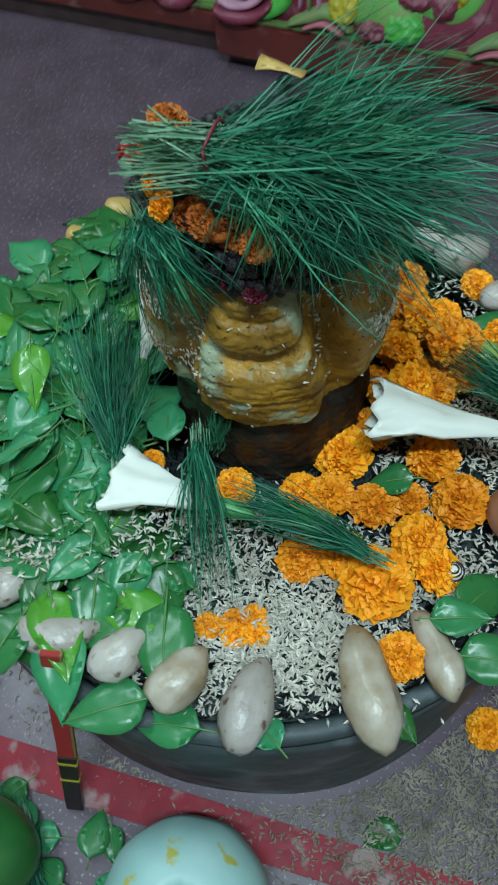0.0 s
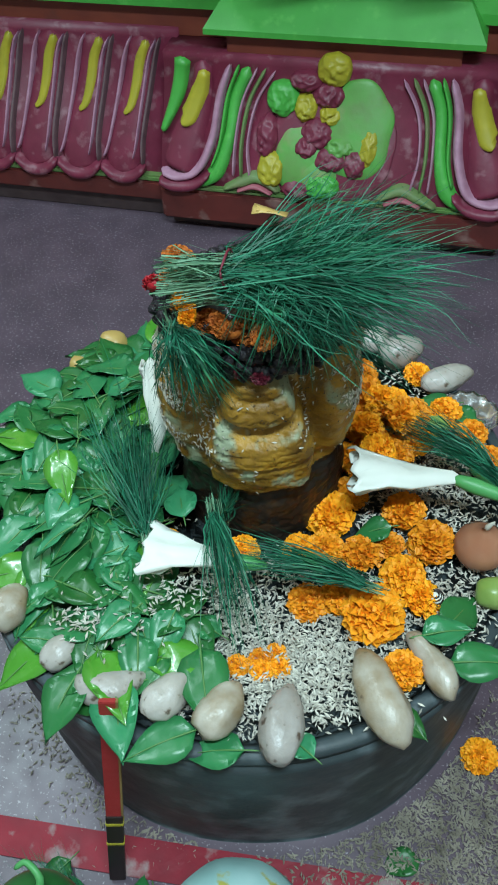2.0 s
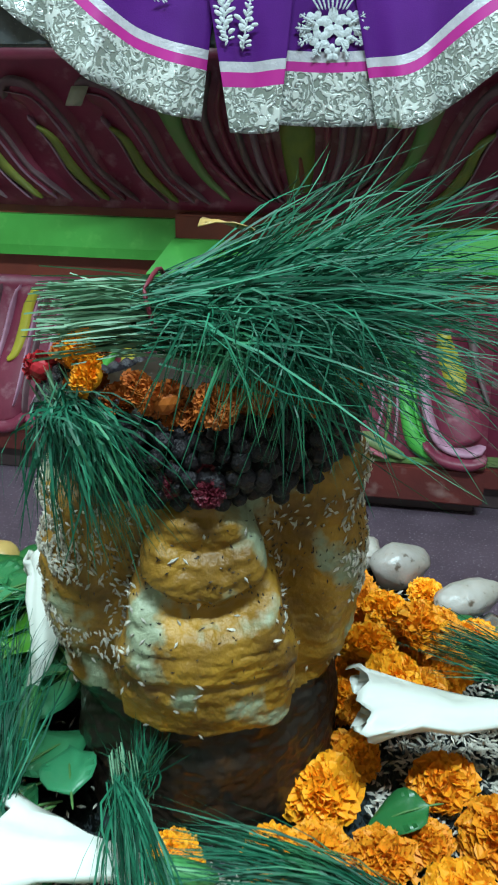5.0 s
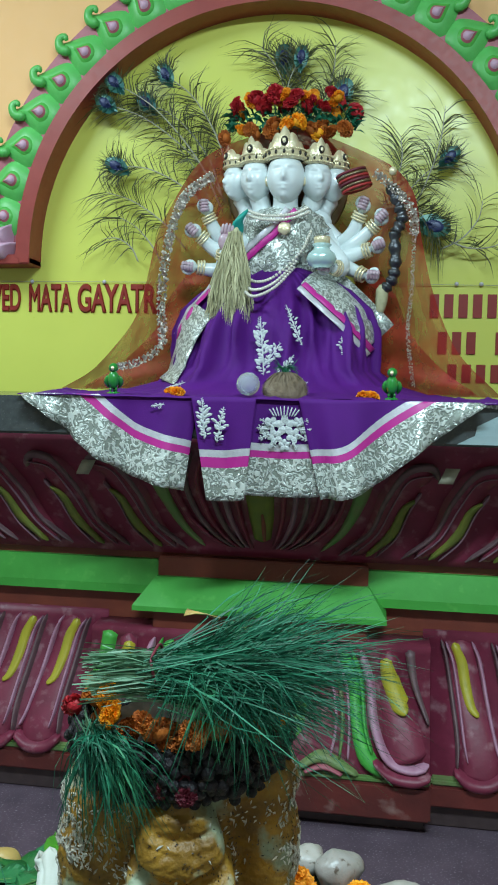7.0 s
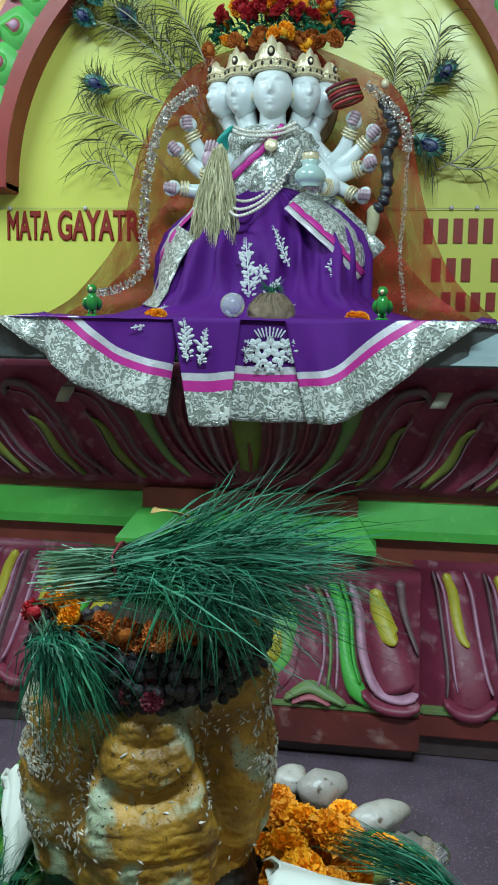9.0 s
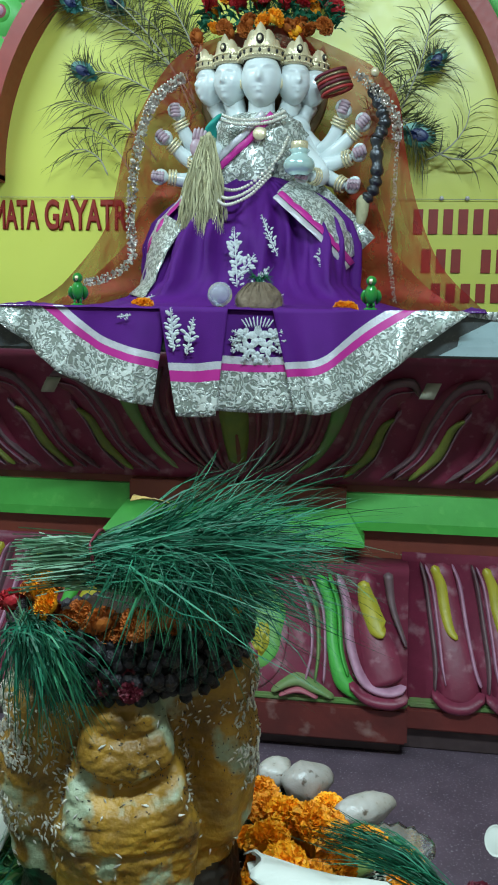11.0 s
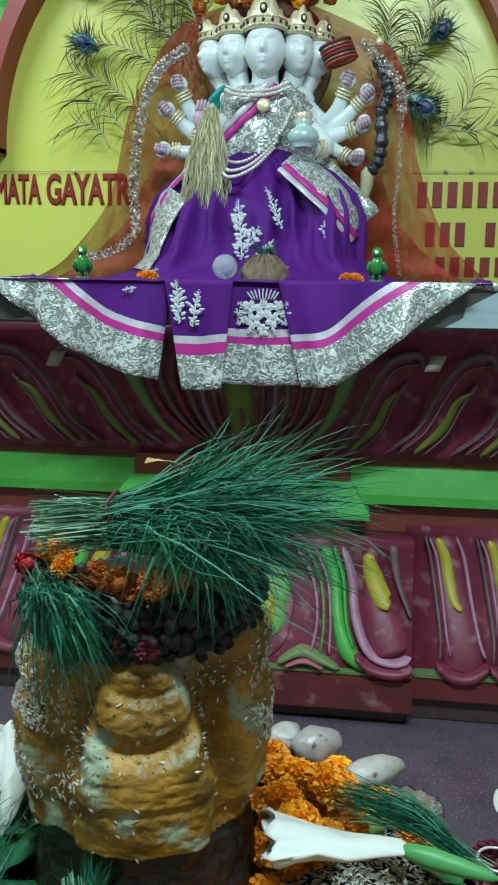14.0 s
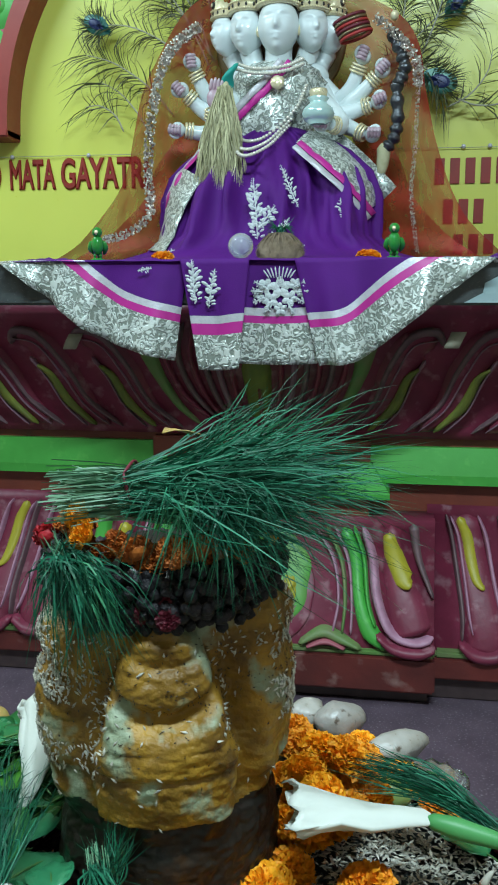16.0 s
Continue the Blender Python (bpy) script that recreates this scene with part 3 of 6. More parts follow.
M_HAIR = mat("dark_hair", (0.015, 0.013, 0.012), 0.5, second=(0.03, 0.025, 0.02), scale=30)
M_PEARL = mat("pearl", (0.75, 0.72, 0.62), 0.22, 0.1, coat=0.5, second=(0.68, 0.66, 0.58), scale=40)
M_BROOM = mat("dry_grass_tassel", (0.52, 0.50, 0.31), 0.7, second=(0.38, 0.36, 0.20), scale=60, island=0.35)
M_FEATHER = mat("peacock_barbs", (0.045, 0.06, 0.018), 0.5, second=(0.09, 0.09, 0.03), scale=30)
M_EYE_T = mat("peacock_teal", (0.012, 0.115, 0.125), 0.35, 0.2, second=(0.03, 0.12, 0.06), scale=60)
M_EYE_B = mat("peacock_blue", (0.008, 0.014, 0.07), 0.4, 0.1, second=(0.008, 0.02, 0.10), scale=60)
M_STEM = mat("pale_quill", (0.42, 0.42, 0.32), 0.5, second=(0.34, 0.33, 0.24), scale=50)
M_ORANGE = mat("marigold_petals", (0.98, 0.44, 0.014), 0.6, second=(0.96, 0.34, 0.008), scale=60, rand=0.12, sub=0.0)
M_REDFL = mat("red_petals", (0.55, 0.02, 0.03), 0.55, second=(0.40, 0.01, 0.02), scale=50)
M_DRYOR = mat("wilted_orange_petals", (0.56, 0.16, 0.014), 0.7, second=(0.34, 0.07, 0.01), scale=40)
M_GRASS = mat("dark_green_grass", (0.017, 0.165, 0.085), 0.52, spec=0.38, island=0.55, second=(0.009, 0.085, 0.048), scale=25, third=(0.05, 0.24, 0.09), tscale=12, tcut=(0.55, 0.75))
M_GRASSPALE = mat("pale_cut_stems", (0.07, 0.22, 0.12), 0.5, second=(0.19, 0.33, 0.20), scale=60)
M_LEAF = mat("wet_green_leaf", (0.034, 0.215, 0.066), 0.32, second=(0.020, 0.140, 0.046), scale=10, rand=0.42, bump=0.2, bscale=60, coat=0.0)
M_LEAFB = mat("bright_green_leaf", (0.085, 0.31, 0.030), 0.28, second=(0.06, 0.25, 0.025), scale=14, bump=0.2, bscale=60, coat=0.3)
M_VEIN = mat("leaf_vein", (0.10, 0.25, 0.07), 0.5, second=(0.08, 0.2, 0.05), scale=40)
M_WHITEFL = mat("white_trumpet_petal", (0.80, 0.82, 0.76), 0.5, second=(0.68, 0.72, 0.64), scale=14, bump=0.25, bscale=40)
M_CALYX = mat("green_calyx", (0.07, 0.32, 0.09), 0.45, second=(0.10, 0.38, 0.12), scale=30)
M_POT = mat("grey_potato_skin", (0.47, 0.44, 0.41), 0.34, second=(0.34, 0.30, 0.25), scale=34, mix=0.6, bump=0.6, bscale=60, third=(0.12, 0.085, 0.06), tscale=75, tcut=(0.60, 0.70), rand=0.14)
M_POTB = mat("brown_scarred_potato_skin", (0.49, 0.45, 0.38), 0.34, second=(0.26, 0.18, 0.09), scale=26, mix=0.65, bump=0.6, bscale=50, third=(0.09, 0.06, 0.04), tscale=60, tcut=(0.66, 0.74))
M_POTY = mat("yellow_potato_skin", (0.52, 0.36, 0.12), 0.4, second=(0.44, 0.28, 0.08), scale=20, bump=0.25, bscale=50)
M_ONION = mat("onion_skin", (0.36, 0.13, 0.07), 0.15, second=(0.48, 0.24, 0.14), scale=12, bump=0.1)
M_GRAIN = mat("rice_husk", (0.70, 0.68, 0.60), 0.7, island=0.3, second=(0.40, 0.37, 0.30), scale=40)
M_HUSKB = mat("brown_rice_husk", (0.42, 0.38, 0.31), 0.8, second=(0.13, 0.11, 0.08), scale=30)
M_PASTE = mat("turmeric_smeared_stone", (0.47, 0.250, 0.024), 0.46, second=(0.12, 0.056, 0.007), scale=22, mix=0.68, bump=1.0, bscale=90, third=(0.32, 0.37, 0.24), tscale=17, tcut=(0.54, 0.62))
M_WETBASE = mat("wet_brown_stone", (0.026, 0.014, 0.008), 0.35, second=(0.012, 0.011, 0.009), scale=16, bump=0.5, bscale=50, third=(0.12, 0.045, 0.010), tscale=12, tcut=(0.60, 0.74))
M_BERRY = mat("black_berry", (0.006, 0.005, 0.008), 0.55, second=(0.016, 0.011, 0.015), scale=140, rand=0.3, bump=0.8, bscale=160)
M_MAROONFL = mat("dark_red_petals", (0.17, 0.012, 0.03), 0.55, second=(0.10, 0.01, 0.02), scale=30)
M_TEXT = mat("red_sign_paint", (0.30, 0.02, 0.012), 0.5, second=(0.24, 0.015, 0.01), scale=30)
M_GOURD = mat("pale_ash_gourd", (0.42, 0.62, 0.60), 0.45, second=(0.22, 0.44, 0.42), scale=10, bump=0.15, bscale=30, third=(0.42, 0.40, 0.08), tscale=22, tcut=(0.63, 0.68))
M_WMELON = mat("dark_watermelon_rind", (0.02, 0.10, 0.025), 0.3, second=(0.035, 0.17, 0.04), scale=14)
M_STICKRED = mat("red_lacquered_wood", (0.40, 0.03, 0.03), 0.45, second=(0.30, 0.02, 0.02), scale=20, bump=0.2)
M_WOOD = mat("bare_wood_edge", (0.30, 0.20, 0.07), 0.6, second=(0.22, 0.14, 0.05), scale=30, bump=0.2)
M_BLACK = mat("black_lacquer", (0.012, 0.01, 0.01), 0.35, second=(0.03, 0.015, 0.012), scale=30)
M_BORDER = mat("red_floor_paint", (0.34, 0.010, 0.028), 0.5, spec=0.3, second=(0.16, 0.010, 0.020), scale=12, bump=0.3, bscale=50, third=(0.30, 0.20, 0.20), tscale=17, tcut=(0.58, 0.66))
M_PARROT = mat("green_glaze", (0.02, 0.26, 0.04), 0.15, coat=0.6, second=(0.015, 0.20, 0.03), scale=30)
M_FUR = mat("coconut_fibre", (0.17, 0.12, 0.075), 0.9, second=(0.26, 0.20, 0.14), scale=40, bump=0.8, bscale=120)
M_FOIL = mat("crumpled_foil", (0.75, 0.77, 0.78), 0.22, 0.95, second=(0.6, 0.62, 0.62), scale=30, bump=0.9, bscale=40)
M_BRASS = mat("dull_brass", (0.30, 0.24, 0.14), 0.35, 0.8, second=(0.2, 0.16, 0.1), scale=40, bump=0.4)
M_DARKMETAL = mat("blackened_silver", (0.12, 0.13, 0.14), 0.35, 0.8, second=(0.05, 0.05, 0.06), scale=60, bump=0.8, bscale=90)
M_LIME = mat("lime_skin", (0.20, 0.34, 0.05), 0.35, second=(0.30, 0.40, 0.14), scale=14)
M_CRYSTAL = mat("crystal", (0.88, 1.0, 0.99), 0.02, trans=0.72, coat=1.0)
M_TEAL = mat("turquoise_cloth", (0.01, 0.36, 0.30), 0.5, second=(0.01, 0.28, 0.24), scale=30)


def veil_material():
    m = mat("red_net_veil", (0.50, 0.036, 0.018), 0.6, second=(0.36, 0.018, 0.014), scale=20)
    nt = m.node_tree
    b, out = nt.nodes["Principled BSDF"], nt.nodes["Material Output"]
    t = nt.nodes.new("ShaderNodeBsdfTransparent")
    x = nt.nodes.new("ShaderNodeMixShader")
    n = nt.nodes.new("ShaderNodeTexNoise")
    n.inputs["Scale"].default_value = 9
    r = nt.nodes.new("ShaderNodeMapRange")
    r.inputs[3].default_value, r.inputs[4].default_value = 0.36, 0.98
    nt.links.new(n.outputs["Fac"], r.inputs[0])
    nt.links.new(r.outputs[0], x.inputs[0])
    nt.links.new(t.outputs[0], x.inputs[1])
    nt.links.new(b.outputs[0], x.inputs[2])
    nt.links.new(x.outputs[0], out.inputs["Surface"])
    return m


M_VEIL = veil_material()


# ---- kinds of small things ----
def blades(specs, width, seed, seg=6):
    """Ribbons: specs are lists of control points. One list of verts and faces."""
    r = random.Random(seed)
    v, f = [], []
    for pts in specs:
        line = smooth_line(pts, seg)
        side = Vector((r.uniform(-1, 1), r.uniform(-1, 1), r.uniform(-1, 1)))
        w = width * r.uniform(0.6, 1.3)
        o = len(v)
        for k, p in enumerate(line):
            d = line[min(k + 1, seg - 1)] - line[max(k - 1, 0)]
            s = d.cross(side)
            s = s.normalized() if s.length > 1e-9 else Vector((1, 0, 0))
            t = k / (seg - 1)
            h = w * (0.75 + 0.5 * t if t < 0.5 else 1.0 * (1 - (t - 0.5) * 1.9))
            v += [p - s * h / 2, p + s * h / 2]
        f += [(o + 2 * k, o + 2 * k + 1, o + 2 * k + 3, o + 2 * k + 2) for k in range(seg - 1)]
    return v, f


def marigold_mesh(name, m, seed, r=0.029):
    """A full flower head of many short ruffled petals on a dome; base at z = 0."""
    q = random.Random(seed)
    v, f = [], []
    mid = Vector((0, 0, r * 0.34))
    for ring in range(11):
        t = ring / 10
        el = radians(-4 + 84 * t)
        n = max(7, int(34 * math.cos(el) + 4))
        for k in range(n):
            a = 2 * PI * (k + q.uniform(-0.35, 0.35)) / n + ring * 1.7
            e = el + radians(q.uniform(-7, 7))
            side = Vector((-math.sin(a), math.cos(a), 0))
            d = Vector((math.cos(a) * math.cos(e), math.sin(a) * math.cos(e), math.sin(e) * 0.80))
            nn = side.cross(d).normalized() * (-1 if q.random() < 0.5 else 1)
            rr = r * q.uniform(0.84, 1.10)
            w = r * q.uniform(0.12, 0.18)
            o = len(v)
            for s, ww, lift in ((0.45, 0.4, 0.0), (0.80, 1.0, 0.05), (1.0, 0.85, -0.02)):
                for u in (-1, 0, 1):
                    frill = 0.12 * r * (u * u - 0.5) * s + q.uniform(-0.06, 0.06) * r
                    v.append(mid + d * rr * (s - (0.07 * abs(u) if s == 1.0 else 0)) + side * w * ww * u + nn * (frill + lift * r))
            f += [(o + i * 3 + j, o + i * 3 + j + 1, o + i * 3 + j + 4, o + i * 3 + j + 3) for i in range(2) for j in range(2)]
    b = ball(r * 0.66, r * 0.66, r * 0.50, mid, 2)
    o = len(v)
    v += b[0]
    f += [tuple(i + o for i in x) for x in b[1]]
    return mesh_of(name, v, f, m, smooth=False)


MARI = [marigold_mesh("marigold_head", M_ORANGE, s) for s in (1, 2, 3)]
MARI_DRY = marigold_mesh("wilted_head", M_DRYOR, 5)
MARI_RED = marigold_mesh("red_head", M_REDFL, 6)
MARI_DARK = marigold_mesh("dark_red_head", M_MAROONFL, 8)
CALYX = mesh_of("calyx", *lathe([(0.004, 0.0), (0.012, 0.004), (0.014, 0.012), (0.010, 0.014)], 10), M_CALYX)


def marigold(x, y, z, scale=1.0, tip=(0, 0), label="fresh orange marigold head lying among the offerings", group="loose marigold heads", me=None, name="marigold", cat="flower"):
    ob = thing(name, label, cat, group=group)
    ob.matrix_world = Matrix.Translation((x, y, z)) @ Euler((radians(tip[0]), radians(tip[1]), rnd.uniform(0, 6))).to_matrix().to_4x4() @ Matrix.Scale(scale, 4)
    part("petals", me or rnd.choice(MARI), ob)
    part("calyx", CALYX, ob, "green calyx under the petals")
    return ob


def leaf_mesh(name, m, ln, wd, fold, droop, seed):
    """An ovate leaf with a pointed tip, folded on its midrib; stalk at the origin, tip to +x."""
    q = random.Random(seed)
    n, rows = 9, []
    for i in range(n):
        t = i / (n - 1)
        w = wd / 2 * (math.sin(PI * t ** 0.72) ** 0.85 if 0 < t < 1 else 0.02) * (1 - 0.25 * t)
        row = []
        for j in range(-2, 3):
            u = j / 2
            wave = 0.0025 * math.sin(9 * t + 3 * u + seed)
            row.append((ln * t - abs(u) * ln * 0.06 * t, w * u, abs(u) * w * fold - droop * ln * t * t + wave + 0.02 * ln * math.sin(PI * t)))
        rows.append(row)
    blade = solid_sheet(rows, 0.0006, (0, 0, -1))
    rib = tube([(-ln * 0.22, 0, -0.002), (0, 0, 0.0006), (ln * 0.5, 0, rows[4][2][2] + 0.0004), (ln * 0.97, 0, rows[8][2][2])], [0.0013, 0.0012, 0.0005], 5, 10)
    return mesh_of(name, *blade, m), mesh_of("midrib", *rib, M_VEIN)


LEAVES = [leaf_mesh("leaf_blade", M_LEAF, 0.085, 0.058, 0.25, 0.10, 1), leaf_mesh("leaf_blade", M_LEAF, 0.075, 0.056, 0.12, 0.22, 2), leaf_mesh("leaf_blade", M_LEAF, 0.066, 0.046, 0.35, 0.05, 3), leaf_mesh("leaf_blade", M_LEAF, 0.095, 0.062, 0.1, 0.16, 4)]
LEAF_BRIGHT = leaf_mesh("leaf_blade", M_LEAFB, 0.090, 0.056, 0.15, 0.10, 5)


def leaf(x, y, z, yaw, pitch=0, roll=0, scale=1.0, kind=None, label="glossy wet dark green leaf in the offering pile"):
    ob = thing("leaf", label, "leaf", group="offering leaves")
    ob.matrix_world = Matrix.Translation((x, y, z)) @ Euler((radians(roll), radians(pitch), radians(yaw)), "XYZ").to_matrix().to_4x4() @ Matrix.Scale(scale, 4)
    a, b = kind or rnd.choice(LEAVES)
    part("blade", a, ob)
    part("midrib", b, ob)
    return ob


def root(x, y, z, ln, wd, yaw, m=None, pitch=0, bend=0.0, waist=0.0, seed=0, name="potato", label="smooth pale grey potato lying on the stone basin's rim", sub=3, group="potatoes round the basin"):
    """A long tuber: an egg-like body, bent and uneven."""
    v, f = ball(1, 1, 1, (0, 0, 0), sub, 0.16, 6, seed)
    out = []
    for p in v:
        p = p * (1 + 0.05 * noise.noise(p * 3.4 + Vector((seed, 0, 0))))
        s = 1 - 0.16 * p.x - waist * math.exp(-((p.x - 0.15) / 0.28) ** 2)
        out.append((p.x * ln / 2, p.y * wd / 2 * s + bend * ln * (p.x * p.x - 0.4), p.z * wd / 2 * s * 0.92))
    ob = thing(name, label, name.split("_")[-1], group=group, data=mesh_of(name, out, f, m or M_POT))
    ob.matrix_world = pose(x, y, z, 0, pitch, yaw)
    return ob


GR_V = [(-1, 0, 0), (0, 0.32, 0.05), (0, -0.32, 0.05), (0, 0, 0.34), (0, 0, -0.25), (1, 0, 0.05)]
GR_F = [(0, 2, 3), (0, 3, 1), (0, 1, 4), (0, 4, 2), (5, 3, 2), (5, 1, 3), (5, 4, 1), (5, 2, 4)]


def grains(points, size, seed):
    q = random.Random(seed)
    v, f = [], []
    for p in points:
        m = Matrix.Translation(p) @ Euler((q.uniform(-0.5, 0.5), q.uniform(-0.4, 0.4), q.uniform(0, 6.3))).to_matrix().to_4x4() @ Matrix.Scale(size * q.uniform(0.7, 1.25), 4)
        o = len(v)
        v += [m @ Vector(a) for a in GR_V]
        f += [tuple(i + o for i in x) for x in GR_F]
    return v, f


def trumpet(eye, tail, up_roll, ln, flare, stem_to=None):
    """A white trumpet flower from its mouth at eye to its green end at tail."""
    ob = thing("trumpet_flower", "wilted white trumpet flower with a green stalk", "flower", group="white trumpet flowers")
    e, t = Vector(eye), Vector(tail)
    d = (t - e).normalized()
    side = d.cross(Vector((0, 0, 1))).normalized()
    up = side.cross(d)
    n, prof = 30, ((0.0, 0.92), (0.04, 0.90), (0.16, 0.74), (0.32, 0.60), (0.52, 0.45), (0.75, 0.30), (0.92, 0.18), (1.0, 0.12))
    v = []
    for layer in (1.0, 0.9):
        for k, (s, r) in enumerate(prof):
            for j in range(n):
                a = 2 * PI * j / n
                ruff = 1 + 0.10 * math.sin(5 * a + up_roll) * (1 - s) ** 3 + 0.08 * math.sin(9 * a) * (1 - s) ** 2 + 0.10 * abs(math.sin(2.5 * a + 3 * s)) * (1 - 0.6 * s) - 0.05
                back = -0.10 * ln * max(0, math.sin(5 * a + up_roll)) * (1 - s) ** 6
                p = e + d * (s * ln + back) + side * flare * r * ruff * layer * math.cos(a) + up * flare * r * ruff * layer * (0.5 - 0.2 * (1 - s) ** 2) * math.sin(a)
                p += 0.006 * (1.15 - s) * noise.noise_vector(p * 42) + 0.006 * noise.noise_vector(p * 85)
                v.append(p)
    m = len(prof)
    f = grid_faces(m, n, wrap=True) + [tuple(reversed(q)) for q in grid_faces(m, n, wrap=True, base=m * n)]
    f += [(j, m * n + j, m * n + (j + 1) % n, (j + 1) % n) for j in range(n)]
    part("corolla", mesh_of("corolla", v, f, M_WHITEFL), ob)
    a = e + d * ln * 0.92
    b = Vector(stem_to) if stem_to else a + d * ln * 0.4
    part("calyx", mesh_of("calyx", *tube([a, a + (b - a) * 0.3, a + (b - a) * 0.7, b], [flare * 0.16, flare * 0.26, flare * 0.2, flare * 0.1], 10, 12), M_CALYX), ob, "pale green calyx and stalk")
    return ob


# ---- stone basin ----
BX, BY, BR = 0.08, -1.31, 0.42
basin = thing("stone_basin", "round dark wet stone basin heaped with offerings", "basin", at=(BX, BY, 0))
part("bed", mesh_of("bed", *lathe([(0.001, 0.367), (BR - 0.030, 0.367), (BR - 0.024, 0.369), (BR - 0.024, 0.30), (0.001, 0.30)], 64), M_STONE), basin)
part("rim", mesh_of("rim", *lathe([(BR - 0.0245, 0.369), (BR - 0.016, 0.3715), (BR - 0.005, 0.371), (BR - 0.001, 0.366), (BR, 0.358), (BR - 0.02, 0.356)], 96), M_STONE), basin, "worn stone rim")
side = lathe([(BR - 0.05, 0.3555)] + [(BR + 0.002 - 0.010 * (k / 14) ** 2, 0.3555 - 0.3555 * k / 14) for k in range(15)], 96)
side = ([Vector((p[0], p[1], p[2])) * 1.0 + Vector((p[0], p[1], 0)) * 0.010 * noise.noise(Vector((p[0] * 5, p[1] * 5, p[2] * 9))) for p in side[0]], side[1])
part("side", mesh_of("side", *side, M_STONE), basin)

# ---- four-sided shrine stone ----
LX, LY = 0.090, -1.272
# radius by height of the front panel, of the side lobes and of the grooves between
PANEL = [(0.366, 0.126), (0.450, 0.119), (0.469, 0.112), (0.489, 0.112), (0.501, 0.132), (0.524, 0.137), (0.545, 0.140), (0.553, 0.136), (0.559, 0.142), (0.576, 0.144), (0.592, 0.139), (0.604, 0.125), (0.612, 0.117), (0.618, 0.122), (0.627, 0.133), (0.641, 0.135), (0.655, 0.130), (0.662, 0.120), (0.669, 0.121), (0.681, 0.121), (0.688, 0.113), (0.697, 0.113), (0.707, 0.105), (0.714, 0.091), (0.730, 0.084), (0.800, 0.070), (0.820, 0.050)]
LOBE = [(0.366, 0.126), (0.450, 0.119), (0.475, 0.112), (0.498, 0.122), (0.516, 0.134), (0.539, 0.134), (0.569, 0.140), (0.604, 0.141), (0.627, 0.138), (0.641, 0.131), (0.650, 0.132), (0.672, 0.138), (0.688, 0.134), (0.703, 0.118), (0.720, 0.110), (0.760, 0.105), (0.800, 0.085), (0.820, 0.050)]
GROOVE = [(0.366, 0.126), (0.450, 0.119), (0.481, 0.112), (0.504, 0.090), (0.557, 0.095), (0.639, 0.090), (0.697, 0.086), (0.760, 0.102), (0.800, 0.085), (0.820, 0.050)]
HALF = [(0.366, 0.716), (0.487, 0.716), (0.533, 0.702), (0.569, 0.673), (0.598, 0.553), (0.627, 0.537), (0.656, 0.430), (0.686, 0.323), (0.704, 0.175), (0.716, 0.069), (0.820, 0.069)]


def at_z(table, z):
    for (a, p), (b, q) in zip(table, table[1:]):
        if z <= b:
            return p + (q - p) * (z - a) / (b - a)
    return table[-1][1]


def stone_r(a, z):
    """Radius of the shrine stone in the direction a at height z: a bell-shaped front panel between rounded side lobes."""
    p = Vector((math.cos(a) * 0.12, math.sin(a) * 0.12, z))
    r = at_z(GROOVE, z)
    for c, dz in ((0.05, 0.012), (PI / 2 + 0.1, 0.0), (PI + 0.39, -0.006)):
        d = (a - c + PI) % (2 * PI) - PI
        r = max(r, at_z(GROOVE, z) + (at_z(LOBE, z - dz) - at_z(GROOVE, z)) * math.exp(-abs(d / (0.55 if c < 1 else 0.66)) ** 6))
    d = (a + PI / 2 - 0.23 + PI) % (2 * PI) - PI
    half = at_z(HALF, z - 0.012 * noise.noise(p * 22))
    sag = 0.13 * min(abs(d), 0.45) ** 2 if z > 0.585 else 0.0
    w = math.exp(-abs(d / half) ** 7)
    r += (at_z(PANEL, z - sag) - r) * w
    n1 = noise.noise(p * 24)
    return r + 0.0050 * n1 + 0.0022 * noise.noise(p * 62) + 0.0022 * noise.noise(p * 170)


linga = thing("shrine_stone", "carved four-sided shrine stone smeared with ochre turmeric paste", "shrine stone", at=(LX, LY, 0.366))
zs = [0.366 + 0.372 * k / 190 for k in range(191)]
NA = 220
v = [(stone_r(2 * PI * j / NA, z) * math.cos(2 * PI * j / NA), stone_r(2 * PI * j / NA, z) * math.sin(2 * PI * j / NA), z - 0.366) for z in zs for j in range(NA)]
f = grid_faces(len(zs), NA, wrap=True)
# base's dark colour repeats above 0.716, so gaps between the berries stay dark
mi = [1 if zs[k // NA] < 0.492 + 0.02 * noise.noise(Vector((math.cos(2 * PI * k / NA) * 2.5, math.sin(2 * PI * k / NA) * 2.5, zs[k // NA] * 9))) or zs[k // NA] > 0.716 else 0 for k in range(len(f))]
f.append(tuple(range((len(zs) - 1) * NA, len(zs) * NA)))
mi.append(1)
part("carved_body", mesh_of("carved_body", v, f, [M_PASTE, M_WETBASE], mi), linga)


def stuck(points, size, seed):
    """Grains lying on the stone's upright surface; points: (direction, height)."""
    q = random.Random(seed)
    v, f = [], []
    for a, z in points:
        r = stone_r(a, z) + 0.0010
        m = Matrix.Translation((r * math.cos(a), r * math.sin(a), z - 0.366)) @ Matrix.Rotation(a + PI / 2, 4, "Z") @ Matrix.Rotation(radians(90), 4, "X")
        m = m @ Matrix.Rotation(q.uniform(0, 6.3), 4, "Z") @ Matrix.Rotation(q.uniform(-0.5, 0.5), 4, "Y") @ Matrix.Scale(size * q.uniform(0.7, 1.25), 4)
        o = len(v)
        v += [m @ Vector(p) for p in GR_V]
        f += [tuple(i + o for i in x) for x in GR_F]
    return v, f


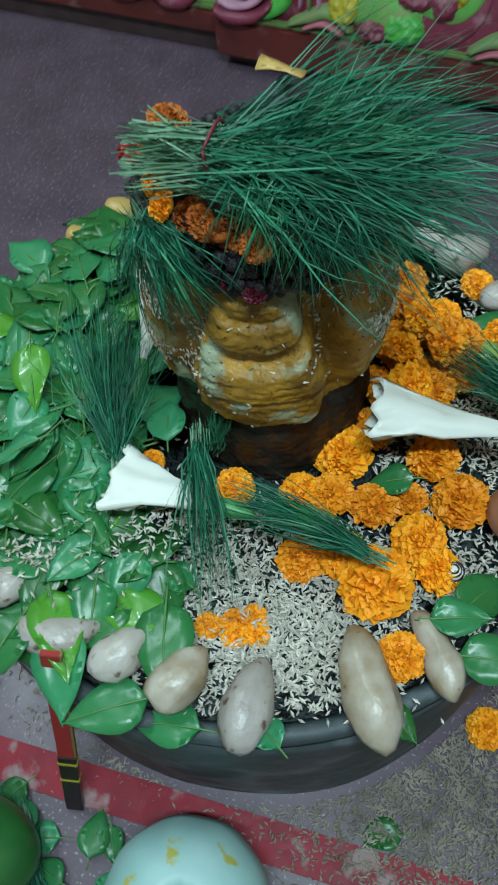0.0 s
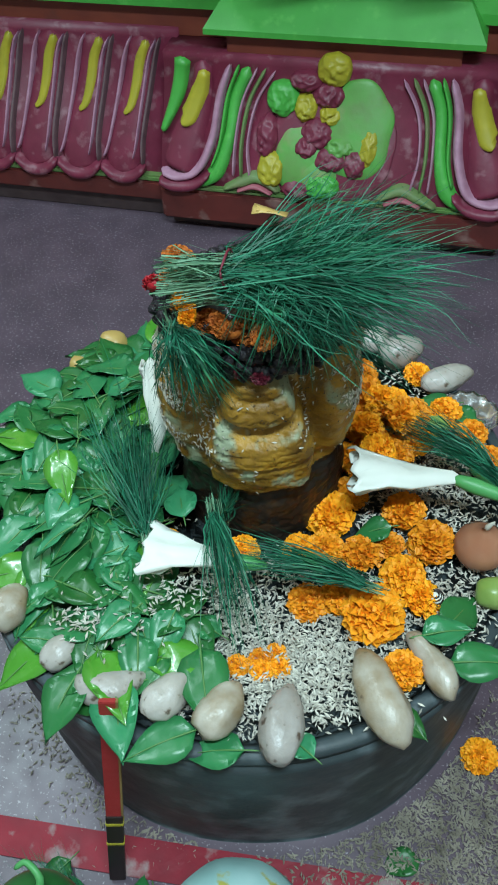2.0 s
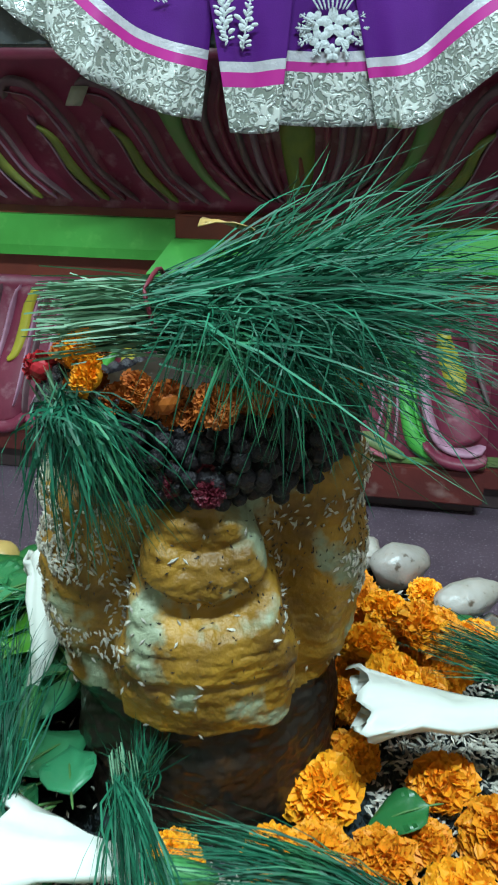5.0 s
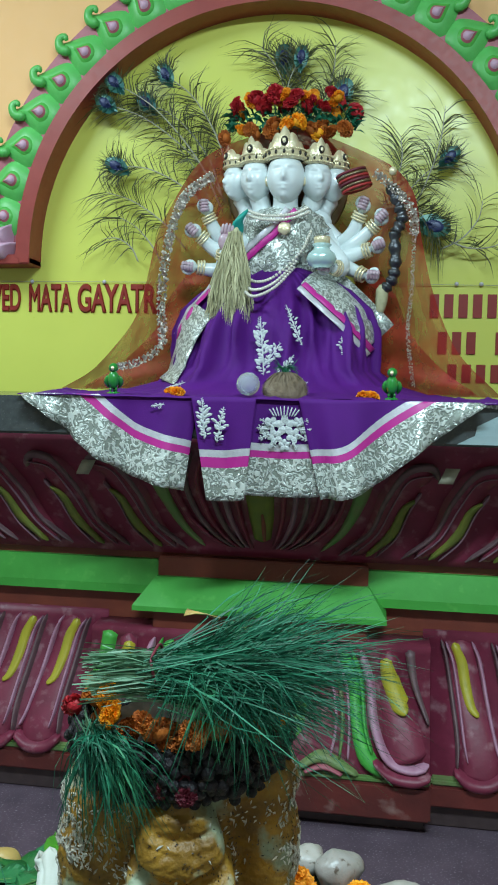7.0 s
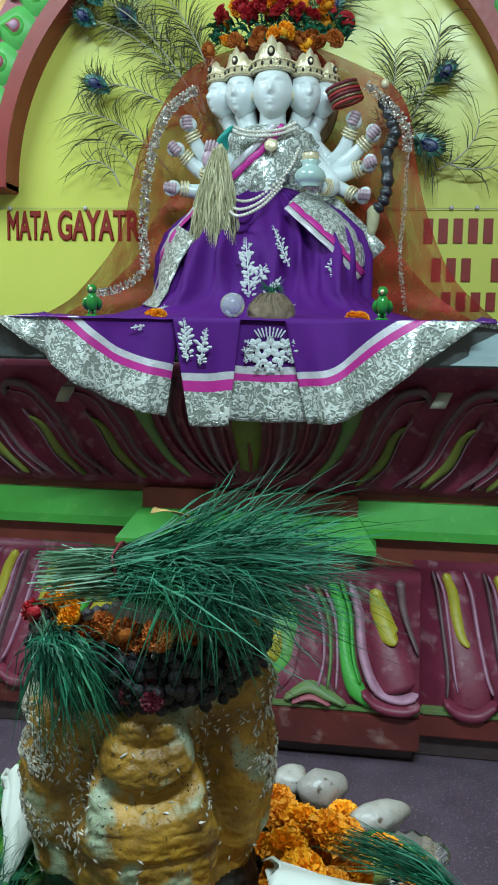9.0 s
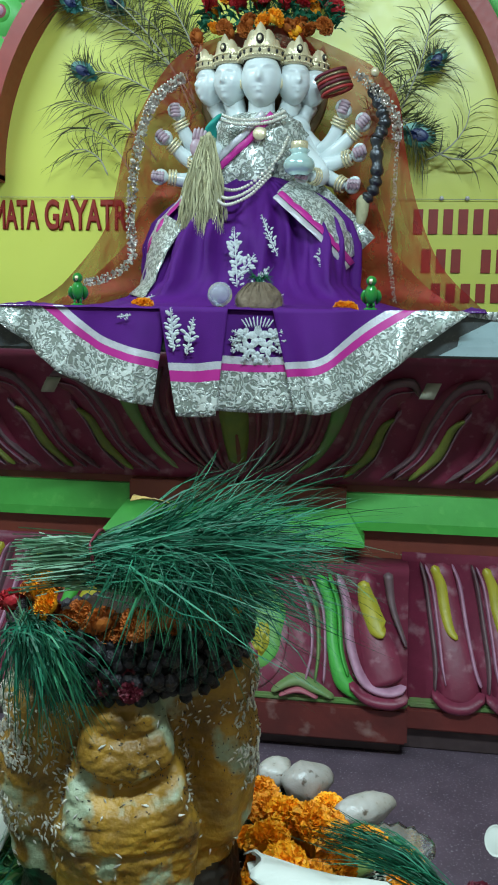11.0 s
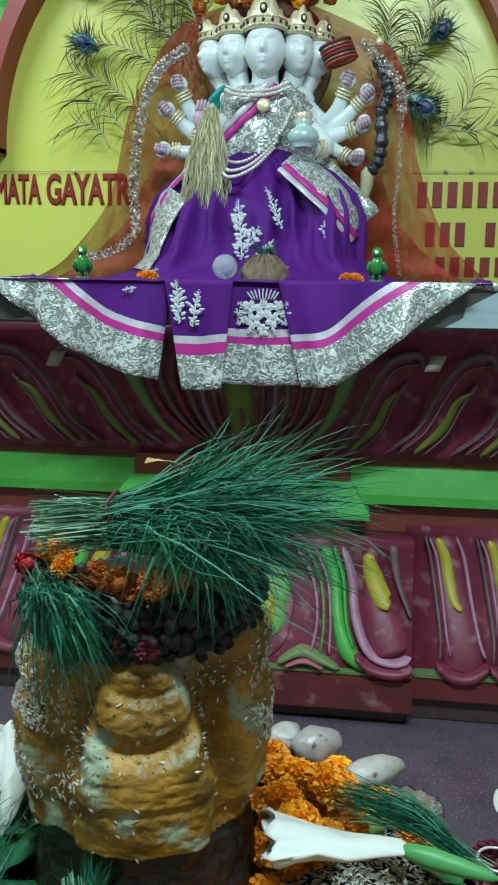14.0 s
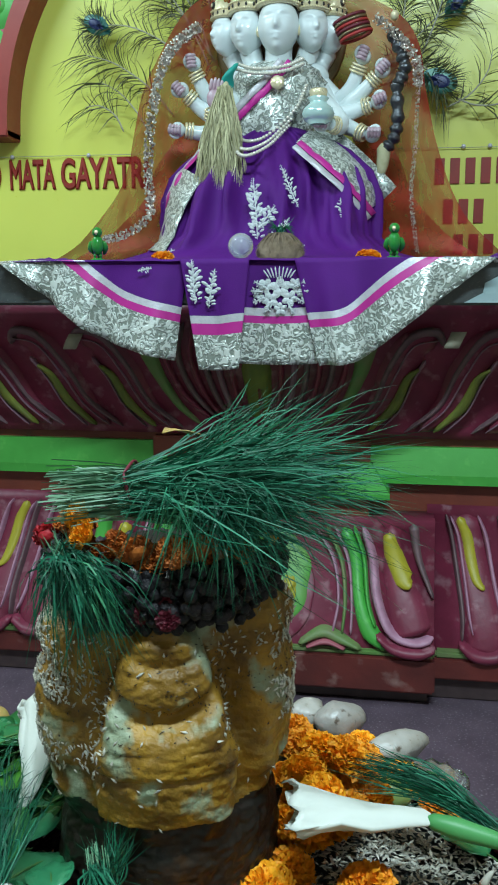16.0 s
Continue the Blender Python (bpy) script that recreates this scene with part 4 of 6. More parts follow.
pale, dark = [], []
while len(pale) < 1750:
    a = rnd.choice((PI + 0.50, PI + 0.30, PI + 0.70, PI + 0.85, PI + 0.05, -0.35, -0.10, 0.15)) + rnd.gauss(0, 0.22)
    z = rnd.triangular(0.515, 0.712, 0.61)
    if a < 1 and z < 0.58:
        continue
    if noise.noise(Vector((a * 3.1, z * 26, 4.0))) > -0.16:
        pale.append((a, z))
pale += [(rnd.uniform(-PI, 0.2), rnd.uniform(0.50, 0.71)) for k in range(130)]
for k in range(700):
    dark.append((rnd.uniform(-PI - 0.3, 0.5), rnd.triangular(0.53, 0.715, 0.64)))
part("stuck_grains", mesh_of("stuck_grains", *stuck(pale, 0.0042, 3), M_GRAIN, smooth=False), linga, "rice grains stuck to the paste", kind="stuff")
part("stuck_seeds", mesh_of("stuck_seeds", *stuck(dark, 0.0019, 4), M_BLACK, smooth=False), linga, "small dark seeds stuck to the paste", kind="stuff")

# dark berry garland, marigold band and grass on the stone's top
garland = thing("berry_garland", "thick garland of black berries round the stone's top", "garland", at=(LX, LY, 0.70))
BERRY = mesh_of("berry", *ball(0.0125, 0.0125, 0.0115, sub=2, rough=0.25, seed=2), M_BERRY)
for ring, (z, r, n) in enumerate(((0.000, 0.112, 40), (0.013, 0.119, 42), (0.026, 0.124, 43), (0.040, 0.126, 43), (0.053, 0.124, 42), (0.062, 0.114, 41))):
    for k in range(n):
        a = -PI - 0.35 + (PI + 0.7) * (k + 0.5 * (ring % 2)) / n
        b = part("berry", BERRY, garland)
        b.matrix_basis = Matrix.Translation((r * math.cos(a) + rnd.uniform(-0.004, 0.004), r * math.sin(a) + rnd.uniform(-0.004, 0.004), z + rnd.uniform(-0.006, 0.006))) @ Euler((rnd.uniform(0, 6), rnd.uniform(0, 6), 0)).to_matrix().to_4x4() @ Matrix.Scale(rnd.uniform(0.48, 0.68), 4)
far = [ball(0.009, 0.009, 0.009, (r * math.cos(a), r * math.sin(a), z), 1) for z, r in ((0.004, 0.113), (0.018, 0.118), (0.030, 0.116)) for a in [0.35 + (PI - 0.7) * k / 21 for k in range(22)]]
part("far_berries", mesh_of("far_berries", *joined(far)[:2], M_BERRY), garland, kind="stuff")
part("cord", mesh_of("cord", *lathe([(0.070, 0.030), (0.098, 0.028), (0.110, 0.018), (0.106, 0.004), (0.095, -0.004)], 40), M_BERRY), garland, "dark packed core of the garland")
for a, z in ((-1.46, 0.718), (-1.30, 0.715), (-1.38, 0.726)):
    marigold(LX + 0.120 * math.cos(a), LY + 0.122 * math.sin(a), z, 0.42, (80, 0), "dark red flower tucked into the berry garland", "dark red flowers", MARI_DARK, "red_flower")
marigold(LX - 0.118, LY - 0.045, 0.765, 0.5, (60, -50), "deep red flower tucked into the berry garland", "dark red flowers", MARI_RED, "red_flower")
for k in range(15):
    a = 2 * PI * k / 15 + 0.2
    if math.sin(a) > 0.35:
        continue
    marigold(LX + 0.102 * math.cos(a), LY + 0.102 * math.sin(a), 0.762 + rnd.uniform(-0.008, 0.01), rnd.uniform(0.6, 0.8), (rnd.uniform(-30, 30), rnd.uniform(-30, 30)), "wilted orange marigold head under the grass", "marigolds round the stone's top", MARI_DRY)
for x, y, z, me in ((0.046, -1.388, 0.790, None), (0.038, -1.380, 0.806, None), (0.070, -1.394, 0.782, MARI_DRY), (0.098, -1.398, 0.778, MARI_DRY), (0.126, -1.396, 0.780, MARI_DRY), (0.155, -1.384, 0.782, MARI_DRY), (0.205, -1.35, 0.792, None)):
    marigold(x, y, z, 0.55, (60, -20), "orange marigold head under the grass", "marigolds round the stone's top", me)


def bunch(name, label, specs_main, specs_stem, width, seed, at=(0, 0, 0)):
    ob = thing(name, label, "grass", group="bunches of grass")
    part("blades", mesh_of("blades", *blades(specs_main, width, seed), M_GRASS, smooth=False), ob, kind="stuff")
    if specs_stem:
        part("cut_stems", mesh_of("cut_stems", *blades(specs_stem, width * 1.2, seed + 1), M_GRASSPALE, smooth=False), ob, "pale cut stem ends", kind="stuff")
    return ob


q = random.Random(21)
TIE = Vector((0.083, -1.361, 0.840))
main, stems = [], []
for k in range(1750):
    j = Vector((q.gauss(0, 0.008) if k % 2 else q.uniform(-0.005, 0.065), q.gauss(0, 0.015), q.uniform(-0.034, 0.012)))
    if k % 5 == 0:
        j.x += q.uniform(0.01, 0.075)
    tie = TIE + j
    low = k % 3 == 0
    start = Vector((q.uniform(0.0, 0.035), -1.372 + q.gauss(0, 0.016), 0.838 + q.gauss(0, 0.005) + j.z * 0.95))
    ln = q.uniform(0.11, 0.235)
    yaw = radians(q.uniform(-26, 66))
    up = radians(q.gauss(4, 8) if k % 5 else q.uniform(8, 46))
    ln *= 0.8 if up > 0.45 else 1.0
    d = Vector((math.cos(yaw) * math.cos(up), math.sin(yaw) * math.cos(up) * 0.85, math.sin(up)))
    drop = q.uniform(0.1, 0.5) * ln * (0.55 if low else 0.25)
    drift = Vector((q.gauss(0, 0.010), q.gauss(0, 0.012), q.gauss(0, 0.007)))
    p1 = tie + d * ln * 0.33 + drift * 0.35
    p2 = tie + d * ln * 0.68 + drift + Vector((0, 0, -drop * 0.3))
    p3 = tie + d * ln * q.uniform(0.92, 1.04) + drift * 0.6 + Vector((q.gauss(0, 0.014), q.gauss(0, 0.012), -drop * q.uniform(0.6, 1.7)))
    main.append([tie, p1, p2, p3])
    if k % 6 == 0:
        stems.append([start, start * 0.5 + tie * 0.5 + Vector((0, 0, 0.002)), tie])
for k in range(340):      # blades that hang over the front
    s = Vector((q.triangular(0.08, 0.21, 0.14), -1.372 + q.uniform(-0.01, 0.02), 0.825 + q.uniform(-0.02, 0.02)))
    e = s + Vector((q.uniform(-0.03, 0.09), q.uniform(-0.06, -0.02), q.triangular(-0.10, -0.01, -0.03)))
    mid = (s + e) / 2 + Vector((0.01, -0.015, 0.025))
    main.append([s, mid, e])
top_bunch = bunch("grass_bunch", "large bunch of dark green grass tied over the shrine stone", main, stems, 0.0015, 5)
# loop added in place of the small red petals where the bunch is tied
part("red_tie", mesh_of("red_tie", *tube([TIE + Vector((-0.004, -0.02, 0.012)), TIE + Vector((0.0, -0.024, -0.002)), TIE + Vector((0.004, -0.018, -0.018)), TIE + Vector((0.006, 0.0, -0.024)), TIE + Vector((0.002, 0.018, -0.004)), TIE + Vector((-0.002, 0.012, 0.018)), TIE + Vector((-0.004, -0.02, 0.012))], 0.0016, 7, 24), M_MAROONFL), top_bunch, "dark red loop for the small red petals at the tie")
main, stems = [], []
for k in range(300):
    s = Vector((0.024 + q.gauss(0, 0.007), -1.392 + q.gauss(0, 0.007), 0.772 + q.gauss(0, 0.006)))
    e = s + Vector((q.triangular(-0.045, 0.10, 0.02), q.uniform(-0.05, 0.01), -q.uniform(0.02, 0.11)))
    mid = s * 0.45 + e * 0.55 + Vector((q.uniform(-0.005, 0.02), -0.02, 0.025))
    main.append([s, mid, e])
for k in range(30):
    s = Vector((0.024 + q.gauss(0, 0.006), -1.392 + q.gauss(0, 0.006), 0.772))
    stems.append([s, s + Vector((q.uniform(-0.02, 0.0), q.uniform(-0.01, 0.01), q.uniform(0.01, 0.03)))])
bunch("grass_bunch", "small bunch of grass hanging over the berry garland", main, stems, 0.0017, 9)


def lying_bunch(a, b, n, spread, lift, seed, label):
    """A bunch lying from its cut end a to its tips round b."""
    q = random.Random(seed)
    a, b = Vector(a), Vector(b)
    main, stems = [], []
    for k in range(int(n * 1.6)):
        s = a + Vector((q.gauss(0, 0.005), q.gauss(0, 0.005), q.uniform(0, 0.012)))
        e = a + (b - a) * q.uniform(0.55, 1.1) + Vector((q.gauss(0, spread), q.gauss(0, spread), q.uniform(-0.006, 0.012)))
        main.append([s, (s + e) / 2 + Vector((q.gauss(0, spread * 0.3), q.gauss(0, spread * 0.3), lift * q.uniform(0.4, 1.2))), e])
        if k % 6 == 0:
            stems.append([s - (b - a) * 0.14, s])
    return bunch("grass_bunch", label, main, stems, 0.0016, seed)


lying_bunch((0.275, -1.490, 0.452), (0.115, -1.470, 0.462), 150, 0.017, 0.014, 31, "small bunch of grass lying across the offerings")
lying_bunch((0.058, -1.435, 0.470), (0.135, -1.600, 0.425), 75, 0.022, 0.026, 32, "small bunch of grass pointing towards the basin's rim")
lying_bunch((-0.030, -1.47, 0.455), (-0.135, -1.26, 0.478), 130, 0.046, 0.034, 33, "bunch of fine grass lying on the leaf pile")
lying_bunch((0.445, -1.275, 0.445), (0.295, -1.195, 0.47), 170, 0.022, 0.02, 34, "bunch of fine grass lying among the marigolds")
lying_bunch((0.065, -1.415, 0.440), (0.070, -1.40, 0.505), 40, 0.016, 0.0, 35, "short tuft of pale grass before the shrine stone")

# ---- trumpet flowers ----
trumpet((-0.018, -1.497, 0.462), (0.11, -1.487, 0.452), 0.4, 0.125, 0.044)
trumpet((0.240, -1.325, 0.488), (0.385, -1.298, 0.470), 1.3, 0.150, 0.046, (0.475, -1.315, 0.458))
trumpet((-0.083, -1.200, 0.510), (-0.058, -1.355, 0.445), 2.2, 0.150, 0.040)

# ---- potatoes and other roots ----
for i, (x, y, ln, wd, yaw, m, bend, waist) in enumerate((
        (-0.103, -1.632, 0.075, 0.048, 60, M_POT, 0.0, 0), (-0.025, -1.668, 0.100, 0.050, 20, M_POT, 0.16, 0), (0.053, -1.666, 0.080, 0.055, 62, M_POT, 0, 0),
        (0.125, -1.670, 0.086, 0.058, 66, M_POTB, 0, 0), (0.205, -1.672, 0.108, 0.058, 95, M_POT, 0, 0), (0.318, -1.610, 0.142, 0.066, 120, M_POTB, 0, 0.10),
        (0.378, -1.548, 0.108, 0.048, 128, M_POTB, 0.05, 0.28), (-0.203, -1.590, 0.075, 0.060, 80, M_POTB, 0, 0), (-0.255, -1.52, 0.065, 0.05, 70, M_POT, 0, 0),
        (-0.168, -0.978, 0.06, 0.045, 80, M_POT, 0, 0), (0.222, -0.940, 0.066, 0.052, 60, M_POT, 0, 0), (0.272, -0.968, 0.085, 0.066, 30, M_POT, 0, 0), (0.356, -1.015, 0.105, 0.052, 38, M_POT, 0, 0),
        (-0.315, -1.161, 0.055, 0.042, 40, M_POT, 0, 0), (-0.344, -1.235, 0.04, 0.032, 60, M_POT, 0, 0), (-0.354, -1.280, 0.04, 0.032, 90, M_POT, 0, 0))):
    root(x, y, 0.370 + wd * 0.44, ln * 0.97, wd * 0.94, yaw, m, 0, bend, waist, i + 1.3, label="scarred pale brown potato lying on the stone basin" if m is M_POTB else "smooth pale grey potato lying on the stone basin")
for i, (x, y, r) in enumerate(((-0.241, -1.041, 0.050), (-0.286, -1.102, 0.036))):
    root(x, y, 0.372 + r * 0.45, r * 1.1, r, 20, M_POTY, seed=40 + i, label="small yellow potato at the edge of the leaf pile")
onion = thing("onion", "shiny red-brown onion beside the marigolds", "onion", at=(0.428, -1.358, 0.372))
part("bulb", mesh_of("bulb", *lathe([(0.003, 0.074), (0.006, 0.066), (0.02, 0.058), (0.035, 0.042), (0.039, 0.028), (0.033, 0.010), (0.012, 0.0)], 24), M_ONION), onion)
part("root_tuft", mesh_of("root_tuft", *tube([(0, 0, 0.07), (0.004, 0, 0.08), (0.01, 0.002, 0.088)], [0.005, 0.002], 6, 6), M_GRAIN), onion)
root(0.343, -1.141, 0.398, 0.05, 0.045, 10, M_LIME, seed=51, name="lime", label="pale green lime among the marigolds", group="limes")
root(0.455, -1.425, 0.395, 0.06, 0.045, 30, M_LIME, seed=52, name="lime", label="green lime beside the onion", group="limes")

# ---- marigolds ----
for x, y, s in ((0.211, -1.040, 1.03), (0.303, -1.007, 0.81), (0.270, -1.127, 1.22), (0.300, -1.130, 1.14), (0.234, -1.166, 1.08), (0.273, -1.202, 1.22), (0.201, -1.104, 0.76), (0.358, -1.088, 0.97), (0.405, -1.130, 0.92), (0.434, -1.177, 0.81), (0.209, -1.336, 1.30), (0.229, -1.290, 0.97), (0.212, -1.400, 0.97), (0.175, -1.408, 0.92), (0.265, -1.401, 1.08), (0.302, -1.375, 0.81), (0.319, -1.311, 1.14), (0.363, -1.357, 1.22), (0.328, -1.422, 1.14), (0.351, -1.456, 1.03), (0.291, -1.492, 1.52), (0.246, -1.470, 1.03), (0.200, -1.492, 0.97), (0.092, -1.426, 0.87), (0.343, -1.566, 0.97), (0.251, -1.221, 0.97), (0.273, -1.076, 0.81), (0.213, -1.229, 0.81)):
    marigold(x, y, 0.378, s, (rnd.uniform(-22, 22), rnd.uniform(-22, 22)))
for x, y, z, s in ((0.214, -1.075, 0.425, 1.15), (0.285, -1.190, 0.462, 1.25), (0.240, -1.222, 0.455, 1.15), (0.262, -1.262, 0.458, 1.15), (0.305, -1.165, 0.446, 1.10), (0.250, -1.150, 0.444, 1.20), (0.228, -1.115, 0.432, 1.10),
                   (0.262, -1.222, 0.418, 1.20), (0.232, -1.160, 0.410, 1.10), (0.292, -1.240, 0.424, 1.15), (0.322, -1.195, 0.418, 1.10), (0.246, -1.272, 0.422, 1.10), (0.280, -1.130, 0.414, 1.15), (0.215, -1.235, 0.400, 1.00)):
    marigold(x, y, z, s * 0.82, (rnd.uniform(-30, 30), rnd.uniform(-30, 30)), "fresh orange marigold head heaped beside the shrine stone")
for x, y in ((0.155, -1.585), (0.175, -1.575), (0.128, -1.60), (0.16, -1.60), (0.185, -1.59), (-0.02, -1.425)):
    marigold(x, y, 0.376, 0.55, (rnd.uniform(-20, 20), rnd.uniform(-20, 20)), "torn orange marigold petals on the husks", "loose marigold heads")
marigold(0.501, -1.501, 0.003, 1.05, (8, 10), "orange marigold head fallen on the floor")

# ---- leaves ----
q = random.Random(5)
n = 0
while n < 272:
    a = radians(q.uniform(100, 292))
    r = q.uniform(0.15, 0.385) if q.random() < 0.8 else q.uniform(0.33, 0.395)
    x, y = BX + r * math.cos(a), BY + r * math.sin(a)
    if (x > 0.03 and y < -1.4 and q.random() < 0.75) or (y < -1.62 and q.random() < 0.45) or (x > -0.01 and y > -1.0):
        continue
    if x > 0.11 and y < -1.45:
        continue
    pile = 0.060 * max(0, 1 - abs(r - 0.27) / 0.17) * (1 if y > -1.5 else 0.45)
    leaf(x, y, 0.386 + pile * q.uniform(0.45, 1.15), math.degrees(a) + q.gauss(0, 75), q.uniform(-6, 20), q.gauss(0, 11), q.uniform(0.98, 1.30), None if q.random() < 0.94 else LEAF_BRIGHT)
    n += 1
leaf(-0.205, -1.36, 0.468, -62, 10, 8, 1.05, LEAF_BRIGHT, "bright yellow-green leaf on top of the pile")
for x, y, z, yaw, s in ((0.005, -1.415, 0.43, 115, 0.95), (0.10, -1.70, 0.388, 215, 1.05), (0.165, -1.71, 0.384, 190, 0.9), (0.25, -1.70, 0.384, 150, 0.9), (0.36, -1.52, 0.405, 20, 1.1), (0.40, -1.545, 0.395, 10, 1.0),
                        (0.39, -1.50, 0.40, 60, 1.0), (0.34, -1.62, 0.382, -30, 0.8), (0.30, -1.36, 0.415, 200, 0.8), (0.37, -1.07, 0.39, 200, 0.9), (0.41, -1.10, 0.39, 160, 0.8), (0.03, -1.60, 0.39, 250, 1.0), (0.10, -1.57, 0.395, 160, 0.9), (0.45, -1.24, 0.395, 130, 0.9)):
    leaf(x, y, z, yaw, q.uniform(-8, 12), q.uniform(-15, 15), s)

# ---- rice husks ----
pts = []
while len(pts) < 6500:
    a, r = q.uniform(0, 2 * PI), BR * 0.93 * math.sqrt(q.random())
    x, y = BX + r * math.cos(a), BY + r * math.sin(a)
    w = 1.0 if (x > 0.04 and y < -1.42) else 0.8 if x > 0.25 else 0.07
    if q.random() < w:
        pts.append(Vector((x, y, 0.369 + abs(q.gauss(0, 0.007)) + 0.012 * math.exp(-((x - 0.2) / 0.09) ** 2 - ((y + 1.57) / 0.07) ** 2))))
for cx, cy, sd, cn, cz in ((0.24, -1.57, 0.05, 1000, 0.376), (0.19, -1.63, 0.035, 450, 0.376), (0.12, -1.54, 0.04, 500, 0.376), (0.40, -1.47, 0.03, 350, 0.376), (0.35, -1.24, 0.04, 350, 0.378), (-0.045, -1.585, 0.028, 120, 0.412), (0.01, -1.53, 0.03, 90, 0.41), (-0.09, -1.60, 0.02, 60, 0.41), (0.07, -1.51, 0.03, 120, 0.41)):
    pts += [Vector((q.gauss(cx, sd), q.gauss(cy, sd * 0.7), cz + abs(q.gauss(0, 0.006)))) for k in range(cn)]
husks = thing("rice_husks", "pale rice husks strewn over the basin", "grain", kind="stuff", data=mesh_of("rice_husks", *grains(pts, 0.0052, 8), M_GRAIN, smooth=False))
pts = []
while len(pts) < 5600:
    x, y = q.uniform(0.1, 0.85), q.uniform(-1.86, -1.2)
    if math.hypot(x - BX, y - BY) > BR + 0.01 and q.random() < math.exp(-((x - 0.46) / 0.2) ** 2 - ((y + 1.62) / 0.16) ** 2):
        pts.append(Vector((x, y, 0.0015 + abs(q.gauss(0, 0.004)))))
for k in range(500):
    a = q.uniform(PI * 1.0, PI * 1.5)
    r = BR + abs(q.gauss(0.0, 0.03))
    pts.append(Vector((BX + r * math.cos(a), BY + r * math.sin(a), 0.002)))
thing("floor_husks", "brownish rice husks strewn on the floor beside the basin", "grain", kind="stuff", data=mesh_of("floor_husks", *grains(pts, 0.0050, 9), M_HUSKB, smooth=False))

# ---- floor in front of the basin ----
border = thing("painted_border", "worn red border painted along the floor", "floor border", kind="structure")
rows = [[(-1.6 + 0.2 * k, y - 1.742 + 0.076 * (-1.6 + 0.2 * k), 0.0035) for y in (-0.058, -0.03, 0.0)] for k in range(17)]
part("border_strip", mesh_of("border_strip", *solid_sheet(rows, 0.003, (0, 0, -1)), M_BORDER, smooth=False), border)
gourd = thing("ash_gourd", "round pale blue-green ash gourd with yellow specks on the floor", "gourd", at=(0.180, -1.868, 0.0))
v, f = lathe([(0.006, 0.176), (0.03, 0.180), (0.062, 0.170), (0.088, 0.140), (0.098, 0.095), (0.088, 0.045), (0.055, 0.010), (0.02, 0.0)], 48)
v = [Vector(p) * 1.1 for p in v]
v = [Vector((p[0] * (1 + 0.010 * math.cos(9 * math.atan2(p[1], p[0]))), p[1] * (1 + 0.010 * math.cos(9 * math.atan2(p[1], p[0]))), p[2])) for p in v]
part("rind", mesh_of("rind", v, f, M_GOURD), gourd)
part("stalk", mesh_of("stalk", *tube([(0, 0, 0.17), (0.004, 0, 0.195), (0.018, 0.004, 0.208)], [0.009, 0.006, 0.007], 8, 8), M_CALYX), gourd)
lying_bunch((-0.02, -1.92, 0.02), (-0.16, -1.82, 0.03), 160, 0.022, 0.02, 36, "bunch of dark grass lying on the floor by the border")
for x, y, z, yaw in ((-0.03, -1.85, 0.010, 200), (-0.07, -1.86, 0.018, 150), (0.02, -1.86, 0.014, 100), (0.05, -1.90, 0.012, 60), (-0.11, -1.80, 0.010, 240), (0.03, -1.81, 0.008, 300), (0.07, -1.84, 0.02, 20), (0.30, -1.86, 0.01, 10), (0.33, -1.90, 0.01, 70), (0.42, -1.68, 0.006, 200), (0.0, -1.90, 0.02, 170)):
    leaf(x, y, z, yaw, 4, 6, 0.85, None, "dark green leaf fallen on the floor by the gourd")
melon = thing("watermelon", "small dark green watermelon with a curled stalk on the floor", "watermelon", at=(-0.105, -1.905, 0.0))
part("rind", mesh_of("rind", *ball(0.078, 0.072, 0.070, (0, 0, 0.07), 4, 0.04, 5, 4), M_WMELON), melon)
part("stalk", mesh_of("stalk", *tube([(0.0, 0.02, 0.135), (0.01, 0.04, 0.165), (-0.015, 0.055, 0.175), (-0.03, 0.045, 0.168)], [0.007, 0.005, 0.004], 8, 12), M_CALYX), melon)
stick = thing("lacquered_stick", "flat red lacquered stick with a black handle leaning on the basin", "stick", at=(-0.030, -1.805, 0.0))
m = Matrix.Translation((-0.030, -1.805, 0.004)) @ Vector((0.017, 0.108, 0.410)).to_track_quat("Z", "Y").to_matrix().to_4x4() @ Matrix.Rotation(radians(25), 4, "Z")
for nm, b, mm, lb in (("board", (-0.010, 0.012, -0.004, 0.004, 0.17, 0.425), M_STICKRED, ""), ("bare_edge", (-0.0125, -0.0095, -0.0042, 0.0042, 0.171, 0.426), M_WOOD, "bare wooden edge"), ("handle", (-0.012, 0.0125, -0.006, 0.006, 0.0, 0.172), M_BLACK, "black handle"),
                      ("yellow_ring", (-0.0128, 0.0133, -0.0068, 0.0068, 0.15, 0.157), M_YELLOW, "yellow ring"), ("yellow_ring", (-0.0128, 0.0133, -0.0068, 0.0068, 0.10, 0.106), M_YELLOW, "yellow ring")):
    bm = box_bm(*b, 0.001)
    bmesh.ops.transform(bm, matrix=Matrix.Translation((0.030, 1.805, 0)) @ m, verts=bm.verts[:])
    part(nm, (bm, mm), stick, lb)

# ---- statue on the ledge ----
LEDGE = 1.104
SK = [(1.50, 0.085, 0.075), (1.47, 0.16, 0.105), (1.43, 0.225, 0.14), (1.37, 0.285, 0.19), (1.31, 0.308, 0.235), (1.25, 0.312, 0.27), (1.19, 0.322, 0.31), (1.15, 0.37, 0.36), (1.125, 0.46, 0.43), (1.112, 0.56, 0.50), (1.109, 0.70, 0.53)]
SKY = 0.375


